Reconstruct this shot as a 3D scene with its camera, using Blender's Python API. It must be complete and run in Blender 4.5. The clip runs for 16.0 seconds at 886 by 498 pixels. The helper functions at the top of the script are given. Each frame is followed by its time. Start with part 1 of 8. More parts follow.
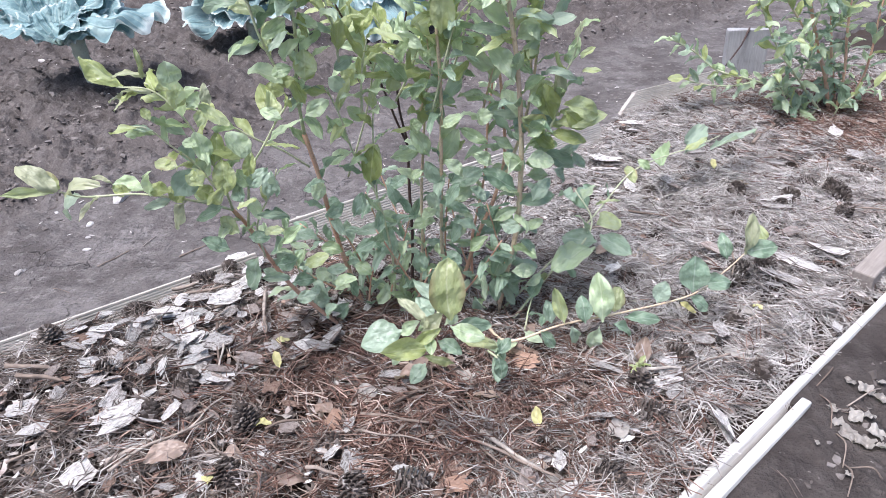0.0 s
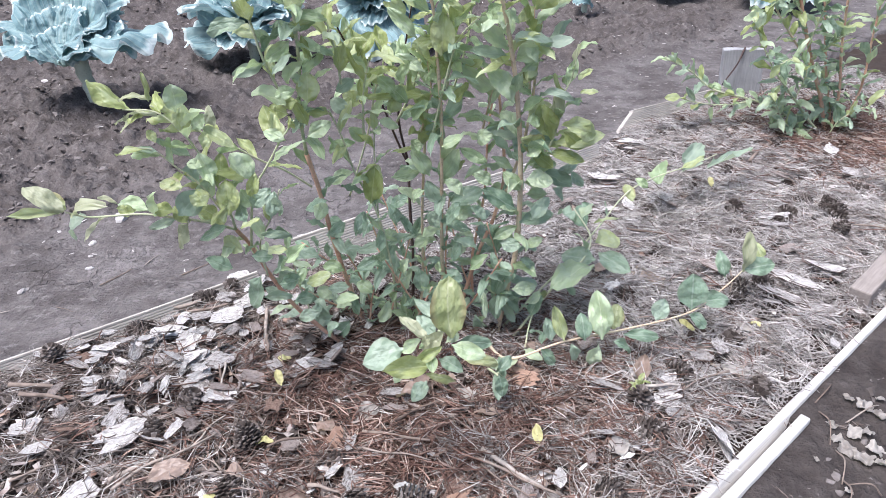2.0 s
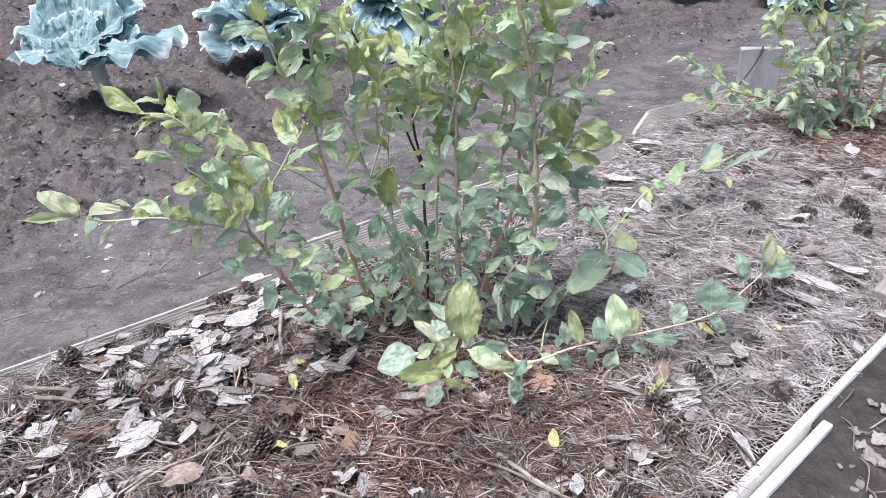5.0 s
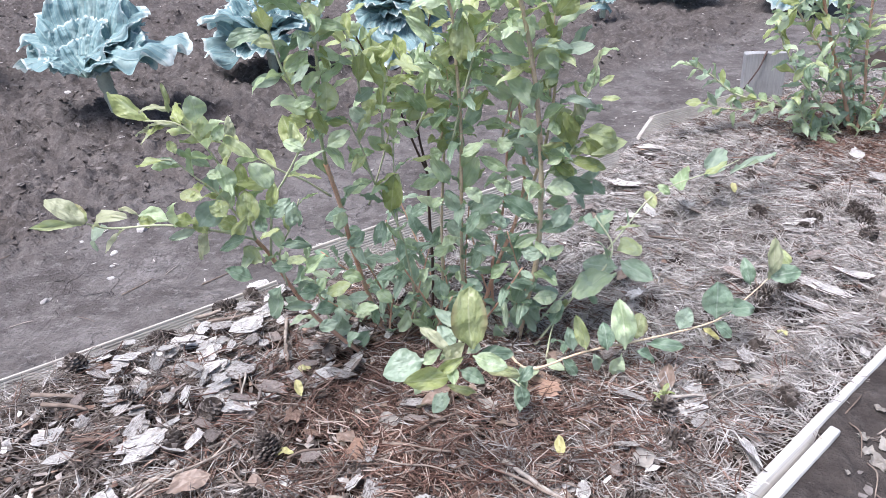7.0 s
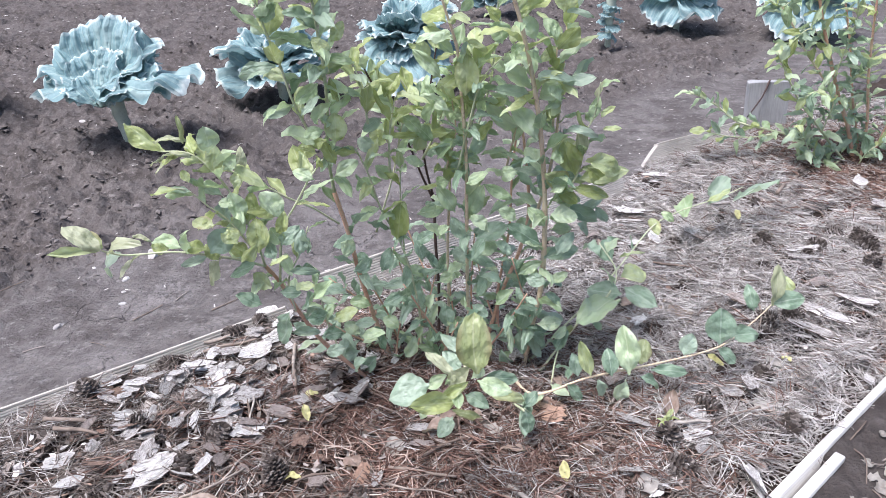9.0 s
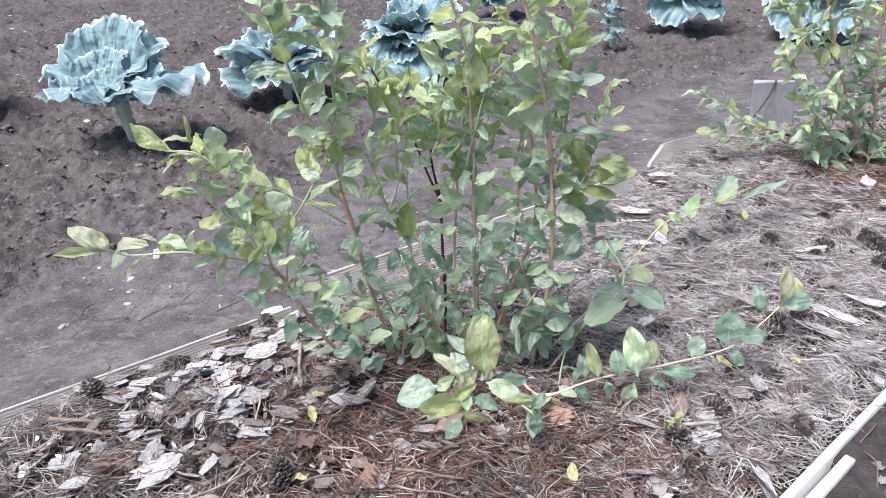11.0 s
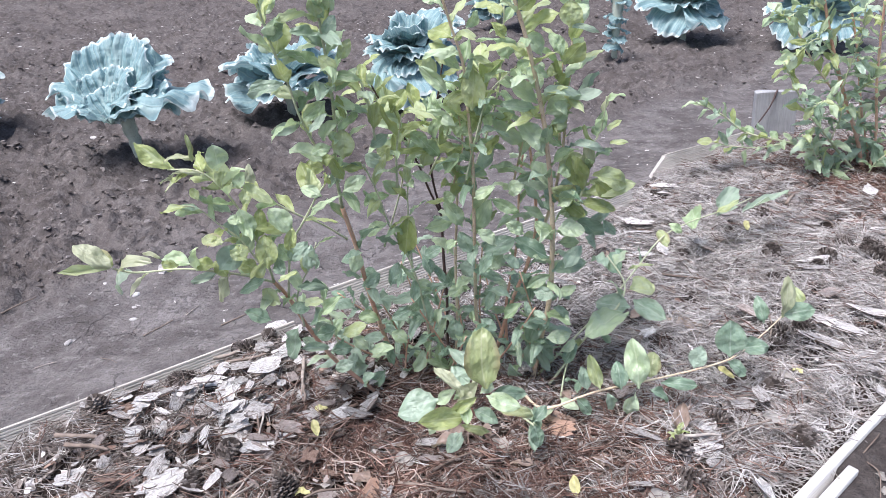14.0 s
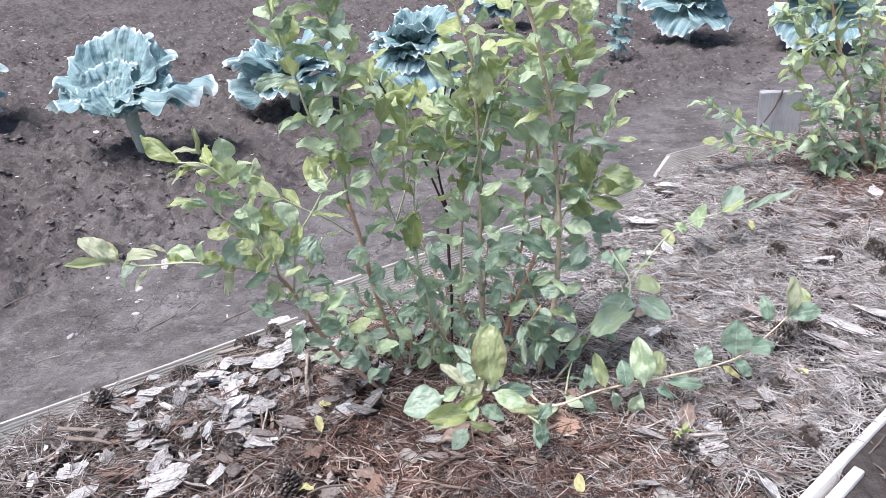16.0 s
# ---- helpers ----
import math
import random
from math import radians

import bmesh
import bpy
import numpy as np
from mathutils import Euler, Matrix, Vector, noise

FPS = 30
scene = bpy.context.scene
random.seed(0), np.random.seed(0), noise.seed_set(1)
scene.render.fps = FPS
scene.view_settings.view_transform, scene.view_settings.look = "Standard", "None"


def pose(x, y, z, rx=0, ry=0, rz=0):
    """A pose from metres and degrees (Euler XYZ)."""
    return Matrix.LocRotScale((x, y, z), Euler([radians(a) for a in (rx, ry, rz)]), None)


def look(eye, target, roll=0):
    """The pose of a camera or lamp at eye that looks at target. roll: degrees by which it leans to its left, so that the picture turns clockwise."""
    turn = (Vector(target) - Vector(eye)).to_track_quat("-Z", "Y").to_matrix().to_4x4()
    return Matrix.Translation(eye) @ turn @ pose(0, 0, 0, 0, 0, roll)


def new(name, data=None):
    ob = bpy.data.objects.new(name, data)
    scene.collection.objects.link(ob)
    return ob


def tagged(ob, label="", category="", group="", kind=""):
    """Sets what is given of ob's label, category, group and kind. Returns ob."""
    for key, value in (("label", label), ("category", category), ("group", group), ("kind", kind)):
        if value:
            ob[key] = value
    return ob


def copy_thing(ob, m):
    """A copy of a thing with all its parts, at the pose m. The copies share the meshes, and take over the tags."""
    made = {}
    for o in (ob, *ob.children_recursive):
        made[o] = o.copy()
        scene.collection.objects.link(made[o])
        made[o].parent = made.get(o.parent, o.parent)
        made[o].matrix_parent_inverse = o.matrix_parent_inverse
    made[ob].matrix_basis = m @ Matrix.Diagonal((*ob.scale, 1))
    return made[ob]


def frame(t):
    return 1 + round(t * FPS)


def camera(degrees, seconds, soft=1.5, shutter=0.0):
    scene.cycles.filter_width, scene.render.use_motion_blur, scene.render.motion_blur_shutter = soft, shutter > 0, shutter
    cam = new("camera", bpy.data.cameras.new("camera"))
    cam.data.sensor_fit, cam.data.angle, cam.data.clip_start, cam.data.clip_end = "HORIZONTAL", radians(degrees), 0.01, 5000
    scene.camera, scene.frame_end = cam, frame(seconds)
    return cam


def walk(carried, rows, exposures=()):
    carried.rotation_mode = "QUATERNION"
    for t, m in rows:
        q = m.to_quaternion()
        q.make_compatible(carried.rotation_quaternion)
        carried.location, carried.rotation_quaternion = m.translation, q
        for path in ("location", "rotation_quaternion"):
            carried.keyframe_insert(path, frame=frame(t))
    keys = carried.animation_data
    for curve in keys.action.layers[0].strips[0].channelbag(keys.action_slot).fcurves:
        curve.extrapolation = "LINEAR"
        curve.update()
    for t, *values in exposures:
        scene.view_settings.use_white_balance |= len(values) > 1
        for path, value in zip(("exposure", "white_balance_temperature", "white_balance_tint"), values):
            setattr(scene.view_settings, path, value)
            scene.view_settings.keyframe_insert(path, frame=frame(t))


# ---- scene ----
# The camera, held by hand about 0.8 m over the bed, tilts up and pans slowly.
cam = camera(64.0, 16.0, soft=0.7)
PATH = [
    (0, (0.011, 0.017, 0.771), (0.008, 1.727, -0.266), 0.1),
    (0.5, (0.02, 0.014, 0.778), (0.024, 1.738, -0.236), -0.1),
    (1, (0.017, 0.005, 0.782), (0.008, 1.745, -0.204), -0.7),
    (1.5, (0.009, 0.008, 0.776), (0.007, 1.744, -0.218), -0.1),
    (2, (0.009, 0.008, 0.779), (0.008, 1.743, -0.217), 0.0),
    (2.5, (0.012, 0.004, 0.78), (0.014, 1.748, -0.199), -0.0),
    (3, (0.008, 0.007, 0.782), (0.016, 1.747, -0.203), 0.1),
    (3.5, (0.007, 0.01, 0.782), (-0.009, 1.748, -0.208), -0.4),
    (4, (0.012, 0.011, 0.779), (-0.018, 1.75, -0.209), -0.6),
    (6.3, (0.003, 0.025, 0.776), (-0.05, 1.757, -0.222), -1.1),
    (6.5, (0.004, 0.022, 0.778), (-0.048, 1.759, -0.211), -1.2),
    (7, (0.006, 0.018, 0.778), (-0.046, 1.762, -0.202), -1.1),
    (7.5, (0.006, 0.014, 0.78), (-0.061, 1.771, -0.174), -1.1),
    (8, (0.008, 0.013, 0.782), (-0.06, 1.773, -0.166), -1.3),
    (8.5, (0.01, 0.008, 0.785), (-0.063, 1.777, -0.145), -1.5),
    (9, (0.01, 0.001, 0.788), (-0.064, 1.778, -0.126), -1.4),
    (11.5, (0.002, 0.007, 0.786), (-0.082, 1.784, -0.128), -1.4),
    (12, (0.002, 0.005, 0.786), (-0.083, 1.784, -0.125), -1.3),
    (12.5, (0.008, 0.002, 0.789), (-0.082, 1.787, -0.109), -1.7),
    (13, (0.005, 0.007, 0.789), (-0.079, 1.788, -0.118), -1.6),
    (13.5, (0.01, 0.004, 0.789), (-0.08, 1.79, -0.106), -1.8),
    (14, (0.012, 0.001, 0.794), (-0.087, 1.792, -0.092), -2.2),
    (14.5, (0.008, 0.0, 0.791), (-0.089, 1.792, -0.092), -2.0),
    (15, (0.003, 0.005, 0.79), (-0.093, 1.792, -0.103), -1.8),
    (15.5, (0.002, 0.006, 0.788), (-0.1, 1.791, -0.108), -1.6),
    (16, (0.003, 0.003, 0.789), (-0.097, 1.792, -0.1), -1.7),
]
walk(cam, [(t, look(e, g, r)) for t, e, g, r in PATH], exposures=[(0, 1.90, 6100, 13), (16, 1.90, 6100, 13)])

# ---- light: bright overcast sky ----
world = bpy.data.worlds.new("sky")
scene.world = world
world.use_nodes = True
wn = world.node_tree.nodes
wn.clear()
sky = wn.new("ShaderNodeTexSky")
sky.sky_type = "NISHITA"
sky.sun_disc = False
sky.sun_elevation = radians(66)
sky.sun_rotation = radians(238)
sky.air_density, sky.dust_density, sky.ozone_density = 1.0, 4.0, 1.0
bg = wn.new("ShaderNodeBackground")
bg.inputs["Strength"].default_value = 0.055
wo = wn.new("ShaderNodeOutputWorld")
world.node_tree.links.new(sky.outputs[0], bg.inputs[0])
world.node_tree.links.new(bg.outputs[0], wo.inputs[0])
sun_data = bpy.data.lights.new("sun", "SUN")
sun_data.energy = 1.5
sun_data.angle = radians(35)
sun_data.color = (1.0, 0.985, 0.97)
sun = new("sun", sun_data)
sun.matrix_world = look((-1.6, 0.2, 4.6), (0, 1.2, 0))

# ---- materials ----


class Nodes:
    """A node material with a Principled shader and small helpers."""

    def __init__(self, name, rough=0.7, spec=0.3):
        self.mat = bpy.data.materials.new(name)
        self.mat.use_nodes = True
        self.t = self.mat.node_tree
        self.p = self.t.nodes["Principled BSDF"]
        self.p.inputs["Roughness"].default_value = rough
        self.p.inputs["Specular IOR Level"].default_value = spec

    def node(self, kind, **inputs):
        n = self.t.nodes.new("ShaderNode" + kind)
        for k, v in inputs.items():
            self.put(v, n.inputs[k.replace("_", " ")])
        return n

    def put(self, v, socket):
        if isinstance(v, bpy.types.NodeSocket):
            self.t.links.new(v, socket)
        else:
            socket.default_value = v

    def coords(self, kind="Object"):
        return self.node("TexCoord").outputs[kind]

    def noise(self, scale, detail=4.0, rough=0.55, vec=None, out="Fac"):
        n = self.node("TexNoise", Scale=scale, Detail=detail, Roughness=rough)
        self.put(vec or self.coords(), n.inputs["Vector"])
        return n.outputs[out]

    def math(self, op, a, b=0.0, clamp=False):
        n = self.t.nodes.new("ShaderNodeMath")
        n.operation, n.use_clamp = op, clamp
        self.put(a, n.inputs[0])
        self.put(b, n.inputs[1])
        return n.outputs[0]

    def ramp(self, fac, *stops):
        n = self.t.nodes.new("ShaderNodeValToRGB")
        while len(n.color_ramp.elements) < len(stops):
            n.color_ramp.elements.new(0.5)
        for e, (pos, col) in zip(n.color_ramp.elements, stops):
            e.position = pos
            e.color = (*col, 1) if len(col) == 3 else col
        self.put(fac, n.inputs[0])
        return n.outputs[0]

    def mix(self, fac, a, b, blend="MIX"):
        n = self.t.nodes.new("ShaderNodeMix")
        n.data_type, n.blend_type = "RGBA", blend
        for v, s in ((fac, n.inputs[0]), (a, n.inputs[6]), (b, n.inputs[7])):
            if isinstance(v, tuple) and len(v) == 3:
                v = (*v, 1)
            self.put(v, s)
        return n.outputs[2]

    def rand(self):
        """A number for each object and each loose piece."""
        a = self.t.nodes.new("ShaderNodeObjectInfo").outputs["Random"]
        b = self.t.nodes.new("ShaderNodeNewGeometry").outputs["Random Per Island"]
        return self.math("FRACT", self.math("ADD", a, b))

    def bump(self, height, strength=0.5, distance=0.01):
        n = self.node("Bump", Strength=strength, Distance=distance, Height=height)
        self.put(n.outputs[0], self.p.inputs["Normal"])

    def color(self, c):
        self.put((*c, 1) if isinstance(c, tuple) and len(c) == 3 else c, self.p.inputs["Base Color"])

    def translucent(self, colour, amount):
        tr = self.node("BsdfTranslucent")
        self.put(colour, tr.inputs["Color"])
        m = self.node("MixShader", Fac=amount)
        self.t.links.new(self.p.outputs[0], m.inputs[1])
        self.t.links.new(tr.outputs[0], m.inputs[2])
        self.t.links.new(m.outputs[0], self.t.nodes["Material Output"].inputs["Surface"])


def soil_material():
    m = Nodes("dark_soil", 0.95, 0.1)
    big = m.noise(1.3, 5)
    mid = m.noise(14, 6, 0.65)
    fine = m.noise(150, 4, 0.7)
    lump = m.noise(36, 5, 0.6)
    c = m.ramp(big, (0.3, (0.105, 0.090, 0.086)), (0.7, (0.180, 0.159, 0.153)))
    # dips of the bump below are darkened: shade of hollows painted into the soil
    c = m.mix(m.ramp(mid, (0.36, (0.75, 0.75, 0.75)), (0.52, (0, 0, 0))), c, (0.060, 0.050, 0.047))
    c = m.mix(m.ramp(lump, (0.50, (0, 0, 0)), (0.70, (0.7, 0.7, 0.7))), c, (0.27, 0.242, 0.235))
    c = m.mix(m.ramp(fine, (0.35, (0.45, 0.45, 0.45)), (0.6, (0, 0, 0))), c, (0.045, 0.038, 0.037))
    # the trodden strip beside the bed is paler, dusty and cracked
    d = m.node("VectorMath")
    d.operation = "DOT_PRODUCT"
    m.put(m.coords(), d.inputs[0])
    d.inputs[1].default_value = (0.671, -0.741, 0)
    w = m.math("ADD", d.outputs["Value"], m.math("MULTIPLY", m.math("SUBTRACT", m.noise(2.2, 4), 0.5), 0.9))
    trod = m.math("MULTIPLY", m.ramp(m.math("ADD", w, 2.05), (0.0, (0, 0, 0)), (0.40, (1, 1, 1))), m.ramp(m.math("ADD", d.outputs["Value"], 1.0), (0.0, (1, 1, 1)), (0.02, (0, 0, 0))))
    pale = m.ramp(m.noise(6, 7, 0.6), (0.34, (0.115, 0.102, 0.099)), (0.66, (0.26, 0.237, 0.233)))
    pale = m.mix(m.ramp(m.noise(17, 6, 0.7), (0.36, (0.8, 0.8, 0.8)), (0.52, (0, 0, 0))), pale, (0.095, 0.083, 0.081))
    pale = m.mix(m.ramp(m.noise(42, 5, 0.65), (0.55, (0, 0, 0)), (0.68, (0.75, 0.75, 0.75))), pale, (0.31, 0.287, 0.283))
    pale = m.mix(m.ramp(fine, (0.35, (0.35, 0.35, 0.35)), (0.55, (0, 0, 0))), pale, (0.085, 0.075, 0.073))
    c = m.mix(trod, c, pale)
    wv = m.node("VectorMath")
    wv.operation = "SCALE"
    m.put(m.noise(16, 4, out="Color"), wv.inputs[0])
    wv.inputs["Scale"].default_value = 0.085
    wob = m.node("VectorMath")
    m.put(m.coords(), wob.inputs[0])
    m.put(wv.outputs[0], wob.inputs[1])
    crack = None
    for scale, thin, part_of in ((8.0, 0.010, (0.50, 0.58)), (19.0, 0.013, (0.55, 0.62))):
        v = m.t.nodes.new("ShaderNodeTexVoronoi")
        v.feature = "DISTANCE_TO_EDGE"
        v.inputs["Scale"].default_value = scale
        m.put(wob.outputs[0], v.inputs["Vector"])
        line = m.math("MULTIPLY", m.ramp(v.outputs["Distance"], (0.0, (1, 1, 1)), (thin, (0, 0, 0))), m.ramp(m.noise(4.1 + scale * 0.1, 3), (part_of[0], (0, 0, 0)), (part_of[1], (1, 1, 1))))
        crack = line if crack is None else m.math("MAXIMUM", crack, line)
    crack = m.math("MULTIPLY", crack, trod)
    c = m.mix(m.math("MULTIPLY", crack, 0.55), c, (0.055, 0.047, 0.046))
    # moist soil on the near side of the bed
    near = m.math("GREATER_THAN", d.outputs["Value"], -0.5)
    c = m.mix(m.math("MULTIPLY", near, 0.72), c, m.ramp(m.noise(9, 5, 0.6), (0.35, (0.038, 0.031, 0.029)), (0.65, (0.085, 0.072, 0.067))))
    c = m.mix(m.ramp(m.noise(60, 2, 0.5), (0.71, (0, 0, 0)), (0.76, (0.6, 0.6, 0.6))), c, (0.3, 0.28, 0.27))
    c = m.mix(0.16, c, (0.022, 0.019, 0.019))
    m.color(c)
    h = m.math("ADD", m.math("MULTIPLY", mid, 1.0), m.math("ADD", m.math("MULTIPLY", lump, 0.5), m.math("MULTIPLY", fine, 0.26)))
    h = m.math("SUBTRACT", h, m.math("MULTIPLY", crack, 0.4))
    m.bump(h, 0.85, 0.030)
    return m.mat


def litter_material(name, stops, rough=0.85, grain=60.0, dark_patches=0.0):
    """Dead plant matter: a colour for each piece, with streaks."""
    m = Nodes(name, rough, 0.2)
    c = m.ramp(m.rand(), *stops)
    n = m.noise(grain, 4, 0.6)
    if dark_patches:
        # broad random patches of a darker brown
        c = m.mix(m.math("MULTIPLY", m.ramp(m.noise(17, 5, 0.6), (0.40, (1, 1, 1)), (0.56, (0, 0, 0))), dark_patches), c, (0.085, 0.066, 0.058))
    c = m.mix(m.ramp(n, (0.35, (0.45, 0.45, 0.45)), (0.6, (0, 0, 0))), c, (0.06, 0.045, 0.038))
    m.color(c)
    m.bump(n, 0.5, 0.003)
    return m.mat


def bark_material(name, top, low):
    """Weathered flake: bleached streaks and flakes over darker inner layers."""
    m = Nodes(name, 0.9, 0.15)
    mapping = m.node("Mapping")
    m.put(m.coords(), mapping.inputs["Vector"])
    mapping.inputs["Scale"].default_value = (1.0, 6.0, 6.0)
    fib = m.noise(6, 7, 0.7, mapping.outputs[0])
    blot = m.noise(5, 6, 0.65)
    base = m.mix(m.rand(), top, tuple(0.72 * v for v in top))
    c = m.mix(m.ramp(fib, (0.40, (1, 1, 1)), (0.52, (0, 0, 0))), base, low)
    c = m.mix(m.ramp(blot, (0.56, (0, 0, 0)), (0.66, (0.8, 0.8, 0.8))), c, low)
    m.color(c)
    m.bump(m.math("ADD", m.math("MULTIPLY", fib, 1.5), blot), 0.8, 0.006)
    return m.mat


def leaf_material(name, dark, light, rib, blue=0.0, blemish=0.0):
    """A leaf with a pale midrib and slanting side veins, in its own u (across) and v (along)."""
    m = Nodes(name, 0.34, 0.65)
    sep = m.node("SeparateXYZ")
    m.put(m.coords("UV"), sep.inputs[0])
    u = m.math("ABSOLUTE", m.math("SUBTRACT", sep.outputs[0], 0.5))
    v = sep.outputs[1]
    rnd = m.rand()
    shift = m.node("CombineXYZ", X=m.math("MULTIPLY", rnd, 37.0), Y=m.math("MULTIPLY", rnd, 91.0))
    own = m.node("VectorMath")
    m.put(m.coords("UV"), own.inputs[0])
    m.put(shift.outputs[0], own.inputs[1])
    own = own.outputs[0]
    c = m.mix(rnd, dark, light)
    patch = m.noise(3.5, 3, 0.5, own)
    c = m.mix(m.math("MULTIPLY", m.ramp(patch, (0.35, (0, 0, 0)), (0.7, (1, 1, 1))), 0.45), c, light)
    c = m.mix(m.math("MULTIPLY", m.ramp(m.noise(2, 2, 0.5, own), (0.45, (0, 0, 0)), (0.75, (1, 1, 1))), 0.35), c, tuple(min(1.0, 1.35 * q + 0.03) for q in light))
    c = m.mix(m.math("MULTIPLY", m.ramp(m.noise(2.6, 2, 0.5, own), (0.48, (0, 0, 0)), (0.72, (1, 1, 1))), 0.35), c, tuple(0.7 * q for q in dark))
    if blue:
        # pale waxy patches that also paint the leaf's sheen into its colour
        wax_sheen = m.ramp(m.math("ADD", m.noise(3.2, 3, 0.5, own), m.math("MULTIPLY", m.math("SUBTRACT", rnd, 0.5), 0.3)), (0.40, (0, 0, 0)), (0.72, (1, 1, 1)))
        c = m.mix(m.math("MULTIPLY", wax_sheen, blue), c, (0.60, 0.69, 0.58))
    wave = m.math("SINE", m.math("MULTIPLY", m.math("SUBTRACT", v, m.math("MULTIPLY", u, 0.9)), 40.0))
    vein = m.ramp(wave, (0.55, (0, 0, 0)), (1.0, (1, 1, 1)))
    mid = m.ramp(u, (0.012, (1, 1, 1)), (0.035, (0, 0, 0)))
    c = m.mix(m.math("MULTIPLY", vein, 0.07), c, rib)
    c = m.mix(m.math("MULTIPLY", mid, 0.45), c, rib)
    if blemish:
        spots = m.ramp(m.noise(26, 2, 0.5, own), (0.66, (0, 0, 0)), (0.72, (1, 1, 1)))
        c = m.mix(m.math("MULTIPLY", spots, blemish), c, (0.16, 0.10, 0.07))
        red = m.ramp(m.math("ADD", u, m.math("MULTIPLY", patch, 0.25)), (0.42, (0, 0, 0)), (0.62, (1, 1, 1)))
        c = m.mix(m.math("MULTIPLY", red, blemish), c, (0.30, 0.16, 0.11))
    m.color(c)
    h = m.math("SUBTRACT", m.math("MULTIPLY", m.noise(5, 2, 0.45, own), 2.2), m.math("MULTIPLY", vein, 0.03))
    m.bump(h, 0.6, 0.004)
    m.translucent(m.mix(0.3, c, (0.40, 0.48, 0.17)), 0.42)
    return m.mat


def cabbage_material():
    """A waxy blue-green leaf with a fan of pale veins that fork towards the rim."""
    m = Nodes("cabbage_leaf", 0.5, 0.3)
    sep = m.node("SeparateXYZ")
    m.put(m.coords("UV"), sep.inputs[0])
    v = sep.outputs[1]
    ang = m.math("ADD", m.math("SUBTRACT", sep.outputs[0], 0.5), m.math("MULTIPLY", m.math("SUBTRACT", m.noise(3, 2), 0.5), 0.06))
    main = m.math("MULTIPLY", m.ramp(m.math("SINE", m.math("MULTIPLY", ang, 44.0)), (0.70, (0, 0, 0)), (1.0, (1, 1, 1))), m.ramp(v, (0.1, (1, 1, 1)), (0.95, (0.3, 0.3, 0.3))))
    fork = m.math("MULTIPLY", m.ramp(m.math("SINE", m.math("MULTIPLY", ang, 117.0)), (0.70, (0, 0, 0)), (1.0, (1, 1, 1))), m.ramp(v, (0.25, (0, 0, 0)), (0.6, (0.5, 0.5, 0.5))))
    mid = m.math("MULTIPLY", m.ramp(m.math("ABSOLUTE", ang), (0.012, (1, 1, 1)), (0.045, (0, 0, 0))), m.ramp(v, (0.3, (1, 1, 1)), (1.0, (0.3, 0.3, 0.3))))
    vein = m.math("MAXIMUM", main, m.math("MAXIMUM", fork, mid))
    c = m.ramp(v, (0.05, (0.50, 0.62, 0.52)), (0.35, (0.29, 0.43, 0.43)), (0.9, (0.23, 0.36, 0.385)))
    c = m.mix(m.math("MULTIPLY", m.rand(), 0.45), c, (0.27, 0.42, 0.45))
    c = m.mix(m.ramp(m.noise(7, 6, 0.7), (0.5, (0, 0, 0)), (0.75, (0.45, 0.45, 0.45))), c, (0.56, 0.67, 0.69))
    c = m.mix(m.ramp(m.noise(15, 6, 0.7), (0.36, (0.5, 0.5, 0.5)), (0.52, (0, 0, 0))), c, (0.18, 0.30, 0.33))
    c = m.mix(m.math("MULTIPLY", vein, 0.6), c, (0.60, 0.71, 0.65))
    c = m.mix(m.ramp(m.math("ADD", v, m.math("MULTIPLY", m.noise(20, 3), 0.05)), (0.965, (0, 0, 0)), (1.0, (0.8, 0.8, 0.8))), c, (0.74, 0.80, 0.78))
    m.color(c)
    m.bump(m.math("ADD", m.math("MULTIPLY", m.noise(7, 2, 0.5), 1.2), m.math("MULTIPLY", vein, 0.4)), 0.6, 0.020)
    m.translucent(c, 0.30)
    return m.mat


def stem_material(name, a, b):
    m = Nodes(name, 0.6, 0.3)
    n = m.noise(22, 4, 0.6)
    c = m.mix(m.ramp(n, (0.35, (0, 0, 0)), (0.65, (1, 1, 1))), a, b)
    c = m.mix(m.ramp(m.noise(160, 3), (0.55, (0, 0, 0)), (0.7, (0.5, 0.5, 0.5))), c, tuple(0.4 * v for v in a))
    m.color(c)
    m.bump(m.noise(90, 4), 0.4, 0.002)
    return m.mat


def board_material(name, base, dark, run=(1.0, 14.0, 14.0)):
    m = Nodes(name, 0.75, 0.25)
    mapping = m.node("Mapping")
    m.put(m.coords(), mapping.inputs["Vector"])
    mapping.inputs["Scale"].default_value = run
    grain = m.noise(14, 5, 0.65, mapping.outputs[0])
    dirt = m.noise(11, 6, 0.65)
    c = m.mix(m.ramp(grain, (0.3, (0.6, 0.6, 0.6)), (0.6, (0, 0, 0))), base, dark)
    c = m.mix(m.ramp(dirt, (0.48, (0, 0, 0)), (0.72, (0.75, 0.75, 0.75))), c, dark)
    m.color(c)
    m.bump(m.math("ADD", grain, dirt), 0.4, 0.003)
    return m.mat


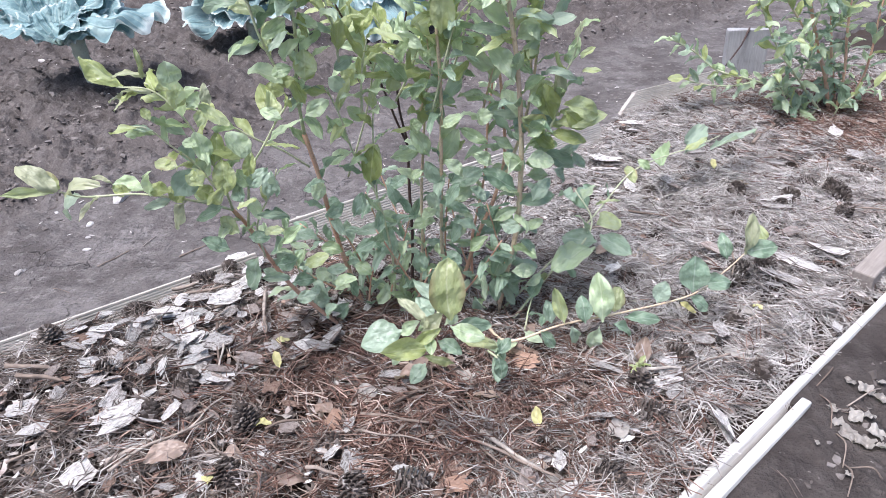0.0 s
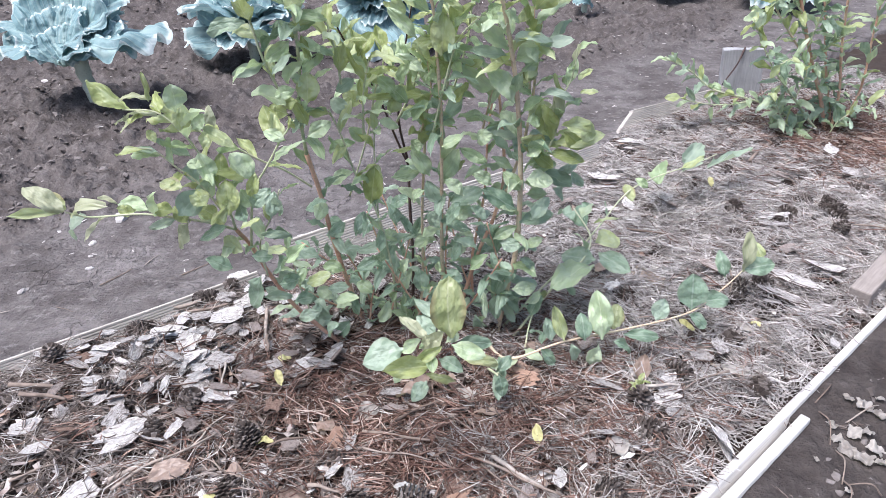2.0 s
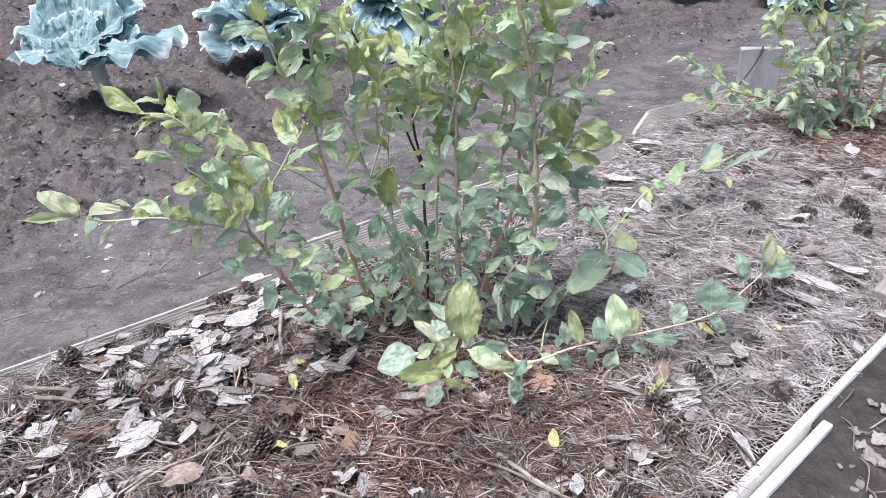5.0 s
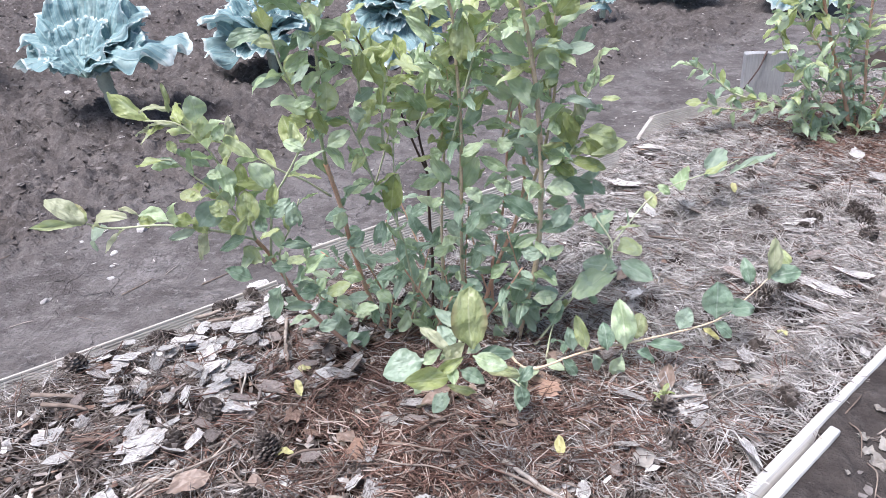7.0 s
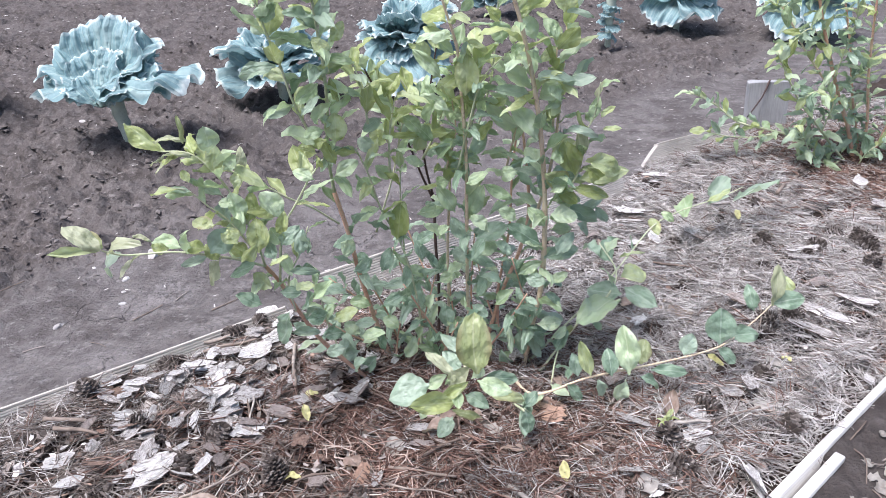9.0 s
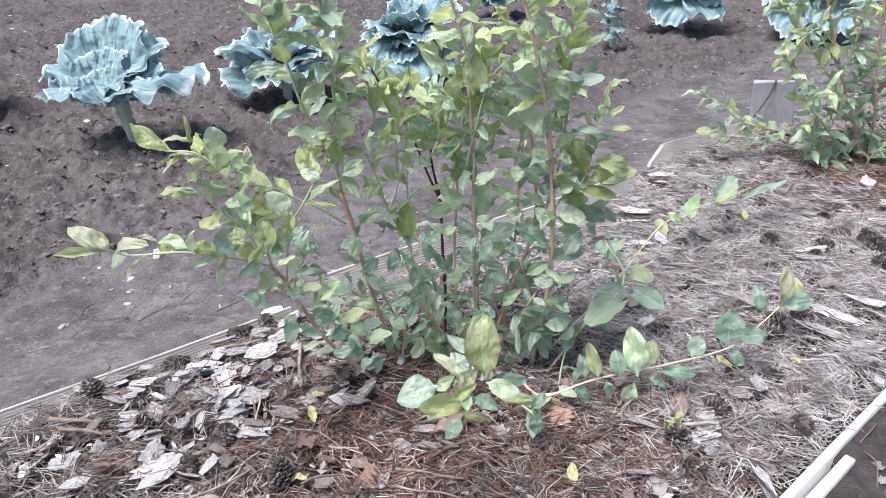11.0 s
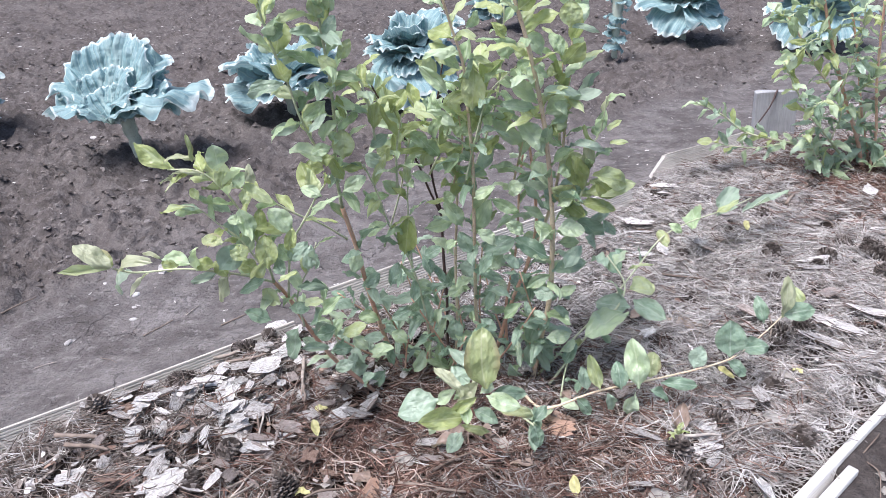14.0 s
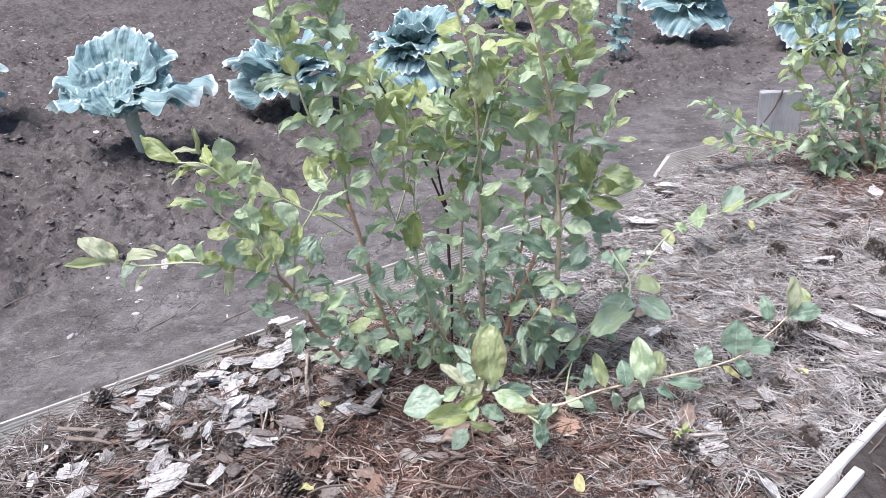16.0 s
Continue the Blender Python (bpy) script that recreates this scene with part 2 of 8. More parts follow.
SOIL = soil_material()
NEEDLE_RED = litter_material("fresh_needles", [(0.0, (0.09, 0.050, 0.040)), (0.45, (0.20, 0.110, 0.086)), (0.8, (0.38, 0.25, 0.205)), (1.0, (0.64, 0.53, 0.47))], grain=25.0, dark_patches=0.3)
NEEDLE_PALE = litter_material("bleached_needles", [(0.0, (0.16, 0.135, 0.125)), (0.22, (0.36, 0.32, 0.30)), (0.6, (0.57, 0.535, 0.515)), (1.0, (0.78, 0.75, 0.73))], grain=25.0, dark_patches=0.15)
NEEDLE_BROWN = litter_material("brown_needles", [(0.0, (0.09, 0.070, 0.062)), (0.5, (0.21, 0.17, 0.15)), (1.0, (0.42, 0.37, 0.34))], grain=25.0)
CLOD = litter_material("soil_clod", [(0.0, (0.075, 0.064, 0.060)), (0.5, (0.13, 0.114, 0.109)), (1.0, (0.21, 0.188, 0.181))], 0.95, 70.0)
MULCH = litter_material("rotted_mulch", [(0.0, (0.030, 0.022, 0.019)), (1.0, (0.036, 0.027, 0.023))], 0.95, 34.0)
CRUMB = litter_material("bark_crumbs", [(0.0, (0.06, 0.047, 0.042)), (0.45, (0.17, 0.14, 0.125)), (0.8, (0.33, 0.285, 0.26)), (1.0, (0.50, 0.455, 0.43))])
BARK_GREY = bark_material("weathered_bark", (0.64, 0.605, 0.59), (0.17, 0.14, 0.125))
BARK_ORANGE = bark_material("orange_bark", (0.60, 0.40, 0.31), (0.42, 0.26, 0.19))
BARK_PALE = bark_material("pinkish_bark", (0.47, 0.405, 0.38), (0.22, 0.175, 0.155))
BARK_WHITE = bark_material("bleached_bark", (0.88, 0.855, 0.84), (0.44, 0.39, 0.365))
# darker inner bark for chip sides, with the shade of the sides painted in
BARK_INNER_SHADED = bark_material("inner_bark_shaded", (0.24, 0.185, 0.16), (0.08, 0.06, 0.05))
BARK_RED = bark_material("red_bark", (0.40, 0.285, 0.23), (0.17, 0.105, 0.085))
CONE = litter_material("cone_scales", [(0.0, (0.045, 0.036, 0.033)), (0.6, (0.11, 0.09, 0.08)), (1.0, (0.34, 0.30, 0.28))], 0.8, 90.0)
TWIG = litter_material("dead_twig", [(0.0, (0.16, 0.12, 0.10)), (0.6, (0.29, 0.235, 0.20)), (1.0, (0.46, 0.41, 0.37))], 0.85, 70.0)
LEAF_DRY = leaf_material("dry_leaf", (0.24, 0.165, 0.135), (0.48, 0.36, 0.305), (0.52, 0.42, 0.365))
LEAF_GREYED = leaf_material("greyed_dead_leaf", (0.30, 0.26, 0.24), (0.52, 0.48, 0.45), (0.55, 0.51, 0.48))
LEAF_YELLOW = leaf_material("yellow_leaf", (0.66, 0.60, 0.24), (0.80, 0.75, 0.38), (0.82, 0.78, 0.50))
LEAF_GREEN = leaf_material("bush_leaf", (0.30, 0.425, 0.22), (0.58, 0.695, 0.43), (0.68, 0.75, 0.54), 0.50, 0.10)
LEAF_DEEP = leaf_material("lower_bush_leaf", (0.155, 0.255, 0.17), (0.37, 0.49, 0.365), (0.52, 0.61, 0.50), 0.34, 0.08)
LEAF_LIME = leaf_material("young_leaf", (0.315, 0.375, 0.115), (0.54, 0.60, 0.28), (0.62, 0.66, 0.41), 0.35, 0.12)
LEAF_PALE = leaf_material("pale_young_leaf", (0.38, 0.41, 0.24), (0.55, 0.56, 0.40), (0.57, 0.57, 0.42))
LEAF_UNDER = leaf_material("leaf_underside", (0.27, 0.38, 0.27), (0.46, 0.56, 0.43), (0.54, 0.61, 0.50), 0.4)
LEAF_SPOT = leaf_material("spotted_leaf", (0.32, 0.375, 0.15), (0.50, 0.54, 0.29), (0.60, 0.62, 0.42), 0.2, 0.5)
CABBAGE = cabbage_material()
STEM_RED = stem_material("red_stem", (0.60, 0.33, 0.24), (0.66, 0.46, 0.34))
STEM_TAN = stem_material("tan_stem", (0.64, 0.47, 0.35), (0.60, 0.53, 0.38))
STEM_GREEN = stem_material("green_stem", (0.44, 0.49, 0.31), (0.56, 0.55, 0.39))
STEM_DARK = stem_material("dark_stem", (0.055, 0.036, 0.034), (0.09, 0.055, 0.05))
STALK = stem_material("cabbage_stalk", (0.52, 0.57, 0.49), (0.42, 0.46, 0.38))
BOARD_GREY = board_material("grey_composite", (0.50, 0.465, 0.43), (0.25, 0.225, 0.205))
BOARD_WHITE = board_material("pale_composite", (0.66, 0.64, 0.62), (0.40, 0.375, 0.355))
PLANK = board_material("weathered_plank", (0.35, 0.35, 0.362), (0.22, 0.215, 0.22), (14.0, 14.0, 1.0))
BEAM = board_material("old_beam", (0.29, 0.255, 0.235), (0.16, 0.135, 0.122))
STONE = litter_material("pale_stone", [(0.0, (0.45, 0.42, 0.41)), (1.0, (0.80, 0.77, 0.76))], 0.9, 60.0)

# ---- helpers for building ----
U = Vector((0.741, 0.671, 0))   # along the bed
N = Vector((0.671, -0.741, 0))  # across the bed, towards the near edge
A0 = Vector((-0.335, 1.325, 0))
WIDTH = 0.955
rng = np.random.default_rng(7)
rnd = random.Random(11)


def bed(s, w, z=0.0):
    p = A0 + U * s + N * w
    p.z = z
    return p


def across(x, y):
    """How far a place lies from the bed's far edge: 0 to WIDTH is inside."""
    return (x - A0.x) * N.x + (y - A0.y) * N.y


def along(x, y):
    return (x - A0.x) * U.x + (y - A0.y) * U.y


def edge_w(s):
    """Where the far edging stands, across the bed."""
    return float(np.interp(s, [-1.7, -0.55, 0.85, 1.12, 1.75, 3.2], [-0.08, 0.0, 0.10, 0.045, 0.07, 0.07]))


def mulch_z(x, y):
    w = across(x, y) - edge_w(along(x, y))
    mound = 0.02 * math.exp(-((x - 0.0) ** 2 + (y - 1.04) ** 2) / 0.07)
    edge = -0.015 * max(0.0, 1 - w / 0.10) - 0.016 * max(0.0, 1 - (WIDTH - 0.018 - across(x, y)) / 0.08) ** 2
    edge += 0.028 * math.exp(-((x - 0.78) ** 2 + (y - 2.08) ** 2) / 0.06)
    return mound + edge + 0.018 * noise.noise((x * 5, y * 5, 1)) + 0.015 * noise.noise((x * 14, y * 14, 4))


def soil_z(x, y):
    w = across(x, y)
    if w > WIDTH * 0.5:
        base = -0.008 - 0.027 * min(1.0, max(0.0, (w - WIDTH - 0.05) / 0.3)) if w > WIDTH - 0.012 else -0.08
        if along(x, y) < 0.335 and WIDTH - 0.006 < w < WIDTH + 0.014:
            base = -0.045
        rough = 0.30 * min(1.0, max(0.0, (w - WIDTH - 0.02) / 0.12))
    else:
        d = edge_w(along(x, y)) - w
        base = -0.045 + 0.042 * math.exp(-(d / 0.16) ** 2) if d > -0.004 else -0.085
        rough = min(1.0, max(0.0, (-w - 0.50 + 0.40 * noise.noise((x * 1.3, y * 1.3, 9))) / 0.35))
    z = base + (0.006 + 0.020 * rough) * noise.noise((x * 2.6, y * 2.6, 0))
    z += (0.004 + 0.050 * rough) * noise.noise((x * 8, y * 8, 3)) * (0.6 + 0.8 * abs(noise.noise((x * 2, y * 2, 14))))
    z += (0.004 + 0.052 * rough) * (abs(noise.noise((x * 19, y * 19, 5))) - 0.2)
    z += (0.0006 + 0.014 * rough) * noise.noise((x * 60, y * 60, 6))
    return z


def mesh_object(name, verts, faces, material, parent=None, label="", smooth=True, uv=None):
    me = bpy.data.meshes.new(name)
    me.from_pydata([tuple(v) for v in verts], [], faces)
    finish(me, material, smooth, uv)
    ob = new(name, me)
    if parent is not None:
        ob.parent = parent
    return tagged(ob, label)


def finish(me, material, smooth=True, uv=None):
    me.materials.append(material)
    me.update()
    me.polygons.foreach_set("use_smooth", [smooth] * len(me.polygons))
    if uv is not None:
        layer = me.uv_layers.new(name="uv")
        loops = np.empty(len(me.loops), dtype=np.int32)
        me.loops.foreach_get("vertex_index", loops)
        layer.data.foreach_set("uv", np.asarray(uv, dtype=np.float32)[loops].ravel())


def part(name, bm, material, parent, label="", smooth=False):
    """Links a bmesh as one mesh under a thing or a part."""
    me = bpy.data.meshes.new(name)
    bm.to_mesh(me)
    bm.free()
    finish(me, material, smooth)
    ob = new(name, me)
    ob.parent = parent
    return tagged(ob, label)


def thing(name, place, label, category, group="", kind=""):
    """An Empty at a thing's base, which parents its parts."""
    ob = new(name)
    ob.empty_display_size = 0.02
    ob.matrix_basis = place if isinstance(place, Matrix) else Matrix.Translation(place)
    return tagged(ob, label, category, group, kind)


def soup(name, verts, tris_or_quads, material, label, category, kind="stuff", smooth=False):
    """One mesh of very many loose pieces, from arrays."""
    me = bpy.data.meshes.new(name)
    n, k = tris_or_quads.shape
    me.vertices.add(len(verts))
    me.vertices.foreach_set("co", np.asarray(verts, dtype=np.float32).ravel())
    me.loops.add(n * k)
    me.loops.foreach_set("vertex_index", tris_or_quads.astype(np.int32).ravel())
    me.polygons.add(n)
    me.polygons.foreach_set("loop_start", np.arange(0, n * k, k, dtype=np.int32))
    me.update(calc_edges=True)
    me.validate()
    finish(me, material, smooth)
    return tagged(new(name, me), label, category, kind=kind)


def spline(points, steps):
    """Points on a smooth line through the given ones."""
    p = [Vector(q) for q in points]
    p = [2 * p[0] - p[1], *p, 2 * p[-1] - p[-2]]
    out = []
    for a, b, c, d in zip(p, p[1:], p[2:], p[3:]):
        for i in range(steps):
            t = i / steps
            out.append(0.5 * (2 * b + (c - a) * t + (2 * a - 5 * b + 4 * c - d) * t * t + (3 * b - a - 3 * c + d) * t ** 3))
    out.append(p[-2])
    return out


def tube_data(line, r0, r1, sides=7, lumps=0.0):
    """A tapered round rod along a line: verts and faces."""
    verts, faces = [], []
    ref = Vector((0.3, 0.2, 0.93))
    for i, q in enumerate(line):
        d = (line[min(i + 1, len(line) - 1)] - line[max(i - 1, 0)]).normalized()
        x = d.cross(ref)
        x = (x if x.length > 0.05 else d.cross(Vector((1, 0, 0)))).normalized()
        y = d.cross(x)
        r = r0 + (r1 - r0) * i / (len(line) - 1)
        for k in range(sides):
            a = 2 * math.pi * k / sides
            rr = r * (1 + lumps * noise.noise(q * 90 + Vector((k, 0, 0))))
            verts.append(q + (x * math.cos(a) + y * math.sin(a)) * rr)
    n = len(line)
    for i in range(n - 1):
        for k in range(sides):
            j = (k + 1) % sides
            faces.append((i * sides + k, i * sides + j, (i + 1) * sides + j, (i + 1) * sides + k))
    faces.append(tuple(range(sides))[::-1])
    faces.append(tuple((n - 1) * sides + k for k in range(sides)))
    return verts, faces


# ---- ground ----


def build_ground():
    """One sheet to the horizon; its cells are small beside the bed and grow with distance."""
    us = np.concatenate([[-900, -200, -50, -12, -4, -2, -1.4, -1.15], np.linspace(-1, 1, 300), [1.15, 1.4, 2, 4, 12, 50, 200, 900]])
    ys = [-900, -200, -50, -12, -3, -1, 0.0, 0.4]
    y = 0.6
    while y < 11:
        ys.append(y)
        y *= 1.0092
    ys += [12, 14, 18, 26, 60, 200, 900]
    verts = []
    for y in ys:
        half = 0.40 + 0.72 * min(12.0, max(0.3, y))
        verts += [(u * half, y, soil_z(u * half, y) if abs(u) <= 1 and 0.5 < y < 11 else -0.04) for u in us]
    nx = len(us)
    i, j = np.meshgrid(np.arange(nx - 1), np.arange(len(ys) - 1))
    a = (j * nx + i).ravel()
    quads = np.stack([a, a + 1, a + nx + 1, a + nx], 1)
    return soup("ground", np.array(verts), quads, SOIL, "dark tilled garden soil with a trodden cracked strip", "soil", "structure", True)


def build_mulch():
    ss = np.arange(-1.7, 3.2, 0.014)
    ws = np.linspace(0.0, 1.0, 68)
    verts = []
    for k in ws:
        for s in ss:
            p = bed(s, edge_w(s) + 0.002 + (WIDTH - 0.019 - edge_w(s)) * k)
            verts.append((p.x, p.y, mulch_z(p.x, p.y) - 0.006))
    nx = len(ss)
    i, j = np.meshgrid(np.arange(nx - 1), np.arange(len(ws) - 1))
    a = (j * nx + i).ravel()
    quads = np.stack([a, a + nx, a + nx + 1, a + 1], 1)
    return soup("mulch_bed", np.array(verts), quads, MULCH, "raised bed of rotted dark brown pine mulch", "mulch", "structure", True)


build_ground()
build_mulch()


def clods(name, count, size0, size1, label, where):
    """Loose crumbs of soil, each a lumpy little rock shape."""
    bm = bmesh.new()
    bmesh.ops.create_icosphere(bm, subdivisions=1, radius=1)
    bm.verts.ensure_lookup_table()
    base = np.array([v.co for v in bm.verts])
    tri = np.array([[v.index for v in f.verts] for f in bm.faces])
    bm.free()
    V, F = [], []
    made = 0
    while made < count:
        x, y, keep = where()
        if not keep:
            continue
        r = size0 * (size1 / size0) ** (rng.random() ** 2.2)
        v = base * (1 + 0.42 * rng.standard_normal((len(base), 1))) * np.array([1, rng.uniform(0.6, 1.2), rng.uniform(0.35, 0.65)]) * r
        a = rng.uniform(0, 6.28)
        c, s = math.cos(a), math.sin(a)
        v = v @ np.array([[c, -s, 0], [s, c, 0], [0, 0, 1]])
        V.append(v + (x, y, soil_z(x, y) - 0.05 * r))
        F.append(tri + made * len(base))
        made += 1
    return soup(name, np.concatenate(V), np.concatenate(F), CLOD, label, "soil")


def on_tilled():
    y = rng.uniform(1.0, 6.4)
    x = rng.uniform(-0.75, 0.75) * y
    w = across(x, y)
    rough = (-w - 0.5 + 0.35 * noise.noise((x * 1.3, y * 1.3, 9))) / 0.3
    return x, y, rng.random() < rough and noise.noise((x * 2, y * 2, 30)) > -0.25


def on_near_path():
    s, w = rng.uniform(-1.0, 1.6), WIDTH + 0.05 + rng.uniform(0, 0.7)
    p = bed(s, w)
    return p.x, p.y, True


clods("soil_clods", 10500, 0.003, 0.013, "loose dark clods on the tilled soil", on_tilled)
clods("soil_crumbs", 1500, 0.002, 0.010, "small crumbs of dark soil beside the bed", on_near_path)

# ---- edging boards ----


def ribbed_board(name, start, end, height, thick, z, lean, material, label, ribs=24, cut=0.0):
    """A composite decking board set on its edge: grooves run along both faces; a free end may be cut to a slant."""
    a, b = Vector(start), Vector(end)
    length = (b - a).length
    prof = []
    for i in range(ribs):
        h0, h1 = height * i / ribs, height * (i + 1) / ribs
        g = 0.0020
        e = (h1 - h0) * 0.22
        prof += [(0, h0 + e), (0, h1 - e), (-g, h1 - e * 0.4), (-g, h1 + e * 0.4)]
    prof = [(0, 0)] + prof[:-2] + [(0, height - 0.003), (-0.003, height)]
    back = [(-thick - p[0], p[1]) for p in prof[::-1]]
    prof = prof + back
    n = len(prof)
    steps = 24
    verts, faces = [], []
    for k in range(steps + 1):
        t = k / steps
        off = 0.006 * noise.noise((t * 3, start[0] * 7, 2)) * math.sin(math.pi * t)
        up = 0.004 * noise.noise((t * 2.5, start[1] * 5, 8))
        for (y, h) in prof:
            q = min(1.0, max(0.0, (h - height + 0.075) / 0.070))
            verts.append((length * t - cut * q ** 1.25 * t ** 6, y + off, h + up))
    for k in range(steps):
        for i in range(n):
            j = (i + 1) % n
            faces.append((k * n + i, (k + 1) * n + i, (k + 1) * n + j, k * n + j))
    faces.append(tuple(range(n)))
    faces.append(tuple(steps * n + i for i in range(n))[::-1])
    ob = mesh_object(name, verts, faces, material, smooth=False)
    d = (b - a).normalized()
    # local x runs along the board, local y towards its grooved inner face; start and end name the top inner edge
    yaw = math.atan2(d.y, d.x)
    turn = Matrix.Rotation(yaw, 4, "Z") @ Matrix.Rotation(math.pi, 4, "Z")
    ob.matrix_basis = Matrix.Translation((a.x, a.y, z)) @ turn @ Matrix.Translation((-length, 0, 0)) @ Matrix.Rotation(radians(lean), 4, "X") @ Matrix.Translation((0, 0, -height))
    return tagged(ob, label, "edging board", "edging boards of the bed")


ribbed_board("edging_board", (-1.60, 0.275, 0), (-0.372, 1.245, 0), 0.125, 0.010, 0.016, 20, BOARD_GREY, "pale grey grooved composite edging board, sunk deep in the soil")
ribbed_board("edging_board", (-0.317, 1.308, 0), (0.44, 1.885, 0), 0.135, 0.018, 0.054, 24, BOARD_GREY, "pale grey grooved composite edging board standing proud of the mulch")
ribbed_board("edging_board", (0.522, 2.095, 0), (1.00, 2.432, 0), 0.125, 0.018, 0.048, 26, BOARD_GREY, "pale grey grooved edging board with a slanted free end", cut=0.10)


def edge_rail(name, start, end, z, width, height, label):
    """A pale board on edge with eased arrises; its top face is plain."""
    a, b = Vector(start), Vector(end)
    length = (b - a).length
    bm = bmesh.new()
    bmesh.ops.create_cube(bm, size=1)
    for v in bm.verts:
        v.co = Vector(((v.co.x + 0.5) * length, v.co.y * width, v.co.z * height))
    bmesh.ops.subdivide_edges(bm, edges=[e for e in bm.edges if abs(e.verts[0].co.x - e.verts[1].co.x) > 0.1], cuts=30)
    bmesh.ops.bevel(bm, geom=[e for e in bm.edges if e.is_boundary or len(e.link_faces) == 2 and e.calc_face_angle(0) > 0.5], offset=0.0018, segments=1, affect="EDGES")
    for v in bm.verts:
        v.co.y += 0.0012 * noise.noise((v.co.x * 3, start[0], 0)) + 0.0008 * noise.noise(v.co * 60)
        v.co.z += 0.002 * noise.noise((v.co.x * 7, start[1], 4))
    me = bpy.data.meshes.new(name)
    bm.to_mesh(me)
    bm.free()
    finish(me, BOARD_WHITE, True)
    ob = new(name, me)
    d = (b - a).normalized()
    ob.matrix_basis = Matrix.Translation((a.x, a.y, z)) @ Matrix.Rotation(math.atan2(d.y, d.x), 4, "Z")
    return tagged(ob, label, "edging board", "edging boards of the bed")


edge_rail("edging_rail", bed(-1.7, WIDTH - 0.0075), bed(3.2, WIDTH - 0.0075), -0.045, 0.0130, 0.10, "long whitish composite board on edge along the bed")
edge_rail("edging_rail", bed(-1.7, WIDTH + 0.0175), bed(0.346, WIDTH + 0.0175), -0.047, 0.0155, 0.10, "short whitish board end beside the long one")


def plank(name, place, w, h, t, label, material=PLANK):
    bm = bmesh.new()
    bmesh.ops.create_cube(bm, size=1)
    for v in bm.verts:
        v.co = Vector(((v.co.x + 0.5) * w, v.co.y * t, (v.co.z + 0.5) * h))
    bmesh.ops.subdivide_edges(bm, edges=bm.edges[:], cuts=5, use_grid_fill=True)
    bmesh.ops.bevel(bm, geom=[e for e in bm.edges if e.calc_face_angle(0) > 0.5], offset=0.002, segments=1, affect="EDGES")
    for v in bm.verts:
        v.co += Vector((0.002, 0.002, 0.004)) * noise.noise(v.co * 14)
    me = bpy.data.meshes.new(name)
    bm.to_mesh(me)
    bm.free()
    finish(me, material, False)
    ob = new(name, me)
    ob.matrix_basis = place
    return tagged(ob, label, "plank")


plank("upright_plank", pose(0.978, 2.44, -0.06, 0, -4, -7), 0.135, 0.228, 0.03, "weathered grey wooden plank standing upright at the bed's edge")
plank("wooden_beam", pose(0.815, 1.152, -0.050, 0, -7, 42), 0.95, 0.085, 0.040, "weathered grey-brown wooden beam lying in the bed beside the pale board", BEAM)

# ---- litter on the bed ----


def fresh(x, y):
    """How much of the litter near a bush is still red-brown: 1 there, 0 where it is bleached."""
    a = math.exp(-((x + 0.02) ** 2 / 0.10 + (y - 0.83) ** 2 / 0.06))
    b = math.exp(-((x - 1.25) ** 2 + (y - 2.05) ** 2) / 0.10)
    return min(1.0, max(a, b) * 1.25 * (1 + 0.6 * noise.noise((x * 6, y * 6, 17))))


def needles(name, count, keep, material, label, length=(0.022, 0.060), radius=0.00072, pile=0.030, span=(-1.0, 2.35), reach=(0.005, WIDTH - 0.022), height=mulch_z):
    """Thin bent pine needles, lying at all angles, two from each sheath."""
    rows = []
    while len(rows) < count:
        s, w = rng.uniform(*span), rng.uniform(*reach)
        if w < edge_w(s) + 0.025:
            continue
        p = bed(s, w)
        if not keep(p.x, p.y):
            continue
        if noise.noise((p.x * 16, p.y * 16, 52)) + 0.6 * noise.noise((p.x * 38, p.y * 38, 57)) < rng.normal(-0.13, 0.12):
            continue
        z = height(p.x, p.y) - 0.004 + rng.random() ** 1.4 * pile
        a = rng.uniform(0, 2 * math.pi)
        tilt = rng.normal(0.0, 0.27)
        for k in range(2):
            rows.append((p.x, p.y, z, a + k * rng.uniform(0.05, 0.4), tilt, rng.uniform(*length), rng.normal(0, 0.17)))
    r = np.array(rows[:count])
    n = len(r)
    d = np.stack([np.cos(r[:, 3]) * np.cos(r[:, 4]), np.sin(r[:, 3]) * np.cos(r[:, 4]), np.sin(r[:, 4])], 1)
    side = np.stack([-np.sin(r[:, 3]), np.cos(r[:, 3]), 0 * r[:, 3]], 1)
    up = np.cross(d, side)
    c = r[:, :3]
    L = r[:, 5:6]
    rings = []
    for t, rad in ((-0.5, 1.0), (0.0, 1.1), (0.5, 0.45)):
        mid = c + d * L * t + side * (r[:, 6:7] * L * (1 - 4 * t * t)) + up * (0.10 * L * (0.25 - t * t))
        for k in range(3):
            a = 2 * math.pi * k / 3
            rings.append(mid + (side * math.cos(a) + up * math.sin(a)) * radius * rad)
    V = np.stack(rings, 1).reshape(-1, 3)
    q = []
    for ring in range(2):
        for k in range(3):
            j = (k + 1) % 3
            q.append((ring * 3 + k, ring * 3 + j, ring * 3 + 3 + j, ring * 3 + 3 + k))
    Q = (np.array(q)[None] + (np.arange(n) * 9)[:, None, None]).reshape(-1, 4)
    return soup(name, V, Q, material, label, "pine needles", smooth=True)


